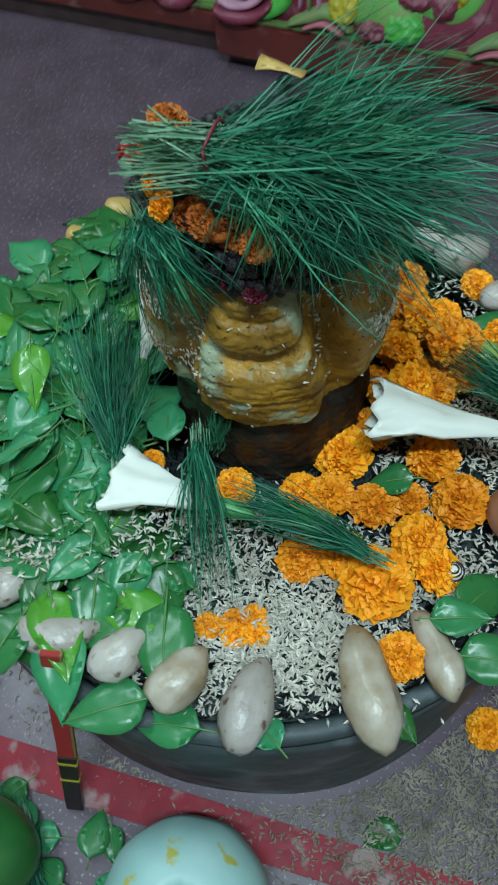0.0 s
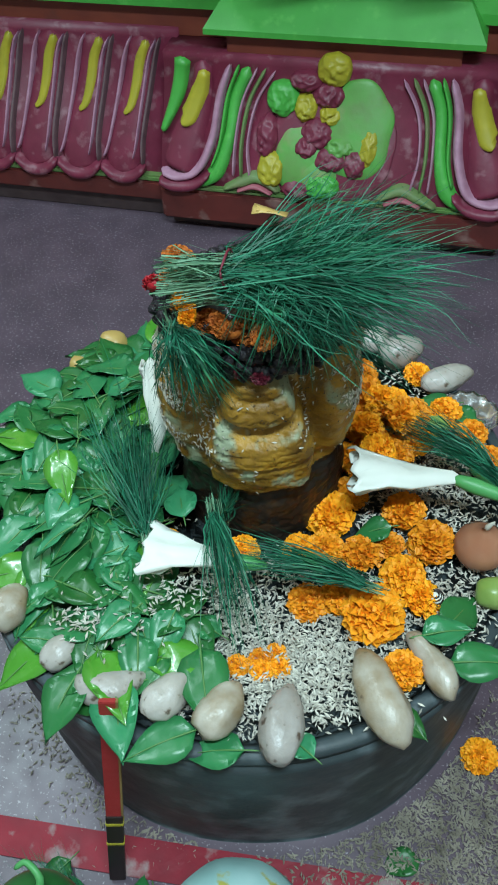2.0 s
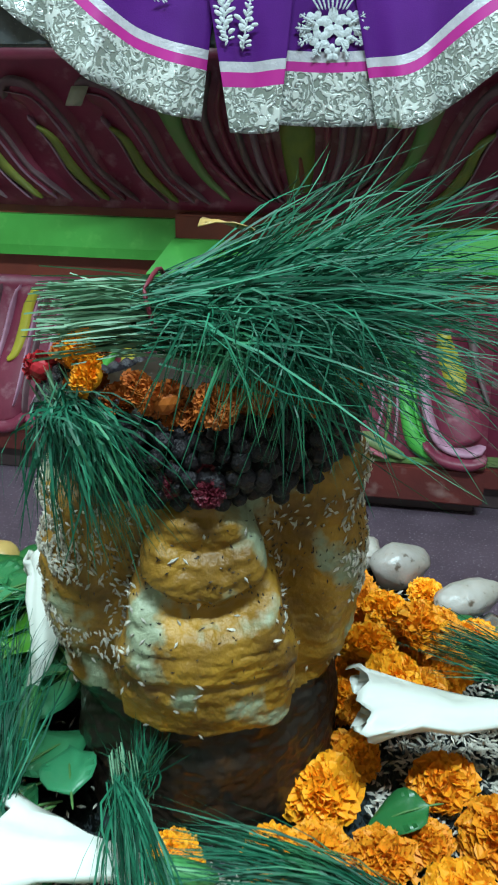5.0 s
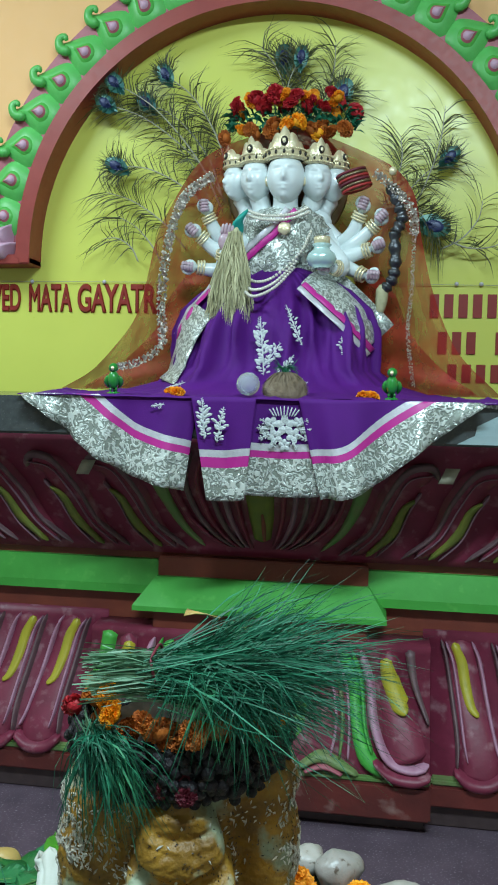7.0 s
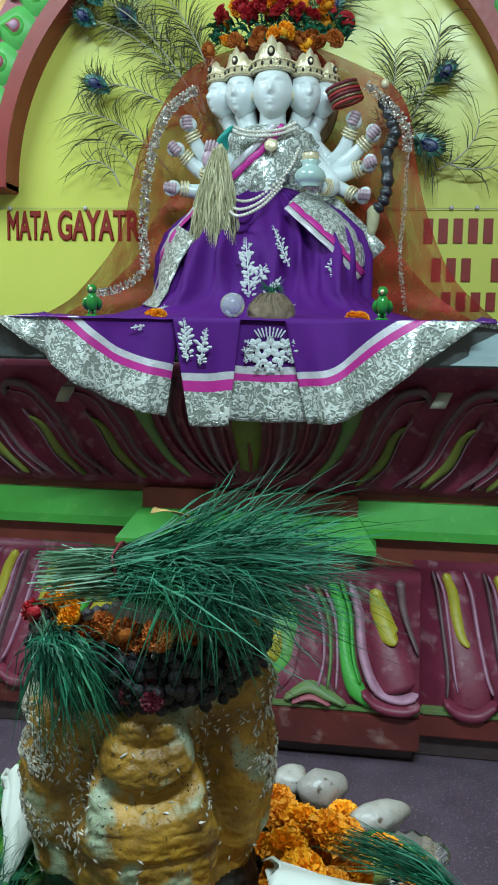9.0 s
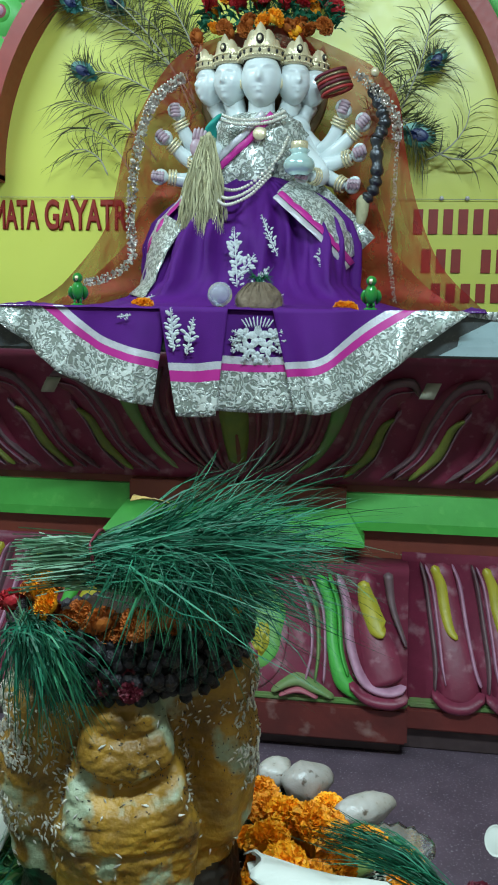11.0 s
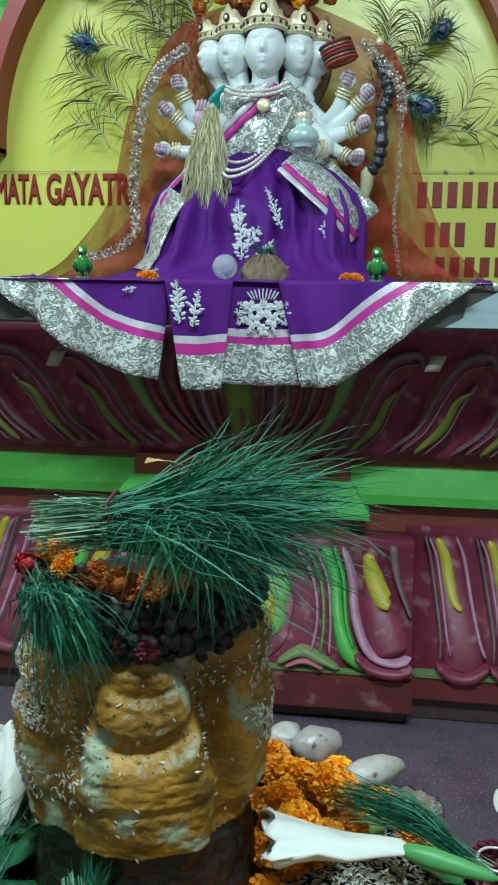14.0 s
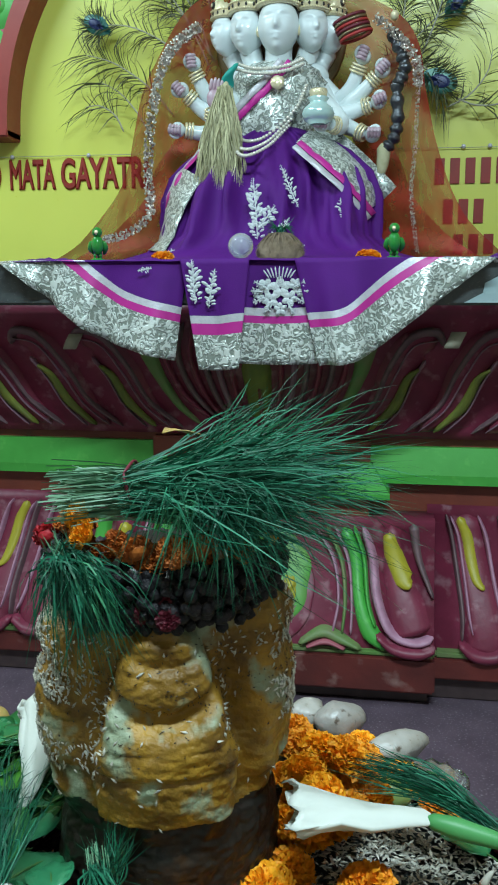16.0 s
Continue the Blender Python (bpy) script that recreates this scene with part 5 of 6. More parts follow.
def skirt_at(x, z):
    """Depth of the skirt's front at x and height z."""
    for (a, w0, d0), (b, w1, d1) in zip(SK, SK[1:]):
        if z >= b:
            t = min(1, max(0, (a - z) / (a - b)))
            w, d = w0 + (w1 - w0) * t, d0 + (d1 - d0) * t
            return SKY - d * math.sqrt(max(0.02, 1 - min(1, abs(x) / w) ** 2.4))
    return SKY - SK[-1][2]


def head(x, y, z, s, yaw):
    """A plain carved oval head: soft brow, nose, lips and chin in one surface, and dark hair behind."""
    m = Matrix.Translation((x, y, z)) @ Matrix.Rotation(radians(yaw), 4, "Z") @ Matrix.Scale(s, 4)
    v, f = ball(1, 1, 1, sub=5)
    g = lambda a, w: math.exp(-(a / w) ** 2)
    face = []
    for p in v:
        px, py, pz = p.x * 0.060, p.y * 0.062, p.z * 0.080
        px *= 1 - 0.24 * max(0, -p.z) ** 1.6
        if p.y < 0:
            ax = abs(px)
            out = 0.015 * g(px, 0.0085) * (smooth01((0.022 - pz) / 0.034) if pz > -0.012 else g(pz + 0.012, 0.006))
            out += 0.003 * g(ax - 0.024, 0.018) * g(pz - 0.030, 0.006) - 0.006 * g(ax - 0.023, 0.014) * g(pz - 0.015, 0.008) + 0.004 * g(ax - 0.023, 0.012) * g(pz - 0.011, 0.0045)
            out += 0.0055 * g(px, 0.015) * g(pz + 0.031, 0.0035) + 0.0055 * g(px, 0.012) * g(pz + 0.040, 0.004) - 0.003 * g(px, 0.02) * g(pz + 0.0355, 0.0018)
            out += 0.006 * g(px, 0.016) * g(pz + 0.062, 0.010) + 0.003 * g(ax - 0.034, 0.016) * g(pz + 0.020, 0.018)
            py -= out
        face.append((px, py, pz))
    out = [(face, f, 0), (*ball(0.0625, 0.058, 0.072, (0, 0.016, 0.020), 3), 2)]
    for sx in (-1, 1):
        out.append((*ball(0.007, 0.010, 0.016, (sx * 0.058, 0.0, -0.008), 2), 3))
    return [moved(q[:2], m) + (q[2],) for q in out]


def crown(x, y, z, s, yaw):
    """A tall pointed tiara."""
    n, v = 61, []
    for k in range(n):
        a = radians(-8 + 196 * k / (n - 1))
        u = k / (n - 1) * 2 - 1
        h = 0.034 + 0.050 * max(0, 1 - abs(u) * 1.35) ** 0.9 + 0.014 * abs(math.sin(9.5 * u + PI / 2)) ** 0.7 * (1 - 0.5 * abs(u))
        for r, zz in ((0.060, 0.0), (0.066, 0.004), (0.064, h * 0.5), (0.058, h), (0.052, h), (0.054, 0.0)):
            v.append(Vector((math.cos(a) * r, -math.sin(a) * r * 0.95, zz)))
    f = [(k * 6 + j, k * 6 + (j + 1) % 6, k * 6 + 6 + (j + 1) % 6, k * 6 + 6 + j) for k in range(n - 1) for j in range(6)]
    f += [(0, 1, 2, 3, 4, 5), tuple(reversed(range((n - 1) * 6, n * 6)))]
    m = Matrix.Translation((x, y, z)) @ Matrix.Rotation(radians(yaw), 4, "Z") @ Matrix.Scale(s, 4)
    rows = [moved(ball(0.0042, 0.004, 0.0042, (math.cos(a) * 0.0668, -math.sin(a) * 0.0635, zz), 1), m) + (3,) for zz in (0.007, 0.030) for a in [radians(8 + 164 * k / 20) for k in range(21)]]
    dark = [moved(ball(0.0052, 0.003, 0.0075, (math.cos(a) * 0.0665, -math.sin(a) * 0.063, 0.0185), 1), m) + (2,) for a in [radians(20 + 140 * k / 6) for k in range(7)]]
    jewel = rows + dark + [moved(ball(0.012, 0.008, 0.016, (0, -0.062, 0.050), 2), m) + (2,), moved(ball(0.008, 0.009, 0.011, (0, -0.063, 0.050), 2), m) + (3,), moved(ball(0.004, 0.004, 0.006, (0, -0.052, 0.094), 1), m) + (3,)]
    return [moved((v, f), m) + (3,)] + jewel


def arm(pts, hand_dir, open_palm=False):
    """Upper arm, forearm, bangles and a closed or raised hand."""
    out = [(*tube(pts, [0.027, 0.027, 0.023, 0.0165], 12, 18), 0)]
    e, d = Vector(pts[-1]), Vector(hand_dir).normalized()
    n = (e - Vector(pts[-2])).normalized()
    s = n.cross(Vector((0, 1, 0.1))).normalized()
    t = s.cross(n)
    for k in range(3):
        c = e - n * (0.004 + 0.009 * k)
        out.append((*tube([c + (s * math.cos(a) + t * math.sin(a)) * (0.0205 + 0.001 * k) for a in [2 * PI * j / 10 for j in range(11)]], 0.0034, 6, 24), 3))
    side = d.cross(Vector((0, 1, 0))).normalized()
    if open_palm:
        out.append((*ball(0.021, 0.011, 0.027, e + d * 0.026, 3), 4))
        for j in range(4):
            b = e + d * 0.044 + side * (0.0145 - 0.0097 * j)
            out.append((*tube([b, b + d * 0.018, b + d * (0.038 - 0.004 * abs(j - 1.5))], [0.0056, 0.0054, 0.0042], 7, 8), 4))
        b = e + d * 0.018 - side * 0.019
        out.append((*tube([b, b - side * 0.010 + d * 0.012, b - side * 0.012 + d * 0.026], [0.0066, 0.005], 7, 8), 4))
    else:
        out.append((*ball(0.022, 0.019, 0.022, e + d * 0.020, 3), 0))
        for j in range(4):
            b = e + d * (0.010 + 0.0092 * j) + Vector((0, -0.015, 0))
            out.append((*tube([b + side * 0.017, b + side * 0.004 + Vector((0, -0.011, 0)), b - side * 0.012 + Vector((0, -0.002, 0))], [0.0054, 0.0058, 0.0046], 7, 8), 4))
        b = e + d * 0.012 + side * 0.018
        out.append((*tube([b, b + d * 0.016 + side * 0.004 + Vector((0, -0.010, 0)), b + d * 0.028 - side * 0.004 + Vector((0, -0.018, 0))], [0.0062, 0.0056, 0.0042], 7, 8), 0))
    return out


pieces = []
# hips and knees under the cloth, torso, neck
pieces.append((*ball(0.24, 0.17, 0.11, (0, 0.37, LEDGE + 0.115), 4), 1))
pieces.append((*[lathe([(0.046, 0.338), (0.085, 0.328), (0.122, 0.308), (0.132, 0.280), (0.122, 0.22), (0.104, 0.15), (0.096, 0.09), (0.112, 0.03), (0.14, -0.04)], 36, (0.008, 0.385, 1.355), 0.66)][0], 1))
pieces.append((*tube([(0.01, 0.385, 1.655), (0.012, 0.368, 1.70), (0.014, 0.36, 1.75)], [0.050, 0.038, 0.040], 14, 8), 0))
for x, y, z, s, yaw in ((0.015, 0.335, 1.770, 0.97, 0), (-0.078, 0.368, 1.776, 0.83, -20), (0.104, 0.368, 1.772, 0.80, 22), (-0.146, 0.410, 1.780, 0.74, -48), (0.156, 0.410, 1.772, 0.72, 50)):
    pieces += head(x, y, z, s, yaw) + crown(x, y + 0.003, z + 0.050 * s, s * 0.98, yaw)
    pieces.append((*tube([(x, y + 0.02, z - 0.03), (x * 0.8, y + 0.025, z - 0.085), (x * 0.7, 0.40, 1.64)], [0.040 * s, 0.036 * s, 0.05], 10, 8), 0))
for p, d, o in (([(-0.110, 0.40, 1.640), (-0.165, 0.40, 1.595), (-0.200, 0.37, 1.612), (-0.229, 0.35, 1.668)], (-0.12, -0.1, 1), False),
                ([(-0.110, 0.40, 1.620), (-0.165, 0.39, 1.555), (-0.210, 0.37, 1.566), (-0.253, 0.35, 1.605)], (-0.75, -0.1, 0.7), False),
                ([(-0.110, 0.39, 1.590), (-0.150, 0.38, 1.520), (-0.200, 0.36, 1.499), (-0.258, 0.34, 1.505)], (-1, -0.1, 0.12), False),
                ([(-0.110, 0.37, 1.610), (-0.150, 0.32, 1.50), (-0.160, 0.27, 1.490), (-0.155, 0.24, 1.540)], (0.20, -0.1, 1), True),
                ([(0.125, 0.41, 1.640), (0.180, 0.41, 1.590), (0.218, 0.38, 1.612), (0.244, 0.36, 1.672)], (0.35, -0.1, 0.9), False),
                ([(0.125, 0.40, 1.625), (0.180, 0.40, 1.560), (0.232, 0.37, 1.582), (0.291, 0.35, 1.636)], (0.7, -0.1, 0.7), False),
                ([(0.125, 0.40, 1.600), (0.170, 0.38, 1.545), (0.215, 0.36, 1.542), (0.278, 0.34, 1.559)], (1, -0.1, 0.36), False),
                ([(0.125, 0.39, 1.580), (0.165, 0.36, 1.525), (0.205, 0.35, 1.506), (0.262, 0.33, 1.477)], (1, -0.1, -0.08), False),
                ([(0.120, 0.37, 1.60), (0.185, 0.33, 1.52), (0.190, 0.28, 1.490), (0.168, 0.25, 1.492)], (-1, -0.1, 0.15), False)):
    pieces += arm(p, d, o)
v, f, mi = joined(pieces)
statue = thing("goddess_statue", "seated white marble goddess statue with five gold-crowned heads and many arms", "statue", at=(0, 0, 0), data=mesh_of("goddess_statue", v, f, [M_MARBLE, M_SILVER, M_HAIR, M_GOLD, M_HENNA], mi))

# sari: skirt over the seated figure and flaps over the ledge
sari = thing("sari", "purple sari with silver brocade borders draped over statue and ledge", "sari")
rows = []
NT = 120
for i in range(41):
    s = i / 40 * (len(SK) - 1)
    k = min(int(s), len(SK) - 2)
    z, w, d = [SK[k][j] + (SK[k + 1][j] - SK[k][j]) * (s - k) for j in range(3)]
    row = []
    for j in range(NT + 1):
        a = PI * (j / NT) * 1.08 - 0.04 * PI
        c, sn = math.cos(a), math.sin(a)
        x = w * math.copysign(abs(c) ** 0.84, c)
        y = SKY - d * math.copysign(abs(sn) ** 0.84, sn)
        g = i / 40
        amp = 0.060 * math.sin(PI * min(1, g * 1.2)) * (0 if g > 0.93 else 1)
        ridge = lambda t: (1 - abs(math.sin(t))) ** 1.5
        fold = amp * (0.9 * ridge(a * 6.5 + 2.6 * g * math.cos(a)) + 0.6 * ridge(a * 11 + 1.0 + 3 * g) + 0.45 * ridge(a * 17 + 2.0 - 2.5 * g) + 0.5 * math.sin(a * 5 - 4 * g) - 0.4)
        row.append((x * (1 + fold * 1.2), min(0.62, y - fold * abs(sn)), z + (0.004 * math.sin(a * 11) if g > 0.8 else 0)))
    rows.append(row)
part("skirt", mesh_of("skirt", *solid_sheet(rows, 0.003, (0, 1, 0)), M_PURPLE), sari)


def band_strip(name, pts, width, m, d=0.012, fn=skirt_at, count=26, h=0.003):
    line = smooth_line([(p[0], 0, p[1]) for p in pts], count)
    rows = []
    for k, p in enumerate(line):
        t = (line[min(k + 1, count - 1)] - line[max(k - 1, 0)]).normalized()
        side = Vector((t.z, 0, -t.x))
        row = []
        for j in range(9):
            q = p + side * width * (j / 8 - 0.5)
            row.append((q.x, fn(q.x, q.z) - d - h * math.sin(PI * j / 8) - 0.003 * math.sin(k * 0.9 + j * 0.3), q.z))
        rows.append(row)
    return part(name, mesh_of(name, *solid_sheet(rows, 0.002), m), sari)


band_strip("silver_border", [(0.110, 1.480), (0.180, 1.428), (0.250, 1.363), (0.316, 1.296)], 0.102, M_SILVER, 0.040)
band_strip("magenta_stripe", [(0.088, 1.440), (0.148, 1.388), (0.222, 1.322), (0.292, 1.250)], 0.017, M_MAGENTA, 0.043)
band_strip("white_stripe", [(0.076, 1.428), (0.136, 1.374), (0.210, 1.308), (0.281, 1.236)], 0.016, M_WHITEBAND, 0.042)
band_strip("silver_border", [(-0.205, 1.365), (-0.248, 1.29), (-0.275, 1.22), (-0.290, 1.15)], 0.090, M_SILVER, 0.040)
band_strip("magenta_stripe", [(-0.196, 1.430), (-0.246, 1.362), (-0.300, 1.280)], 0.017, M_MAGENTA, 0.040)
band_strip("white_stripe", [(-0.206, 1.446), (-0.258, 1.376), (-0.312, 1.294)], 0.016, M_WHITEBAND, 0.038)


def torso_at(x, z):
    return 0.385 - 0.66 * 0.134 * math.sqrt(max(0.03, 1 - min(1, abs(x - 0.008) / 0.140) ** 2)) - 0.004


band_strip("shoulder_drape", [(0.115, 1.655), (0.05, 1.575), (-0.03, 1.50), (-0.11, 1.44)], 0.10, M_SILVER, 0.012, torso_at)
band_strip("shoulder_stripe", [(0.055, 1.665), (-0.005, 1.60), (-0.06, 1.555), (-0.11, 1.515)], 0.020, M_MAGENTA, 0.016, torso_at)
band_strip("shoulder_stripe", [(0.030, 1.668), (-0.02, 1.615), (-0.07, 1.575), (-0.115, 1.54)], 0.020, M_WHITEBAND, 0.015, torso_at)


def flap(name, top, bottom, y, folds, amp, seed, bands=((0.0, 0.088, M_SILVER), (0.088, 0.106, M_MAGENTA), (0.106, 0.122, M_WHITEBAND)), n=36):
    """A hanging flap from its top line to its hem, both lines of (x, z); woven bands run along the hem."""
    tl, bl = smooth_line([(a, 0, b) for a, b in top], n), smooth_line([(a, 0, b) for a, b in bottom], n)
    cuts = [0.0] + [b for _, b, _ in bands]
    mats = [m for _, _, m in bands] + [M_PURPLE]
    rows, tags = [], []
    fracs = [(0, k / 5) for k in range(5)] + [(1, 0), (1, 0.5), (2, 0), (2, 0.5)] + [(3, k / 10) for k in range(11)]
    for seg, u in fracs:
        row = []
        for j in range(n):
            b, t = bl[j], tl[j]
            ln = (t - b).length
            step = bl[min(j + 1, n - 1)] - bl[max(j - 1, 0)]
            sc = min(1.55, step.length / max(abs(step.x), 1e-4))
            hem = [c * sc for c in cuts]
            d0 = hem[seg]
            d1 = hem[seg + 1] if seg < 3 else max(ln, hem[3] + 1e-4)
            s = (d0 + (d1 - d0) * u) / max(ln, 1e-4)
            p = b + (t - b) * min(1, s)
            g = 1 - min(1, s)
            wave = amp * g * (math.sin(folds * j / n * 2 * PI + seed) + 0.4 * math.sin(folds * 2.3 * j / n * 2 * PI + seed * 2))
            row.append((p.x, y - abs(amp) * g * 1.1 - wave, p.z))
        rows.append(row)
        tags.append(seg)
    v, f = solid_sheet(rows, 0.0025)
    mi = []
    for q in f:
        i = min(min(q) % (len(rows) * n) // n, len(tags) - 2)
        mi.append(tags[i])
    me = mesh_of(name, v, f, mats, mi)
    return part(name, me, sari)


T = LEDGE + 0.008
flap("left_flap", [(-0.575, T), (-0.45, T), (-0.30, T), (-0.130, T)], [(-0.580, T - 0.004), (-0.455, 1.008), (-0.325, 0.922), (-0.162, 0.876)], -0.196, 2.6, 0.020, 0.3)
flap("centre_flap", [(0.0, T), (0.08, T), (0.17, T)], [(-0.012, 0.872), (0.08, 0.869), (0.175, 0.873)], -0.193, 1.5, 0.004, 1.0, ((0.0, 0.095, M_SILVER), (0.095, 0.112, M_MAGENTA), (0.112, 0.130, M_WHITEBAND)))
flap("front_flap", [(-0.144, T), (-0.06, T), (0.018, T)], [(-0.100, 0.858), (-0.05, 0.856), (-0.006, 0.862)], -0.214, 1.0, 0.006, 2.0, ((0.0, 0.082, M_SILVER), (0.082, 0.108, M_MAGENTA), (0.108, 0.126, M_WHITEBAND)))
flap("right_flap", [(0.120, T), (0.26, T), (0.42, T), (0.548, T)], [(0.180, 0.869), (0.275, 0.886), (0.40, 0.983), (0.558, T - 0.006)], -0.206, 2.6, 0.020, 4.2)
flap("edge_flap", [(0.56, T), (0.66, T), (0.80, T)], [(0.56, T - 0.012), (0.66, T - 0.022), (0.80, T - 0.02)], -0.19, 1.0, 0.002, 2.2)


def ruck(x, y):
    """Height of the rumpled cloth over the ledge."""
    w = (1 - abs(math.sin(x * 19 + 4 * y + 1.5 * math.sin(x * 7)))) ** 2 + 0.7 * (1 - abs(math.sin(x * 31 - 9 * y))) ** 2
    return 0.0055 + 0.010 * w * smooth01((y + 0.20) / 0.06) + 0.004 * noise.noise(Vector((x * 14, y * 14, 2)))


rows = [[(-0.60 + 1.20 * j / 110, -0.205 + 0.40 * i / 22, LEDGE + ruck(-0.60 + 1.20 * j / 110, -0.205 + 0.40 * i / 22)) for j in range(111)] for i in range(23)]
part("ledge_cloth", mesh_of("ledge_cloth", *solid_sheet(rows, 0.002, (0, 0, -1)), M_PURPLE), sari, "rumpled purple cloth lying on the ledge")


def sprig(x, z, ln, ang, fn, n=9, wide=0.35, d=0.006):
    """An embroidered spray of small leaves along a stem."""
    c, s = math.cos(radians(ang)), math.sin(radians(ang))
    pcs = []
    r = random.Random(int(x * 1000) + int(z * 1000) * 7 + int(ang))
    for k in range(n * 2):
        t = (k + 0.5) / (n * 2)
        for sd in (-1, 1):
            w = ln * wide * math.sin(PI * min(1, t * 0.8 + 0.15)) * r.uniform(0.18, 0.42)
            far = r.uniform(0.1, 1.3)
            b = ang + sd * r.uniform(30, 75)
            ox = x + c * ln * t + math.cos(radians(b)) * w * far
            oz = z + s * ln * t + math.sin(radians(b)) * w * far
            o = puffed([(w * 0.56 * math.cos(q), w * r.uniform(0.22, 0.30) * math.sin(q)) for q in [2 * PI * i / 8 for i in range(8)]], 0.0018, 2)
            m = Matrix.Translation((ox, fn(ox, oz) - d, oz)) @ Matrix.Rotation(-radians(b), 4, "Y") @ Matrix.Rotation(radians(90), 4, "X")
            pcs.append(moved(o, m))
    pcs.append(tube([(x + c * ln * t, fn(x + c * ln * t, z + s * ln * t) - d, z + s * ln * t) for t in (0, 0.33, 0.66, 1)], 0.0018, 5, 8))
    v, f, _ = joined(pcs)
    return part("embroidery", mesh_of("embroidery", v, f, M_EMB), sari, "white embroidered spray")


def flat_at(y):
    return lambda x, z: y


for x, z, ln, ang, n, w in ((0.005, 1.17, 0.17, 100, 12, 0.34), (0.035, 1.15, 0.09, 60, 8, 0.4), (0.10, 1.255, 0.13, 115, 9, 0.26), (0.215, 1.225, 0.06, 100, 6, 0.5), (0.06, 1.13, 0.07, 20, 7, 0.5), (-0.26, 1.13, 0.05, 20, 6, 0.4), (0.005, 1.20, 0.07, 60, 7, 0.6)):
    sprig(x, z, ln, ang, skirt_at, n, w, 0.036)
for x, z, ln, ang, n, w in ((-0.105, 1.01, 0.10, 95, 9, 0.5), (-0.075, 1.00, 0.09, 80, 8, 0.45)):
    sprig(x, z, ln, ang, flat_at(-0.2225), n, w)


def blossom(x, z, r, y):
    """An embroidered flower: a ring of round petals about a knot."""
    pcs = [moved(puffed([(r * 0.52 * math.cos(u), r * 0.40 * math.sin(u)) for u in [2 * PI * i / 8 for i in range(8)]], 0.0016, 2),
                 Matrix.Translation((x + math.cos(k * 1.257 + x * 90) * r * 0.60, y, z + math.sin(k * 1.257 + x * 90) * r * 0.60)) @ Matrix.Rotation(-k * 1.257 - x * 90, 4, "Y") @ Matrix.Rotation(radians(90), 4, "X")) for k in range(5)]
    v, f, _ = joined(pcs)
    return part("embroidery", mesh_of("embroidery", v, f, M_EMB), sari, "white embroidered flower")


for x, z, r in ((0.088, 1.046, 0.024), (0.054, 1.050, 0.017), (0.122, 1.053, 0.015), (0.064, 1.018, 0.019), (0.110, 1.022, 0.018), (0.038, 1.030, 0.012), (0.138, 1.034, 0.012), (0.088, 0.998, 0.014)):
    blossom(x, z, r, -0.201)
for k in range(9):
    sprig(0.086 + 0.006 * (k - 4), 1.068, 0.026 - 0.001 * abs(k - 4), 90 - 9 * (k - 4), flat_at(-0.2005), 4, 0.22)
for ang in (150, 175, 205, 30, 5, -25, 240, 300):
    sprig(0.086 + 0.036 * math.cos(radians(ang)), 1.034 + 0.022 * math.sin(radians(ang)), 0.032, ang, flat_at(-0.2005), 5, 0.6)
sprig(-0.245, 1.085, 0.035, 10, flat_at(-0.21), 5, 0.5)

# pearls
def bead_string(pts, r, n, name, label, m=None):
    ob = thing(name, label, "necklace")
    me = mesh_of("bead", *ball(r, r, r, sub=2), m or M_PEARL)
    for p in smooth_line(pts, n):
        b = part("bead", me, ob)
        b.location = p
    return ob


Y0 = 0.262
for pts, n in (([(-0.092, 1.665, ), (-0.05, 1.648), (0.0, 1.643), (0.05, 1.650), (0.088, 1.668)], 26), ([(-0.095, 1.652), (-0.05, 1.636), (0.0, 1.631), (0.05, 1.638), (0.09, 1.655)], 26),
               ([(-0.11, 1.56), (-0.105, 1.50), (-0.06, 1.445), (0.0, 1.455), (0.07, 1.535), (0.10, 1.60)], 44), ([(-0.11, 1.54), (-0.10, 1.47), (-0.055, 1.415), (0.005, 1.435), (0.06, 1.51)], 40), ([(-0.10, 1.50), (-0.095, 1.445), (-0.05, 1.393), (0.01, 1.42), (0.055, 1.49)], 38)):
    bead_string([(a, torso_at(a, b) - 0.036 - max(0, 1.50 - b) * 1.35, b) for a, b in pts], 0.0052, n, "pearl_necklace", "string of cream pearls hanging on the statue's chest")
pend = thing("pendant", "round gold pendant on the statue's chest", "pendant", data=mesh_of("pendant", *ball(0.019, 0.008, 0.019, (0.022, torso_at(0.02, 1.61) - 0.03, 1.608), 3, 0.2, 30), M_GOLD))

# water pot, tassel, sceptre, bangles
pot = thing("water_pot", "small polished silver water pot held by the statue", "pot", at=(0.138, 0.215, 1.484))
part("body", mesh_of("body", *lathe([(0.024, 0.070), (0.029, 0.067), (0.022, 0.059), (0.024, 0.053), (0.039, 0.041), (0.044, 0.027), (0.038, 0.011), (0.021, 0.0)], 28), mat("polished_silver", (0.62, 0.86, 0.84), 0.14, 0.35, second=(0.50, 0.72, 0.70), scale=10)), pot)
part("gold_band", mesh_of("gold_band", *lathe([(0.022, 0.090), (0.024, 0.086), (0.023, 0.072), (0.020, 0.068)], 24), M_GOLD), pot, "gold collar")
tas = thing("dry_grass_tassel", "long straw-coloured dry grass tassel hanging from the statue's hand", "tassel")
q = random.Random(12)
sp = []
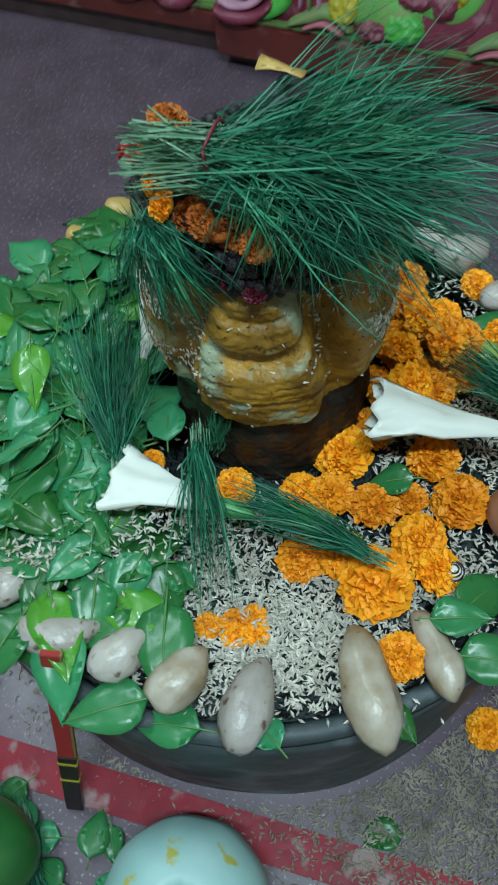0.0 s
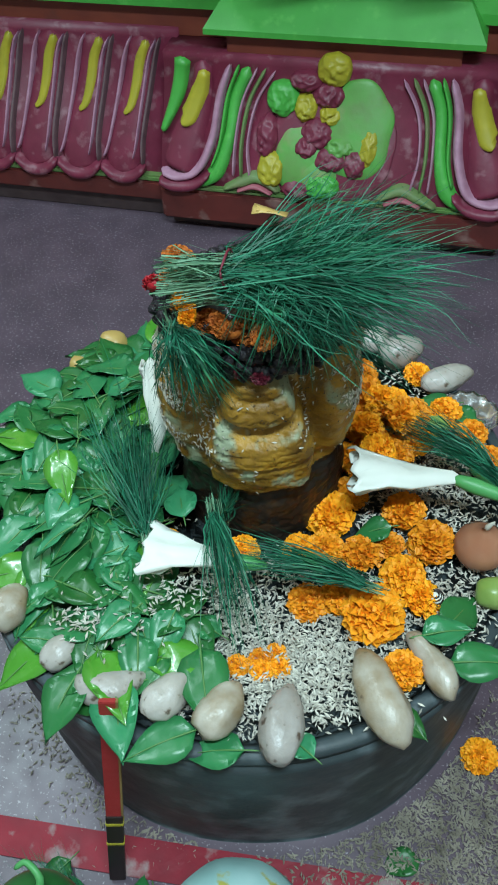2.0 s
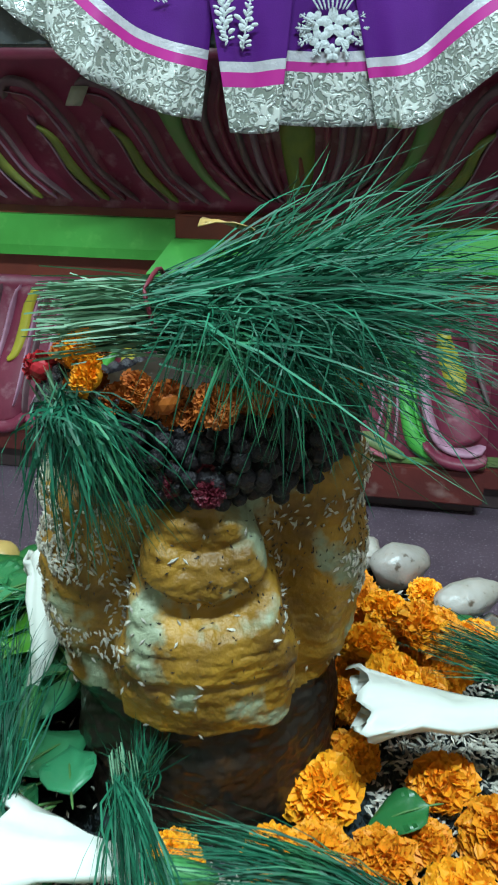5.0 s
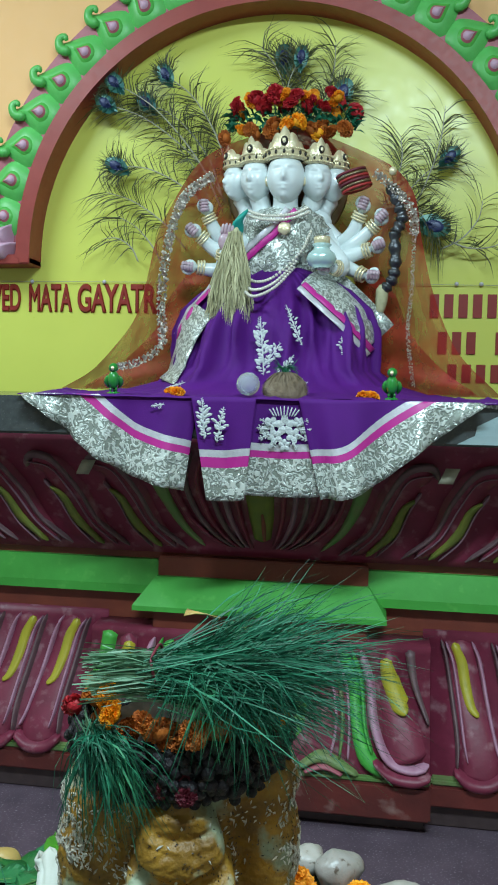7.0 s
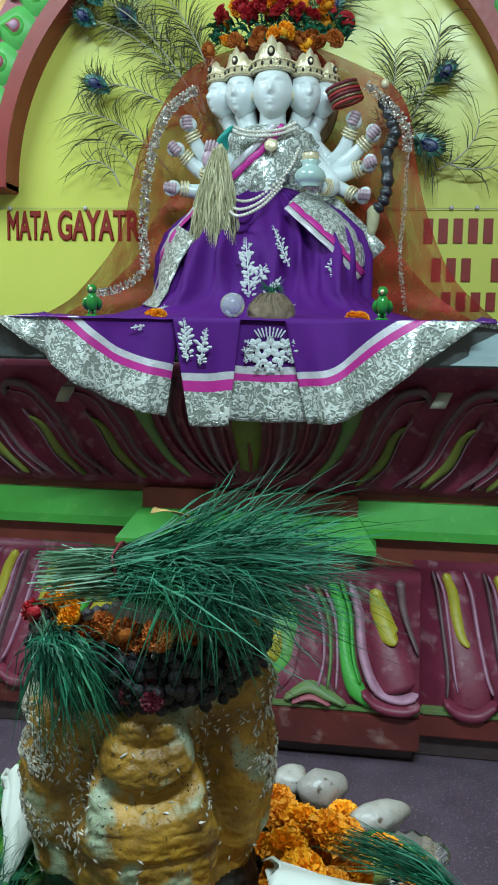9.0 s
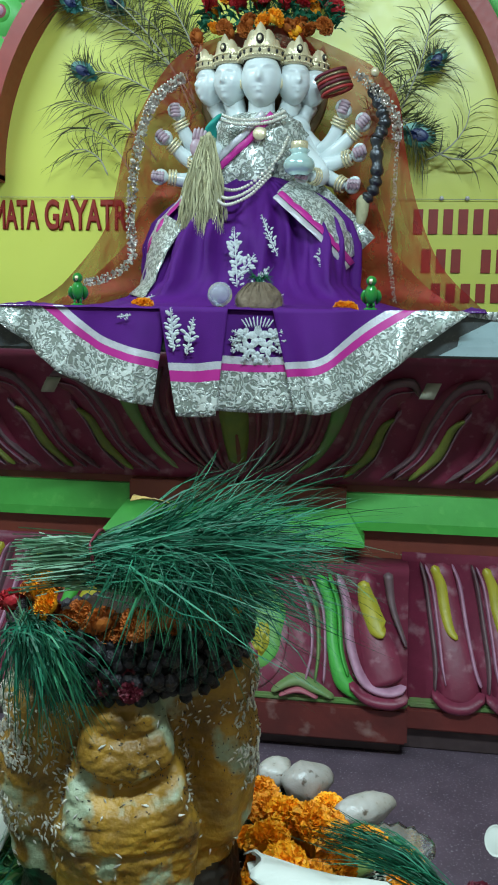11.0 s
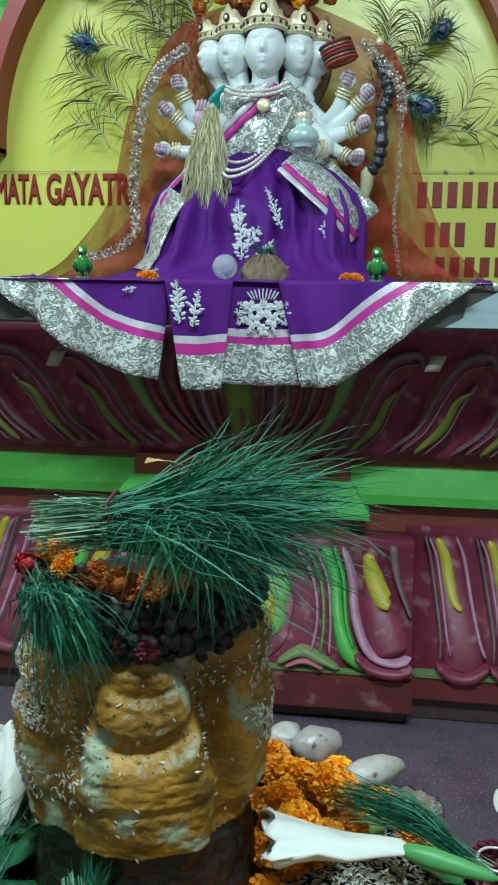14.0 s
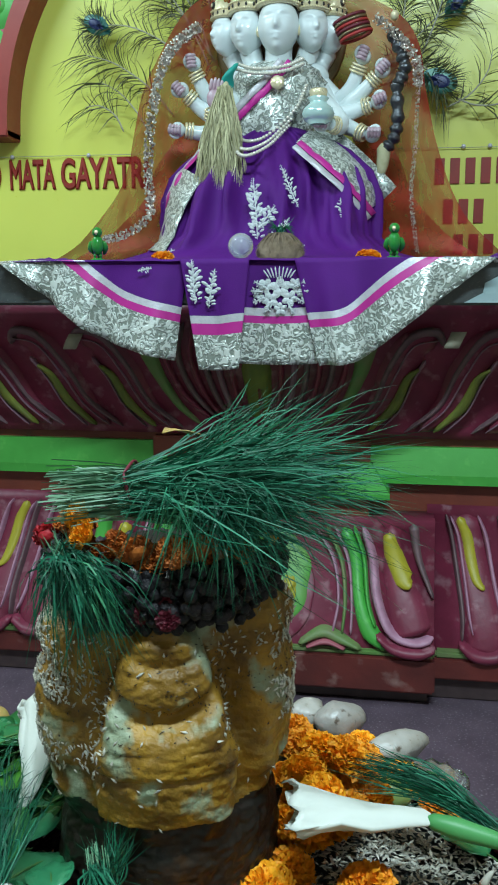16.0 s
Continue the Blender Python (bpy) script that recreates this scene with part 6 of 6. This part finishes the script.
for k in range(620):
    a, r = q.uniform(0, 2 * PI), math.sqrt(q.random())
    s = Vector((-0.114 + 0.014 * r * math.cos(a), 0.200 + 0.012 * r * math.sin(a), 1.57 + q.uniform(-0.01, 0.02)))
    e = Vector((-0.126 + 0.070 * r * math.cos(a), 0.165 + 0.045 * r * math.sin(a), 1.262 + q.uniform(-0.012, 0.055) + 0.02 * math.cos(a)))
    mid = s * 0.5 + e * 0.5 + Vector((0.014 * r * math.cos(a), -0.012, 0.0))
    w = [s * (1 - u) + e * u + Vector((0.014 * r * math.cos(a) * math.sin(PI * u), -0.012 * math.sin(PI * u), 0)) + Vector((q.gauss(0, 0.0048), q.gauss(0, 0.004), 0)) for u in (0, 0.2, 0.35, 0.5, 0.65, 0.8, 1.0)]
    sp.append(w)
part("strands", mesh_of("strands", *blades(sp, 0.0042, 14, 18), M_BROOM, smooth=False), tas, kind="stuff")
part("binding", mesh_of("binding", *tube([(-0.114, 0.200, 1.53), (-0.113, 0.200, 1.565), (-0.110, 0.205, 1.60)], [0.020, 0.015, 0.008], 12, 8), M_BROOM), tas)
mace = thing("sceptre", "blackened silver sceptre held in the statue's hands", "sceptre")
chain = smooth_line([(0.326, 0.325, 1.745), (0.352, 0.315, 1.690), (0.366, 0.31, 1.637), (0.346, 0.305, 1.595), (0.350, 0.305, 1.516), (0.342, 0.31, 1.465), (0.318, 0.315, 1.432)], 15)
part("shaft", mesh_of("shaft", *tube(chain, [0.010 + 0.010 * abs(math.sin(k * 0.9)) for k in range(40)], 12, 80), M_DARKMETAL), mace, "knobbly dark carved shaft")
part("finial", mesh_of("finial", *ball(0.012, 0.012, 0.014, (0.334, 0.33, 1.785), 2), M_GOLD), mace, "gold finial")
part("leg", mesh_of("leg", *tube([(0.315, 0.32, 1.45), (0.312, 0.32, 1.40), (0.305, 0.32, 1.36)], [0.020, 0.018, 0.012], 10, 8), M_BROOM), mace, "pale wooden grip")
bang = thing("bangle_stack", "stack of dark red bangles on the statue's raised wrist", "bangle")
for k in range(6):
    c = Vector((0.232 - 0.004 * k, 0.325, 1.735 + 0.009 * k))
    part("bangle", mesh_of("bangle", *tube([c + Vector((0.042 * math.cos(2 * PI * j / 12), 0.03 * math.sin(2 * PI * j / 12), 0.014 * math.cos(2 * PI * j / 12))) for j in range(13)], 0.0045, 6, 30), (M_STICKRED, M_BRASS, M_MAROONFL)[k % 3]), bang)
cloth = thing("turquoise_cloth", "small turquoise cloth at the statue's shoulder", "cloth", data=mesh_of("turquoise_cloth", *tube([(-0.125, 0.285, 1.58), (-0.115, 0.27, 1.63), (-0.09, 0.275, 1.665)], [0.018, 0.022, 0.010], 10, 10, 0.5), M_TEAL))
halo = thing("statue_halo", "thin pale gold halo plate behind the statue's heads", "halo", data=mesh_of("statue_halo", *moved(lathe([(0.01, 0.008), (0.17, 0.012), (0.19, 0.010), (0.195, 0.0), (0.01, 0.0)], 48), pose(0.005, 0.475, 1.775, 90, 0, 0)), M_BRASS))

# flower garland over the crowns
gar = thing("flower_garland", "fresh red and orange flower garland with leaves laid over the crowns", "garland", at=(0.02, 0.415, 1.965))
q = random.Random(44)
for k in range(26):
    u = k / 25 * 2 - 1
    for row, (dz, pick) in enumerate(((0.052, (MARI_RED, MARI_RED, MARI[0], MARI_RED)), (0.026, (MARI_RED, MARI[1], MARI_RED)), (-0.045, (MARI_DRY, MARI[2], MARI_DRY)))):
        if (k + row) % 2:
            continue
        b = part("flower_head", q.choice(pick), gar)
        b.matrix_basis = Matrix.Translation((0.185 * u + q.uniform(-0.01, 0.01), -0.02 - 0.05 * (1 - u * u) + q.uniform(-0.02, 0.02), dz + q.uniform(-0.012, 0.012) - 0.012 * u * u)) @ Euler((radians(60 + q.uniform(-30, 30)), 0, q.uniform(0, 6))).to_matrix().to_4x4() @ Matrix.Scale(q.uniform(0.75, 1.05), 4)
sp = []
for k in range(240):
    u = q.uniform(-1.05, 1.05)
    s = Vector((0.185 * u, -0.05 * (1 - u * u), q.uniform(-0.035, 0.02)))
    e = s + Vector((q.gauss(0, 0.02) + 0.02 * u, q.uniform(-0.045, 0.0), q.gauss(-0.004, 0.02)))
    sp.append([s, (s + e) / 2 + Vector((0, -0.004, 0.006)), e])
part("foliage", mesh_of("foliage", *blades(sp, 0.011, 3, 5), M_GRASS, smooth=False), gar, "dark green leaves in the garland", kind="stuff")

# veil with lace edges
veil = thing("net_veil", "sheer red net veil with silver lace edges behind the statue", "veil")
OUT = [(-0.66, 0.25, 1.122), (-0.55, 0.28, 1.20), (-0.452, 0.31, 1.33), (-0.408, 0.335, 1.50), (-0.368, 0.35, 1.65), (-0.30, 0.355, 1.775), (-0.19, 0.36, 1.872), (0.0, 0.37, 1.93), (0.18, 0.36, 1.88), (0.32, 0.355, 1.815), (0.400, 0.35, 1.72), (0.428, 0.345, 1.58), (0.462, 0.32, 1.43), (0.54, 0.29, 1.25), (0.66, 0.25, 1.122)]
IN = [(-0.30, 0.52, 1.115), (-0.28, 0.52, 1.20), (-0.26, 0.52, 1.30), (-0.24, 0.52, 1.45), (-0.20, 0.52, 1.55), (-0.16, 0.52, 1.63), (-0.08, 0.52, 1.70), (0.0, 0.52, 1.72), (0.08, 0.52, 1.70), (0.16, 0.52, 1.63), (0.20, 0.52, 1.55), (0.24, 0.52, 1.45), (0.26, 0.52, 1.30), (0.28, 0.52, 1.20), (0.30, 0.52, 1.115)]
a, b = smooth_line(OUT, 80), smooth_line(IN, 80)
rows = []
for i in range(15):
    t = i / 14
    rows.append([a[k] * (1 - t) + b[k] * t + Vector((0, 0.012 * math.sin(k * 0.55 + 3 * t) * (1 - t), 0)) + Vector((0, 0.03 * math.sin(PI * t), 0)) for k in range(80)])
part("net", mesh_of("net", [p for r in rows for p in r], grid_faces(15, 80), M_VEIL), veil, "sheer red netting")


for sx in (-1, 1):      # a second fold of net, low down
    low = [(sx * 0.30, 0.44, 1.52), (sx * 0.36, 0.42, 1.42), (sx * 0.41, 0.38, 1.30), (sx * 0.50, 0.33, 1.20), (sx * 0.60, 0.28, 1.125)]
    ins = [(sx * 0.22, 0.50, 1.50), (sx * 0.25, 0.50, 1.40), (sx * 0.27, 0.48, 1.28), (sx * 0.29, 0.46, 1.18), (sx * 0.31, 0.44, 1.125)]
    la, lb = smooth_line(low, 24), smooth_line(ins, 24)
    rows = [[la[k] * (1 - i / 9) + lb[k] * (i / 9) + Vector((0, 0.010 * math.sin(k * 0.8 + 5 * i / 9), 0)) for k in range(24)] for i in range(10)]
    part("net_fold", mesh_of("net_fold", [p for r in rows for p in r], grid_faces(10, 24), M_VEIL), veil, "second fold of red netting")


def lace(pts, width, n):
    """A ribbon of small sequins and scallops, uneven and glittering."""
    line = smooth_line(pts, n)
    q = random.Random(n)
    pcs = []
    for k, p in enumerate(line):
        d = (line[min(k + 1, n - 1)] - line[max(k - 1, 0)]).normalized()
        s = Vector((d.z, 0, -d.x))
        for j in range(9):
            c = p + s * width * q.uniform(-0.75, 0.75) + d * q.uniform(-0.006, 0.006) + Vector((0, q.uniform(-0.003, 0.002), 0))
            r = width * q.uniform(0.18, 0.36)
            m = Matrix.Translation(c) @ Euler((radians(90) + q.gauss(0, 0.5), q.gauss(0, 0.5), q.uniform(0, 6))).to_matrix().to_4x4()
            pcs.append(moved(puffed([(r * math.cos(2 * PI * i / 6), r * math.sin(2 * PI * i / 6)) for i in range(6)], r * 0.25, 2), m))
        if k % 2 == 0:
            pcs.append(ball(width * 0.22, 0.003, width * 0.22, p + s * width * 0.85, 1))
    v, f, _ = joined(pcs)
    return part("lace_edge", mesh_of("lace_edge", v, f, M_SEQUIN, smooth=False), veil, "silver sequin lace edge")


lace([(-0.205, 0.30, 1.772), (-0.277, 0.30, 1.723), (-0.311, 0.30, 1.662), (-0.341, 0.295, 1.546), (-0.352, 0.285, 1.40), (-0.342, 0.27, 1.27)], 0.017, 84)
lace([(-0.345, 0.262, 1.258), (-0.385, 0.252, 1.222), (-0.435, 0.235, 1.198), (-0.47, 0.22, 1.19)], 0.014, 22)
lace([(0.285, 0.30, 1.773), (0.349, 0.30, 1.72), (0.395, 0.295, 1.659), (0.402, 0.29, 1.59)], 0.015, 34)
lace([(0.402, 0.29, 1.59), (0.400, 0.285, 1.45), (0.392, 0.27, 1.30), (0.412, 0.25, 1.15)], 0.007, 56)


# ---- peacock feathers ----
def feather(base, eye, seed, eye_size=0.05, lush=1.0, plain=False, bend=0.03):
    ob = thing("peacock_feather", "bare wispy peacock feather against the yellow wall" if plain else "peacock feather with a blue-green eye against the yellow wall", "feather", group="peacock feathers")
    q = random.Random(seed)
    b, e = Vector(base), Vector(eye)
    d = (e - b)
    side = Vector((d.z, 0, -d.x)).normalized()
    line = smooth_line([b, b + d * 0.35 + side * bend, b + d * 0.7 + side * bend, e], 20)
    part("quill", mesh_of("quill", *tube([line[0], line[6], line[13], line[19]], [0.0032, 0.0026, 0.0012], 6, 18), M_STEM), ob, "pale quill")
    sp = []
    for k in range(int(80 * lush)):
        t = q.uniform(0.15, 1.0)
        i = min(18, int(t * 19))
        p = line[i] + (line[i + 1] - line[i]) * q.random()
        dirn = (line[i + 1] - line[i]).normalized()
        s = side * (1 if k % 2 else -1)
        ln = q.uniform(0.06, 0.13) * (0.7 + 0.5 * t)
        p1 = p + dirn * ln * 0.4 + s * ln * 0.35 + Vector((0, q.uniform(-0.02, 0.01), 0))
        p2 = p + dirn * ln * 0.6 + s * ln * 0.9 + Vector((q.gauss(0, 0.012), q.uniform(-0.03, 0.01), q.gauss(-0.012, 0.016)))
        sp.append([p, p1, p2])
    part("barbs", mesh_of("barbs", *blades(sp, 0.0034, seed + 5, 6), M_FEATHER, smooth=False), ob, kind="stuff")
    if not plain:
        ang = math.atan2(d.z, d.x)
        sp = []
        for k in range(int(90 * lush)):
            a = q.gauss(0, 0.9)
            r = eye_size * q.uniform(0.85, 1.75)
            c = e - d.normalized() * eye_size * 0.4
            t = e + Vector((math.cos(ang + a), 0, math.sin(ang + a))) * r + Vector((0, q.uniform(-0.022, 0.006), 0))
            sp.append([c, (c + t) / 2 + side * q.uniform(-0.01, 0.01), t])
        part("eye_barbs", mesh_of("eye_barbs", *blades(sp, 0.0036, seed + 9, 6), M_FEATHER, smooth=False), ob, kind="stuff")
        for nm, r, dy, m, n in (("eye_teal", 1.0, 0.008, M_EYE_T, 150), ("eye_blue", 0.52, 0.013, M_EYE_B, 70)):
            sp = []
            for k in range(n):
                a = q.uniform(-PI, PI)
                rr = r * eye_size * q.uniform(0.75, 1.1)
                tip = Vector((rr * 1.05 * math.cos(a) - 0.35 * eye_size * r, 0, rr * 0.70 * math.sin(a) * (1 if math.cos(a) > -0.2 else 0.55)))
                tip = Matrix.Rotation(-ang, 3, "Y") @ tip
                c = e - d.normalized() * eye_size * 0.55 * r + Vector((0, -dy, 0))
                sp.append([c, c * 0.5 + (e + tip) * 0.5 + Vector((0, -dy, 0)) * 0.5, e + tip + Vector((0, -dy + q.uniform(-0.003, 0.003), 0))])
            core = puffed([(r * eye_size * 0.98 * math.cos(u) - 0.12 * eye_size * r, r * eye_size * 0.62 * math.sin(u)) for u in [2 * PI * i / 18 for i in range(18)]], 0.003, 3)
            core = moved(core, Matrix.Translation(e + Vector((0, -dy, 0))) @ Matrix.Rotation(-ang, 4, "Y") @ Matrix.Rotation(radians(90), 4, "X"))
            part(nm, mesh_of(nm, *joined([blades(sp, 0.0075, seed + 20, 5), core])[:2], m, smooth=False), ob, "teal eye of the feather" if nm == "eye_teal" else "deep blue eye of the feather", kind="stuff")
    return ob


FY = 0.60
for i, (b, e, s, l) in enumerate((((-0.22, 1.72), (-0.61, 2.165), 0.045, 1.0), ((-0.20, 1.74), (-0.645, 2.10), 0.045, 0.8), ((-0.22, 1.76), (-0.505, 2.105), 0.045, 1.2), ((-0.20, 1.78), (-0.43, 2.185), 0.042, 1.2), ((-0.24, 1.68), (-0.605, 1.888), 0.046, 1.1),
                                   ((0.0, 1.93), (-0.03, 2.235), 0.05, 1.0), ((0.0, 1.95), (0.03, 2.225), 0.04, 1.0), ((0.09, 1.93), (0.168, 2.11), 0.055, 1.2), ((0.30, 1.62), (0.522, 1.90), 0.045, 0.9), ((0.28, 1.72), (0.48, 1.67), 0.058, 1.3))):
    feather((b[0], FY - 0.03, b[1]), (e[0], FY + 0.015 * (i % 3 - 1), e[1]), 60 + i, s, l, False, 0.05 if e[0] < 0 else -0.03)
for i, (b, e) in enumerate((((-0.24, 1.62), (-0.40, 1.96)), ((-0.20, 1.70), (-0.30, 2.06)), ((-0.35, 1.60), (-0.64, 1.80)), ((-0.42, 1.50), (-0.60, 1.72)), ((-0.52, 1.56), (-0.65, 1.64)), ((0.28, 1.70), (0.36, 1.97)), ((0.34, 1.62), (0.50, 2.06)), ((0.50, 1.60), (0.63, 1.76)), ((0.52, 1.63), (0.72, 1.64)), ((0.02, 1.96), (0.14, 2.28)), ((0.0, 1.96), (-0.11, 2.27)))):
    feather((b[0], FY, b[1]), (e[0], FY + 0.01 * (i % 2), e[1]), 90 + i, 0.04, 0.30 if i in (3, 4, 7, 8) else 0.9, True, 0.03)

# ---- writing on the wall ----
sign = thing("wall_lettering", "dark red hand-painted lettering on the yellow wall", "lettering", kind="structure")


def words(body, x, z, size, sx, y=0.657):
    c = bpy.data.curves.new("words", "FONT")
    c.body, c.size, c.extrude, c.bevel_depth, c.bevel_resolution = body, size, 0.0005, 0.0050, 0
    c.materials.append(M_TEXT)
    ob = new("painted_word", c)
    ob.parent = sign
    ob.matrix_basis = pose(x, y, z, 90, 0, 0) @ Matrix.Diagonal((sx, 1, 1, 1))
    return ob


words("VED", -1.085, 1.398, 0.130, 0.46)
words("MATA", -0.946, 1.398, 0.130, 0.46)
words("GAYATRI", -0.762, 1.396, 0.134, 0.555)
q = random.Random(3)
for z, x0, n, h in ((1.383, 0.475, 11, 0.078), (1.262, 0.505, 10, 0.074), (1.168, 0.54, 9, 0.060)):
    for k in range(n):
        if (n, k) in ((10, 3), (11, 8)):
            continue
        part("bar", (box_bm(x0 + 0.047 * k, x0 + 0.047 * k + 0.030, 0.6545, 0.6585, z, z + h, 0.0008), M_TEXT), sign)

cord = thing("wall_cord", "thin grey cord pinned along the yellow wall", "cord")
part("line", mesh_of("line", *tube([(-1.25, 0.652, 1.502), (-0.80, 0.651, 1.500), (-0.40, 0.652, 1.498), (0.0, 0.652, 1.494), (0.45, 0.651, 1.492), (0.95, 0.652, 1.488)], 0.0011, 5, 40), M_STEM), cord)
for x in (-1.10, -0.93, -0.66, 0.56, 0.64, 0.80):
    part("pin", mesh_of("pin", *ball(0.0075, 0.006, 0.0075, (x, 0.652, 1.499 - 0.008 * (x + 0.6) * 0.5), 2), M_WHITEBAND), cord, "pale round pin head")

# ---- small things on the ledge ----
def parrot(x, y, yaw):
    ob = thing("parrot_figurine", "small glossy green parrot figurine standing on the draped ledge", "figurine", group="parrot figurines")
    pcs = [(*ball(0.015, 0.017, 0.024, (0, 0, 0.036), 3), 0), (*ball(0.0125, 0.0125, 0.0125, (0, -0.003, 0.066), 3), 0), (*tube([(0, 0.012, 0.03), (0, 0.026, 0.012), (0, 0.032, -0.004)], [0.009, 0.007, 0.004], 8, 8), 0)]
    pcs += [(*tube([(sx * 0.014, 0.0, 0.046), (sx * 0.018, 0.006, 0.03), (sx * 0.012, 0.016, 0.014)], [0.005, 0.008, 0.003], 8, 8), 0) for sx in (-1, 1)]
    pcs += [(*tube([(0, -0.014, 0.068), (0, -0.020, 0.064), (0, -0.0185, 0.058)], [0.005, 0.004, 0.002], 7, 6), 1)]
    pcs += [(*tube([(sx * 0.007, -0.002, 0.016), (sx * 0.007, -0.003, 0.006), (sx * 0.008, -0.010, 0.001)], [0.004, 0.003], 6, 6), 0) for sx in (-1, 1)]
    v, f, mi = joined(pcs)
    part("body", mesh_of("body", v, f, [M_PARROT, M_GOLD], mi), ob)
    part("foot_plate", mesh_of("foot_plate", *lathe([(0.010, 0.004), (0.017, 0.003), (0.018, 0.0)], 16), M_PARROT), ob)
    ob.matrix_world = pose(x, y, LEDGE + 0.010, 0, 0, yaw)
    return ob


parrot(-0.366, -0.140, 10)
parrot(0.343, -0.140, -5)
ballob = thing("crystal_ball", "clear crystal ball resting on the purple cloth", "crystal ball", data=mesh_of("crystal_ball", *ball(0.030, 0.030, 0.030, sub=4), M_CRYSTAL))
ballob.location = (-0.015, -0.135, LEDGE + 0.041)
coco = thing("coconut", "husked brown coconut half topped with green grass blades", "coconut", at=(0.075, -0.10, LEDGE + 0.008))
part("husk", mesh_of("husk", *ball(0.056, 0.05, 0.054, (0, 0, 0.010), 4, 0.12, 12, 5), M_FUR), coco)
q = random.Random(77)
part("fibres", mesh_of("fibres", *blades([[(0, 0, 0.066), (0.034 * math.cos(a), 0.03 * math.sin(a), 0.058), (0.062 * math.cos(a), 0.056 * math.sin(a), q.uniform(0.004, 0.03))] for a in [q.uniform(0, 6.3) for k in range(220)]], 0.0022, 4), M_FUR, smooth=False), coco, kind="stuff")
part("green_tuft", mesh_of("green_tuft", *blades([[(q.gauss(0, 0.006), q.gauss(0, 0.006), 0.058), (0.014 * math.cos(a), 0.012 * math.sin(a), 0.078), (0.036 * math.cos(a), 0.03 * math.sin(a), q.uniform(0.055, 0.105))] for a in [q.uniform(0, 6.3) for k in range(90)]], 0.0022, 6), M_GRASS, smooth=False), coco, kind="stuff")
for x, y in ((-0.198, -0.135), (-0.215, -0.128), (0.292, -0.12), (0.275, -0.125)):
    marigold(x, y, LEDGE + 0.006, 0.75, (rnd.uniform(-20, 20), 0), "orange marigold head on the purple cloth", "marigolds on the ledge")
# flat pieces added for the pale worn tips of two petal curls
for sx, zz in ((-0.465, 0.915), (0.488, 0.925)):
    c = thing("worn_petal_tip", "pale worn tip of a petal curl on the upper moulding", "ribbon", group="ribbon scraps")
    part("scrap", mesh_of("scrap", *solid_sheet([[(sx - 0.022 + 0.018 * j + 0.006 * i, up_all(0, zz) - 0.046 - 0.003 * math.sin(j + i), zz - 0.02 + 0.013 * i) for j in range(3)] for i in range(4)], 0.002), M_STEM), c)

# ---- more on the basin's far right edge ----
foil = thing("foil_plate", "crumpled silver foil plate under the marigolds", "plate", at=(0.395, -1.085, 0.374))
v, f = lathe([(0.001, 0.004), (0.035, 0.004), (0.046, 0.012), (0.052, 0.013), (0.046, 0.008), (0.035, 0.0)], 30)
part("dish", mesh_of("dish", [(p[0] * (1 + 0.08 * math.sin(7 * p[1] * 40)), p[1], p[2] + 0.003 * math.sin(p[0] * 300)) for p in v], f, M_FOIL), foil)
wf = thing("white_flower", "single white petal flower on a thin dark stalk", "flower", at=(0.512, -1.150, 0.375))
v, f = lathe([(0.024, 0.030), (0.021, 0.031), (0.014, 0.016), (0.004, 0.0), (0.006, -0.001), (0.018, 0.014)], 20)
part("petal_cup", mesh_of("petal_cup", [Matrix.Translation((0.006, 0.060, 0.040)) @ Matrix.Rotation(radians(68), 4, "X") @ Vector((p[0] * 0.62, p[1] * 0.80, p[2] * 0.7)) for p in v], f, M_WHITEFL), wf)
part("stalk", mesh_of("stalk", *tube([(0.006, 0.060, 0.040), (0.013, 0.045, 0.022), (0.018, 0.020, 0.004)], 0.0012, 6, 8), M_BLACK), wf, "thin dark stalk")
for x, y in ((0.472, -1.205), (0.50, -1.22), (0.49, -1.185)):
    marigold(x, y, 0.376, 1.0, (15, 10), "dark red flower at the basin's edge", "dark red flowers", MARI_DARK, "red_flower")
ring = thing("metal_ring", "thin pale metal ring lying on red flowers", "ring", data=mesh_of("metal_ring", *tube([Vector((0.492 + 0.022 * math.cos(2 * PI * k / 12), -1.215 + 0.022 * math.sin(2 * PI * k / 12), 0.412)) for k in range(13)], 0.0018, 6, 30), M_WHITEBAND))
bead = thing("striped_bead", "small black and white striped bead beside the marigolds", "bead", at=(0.372, -1.452, 0.392))
part("core", mesh_of("core", *ball(0.013, 0.013, 0.011, sub=3), M_WHITEFL), bead)
for k in range(3):
    r = 0.0125 - 0.0035 * k
    part("stripe", mesh_of("stripe", *tube([(r * math.cos(2 * PI * j / 10), r * math.sin(2 * PI * j / 10), 0.0105 - 0.0018 * (2 - k) * 1.5) for j in range(11)], 0.0013, 6, 20), M_BLACK), bead, "black stripe")
tip = thing("yellow_petal", "dry yellow petal lying on the grass bunch", "petal", data=mesh_of("yellow_petal", *solid_sheet([[(0.098 + 0.013 * j, -1.31 + 0.008 * i, 0.880 + 0.004 * math.sin(j + i)) for j in range(4)] for i in range(3)], 0.001, (0, 0, -1)), M_POTY))
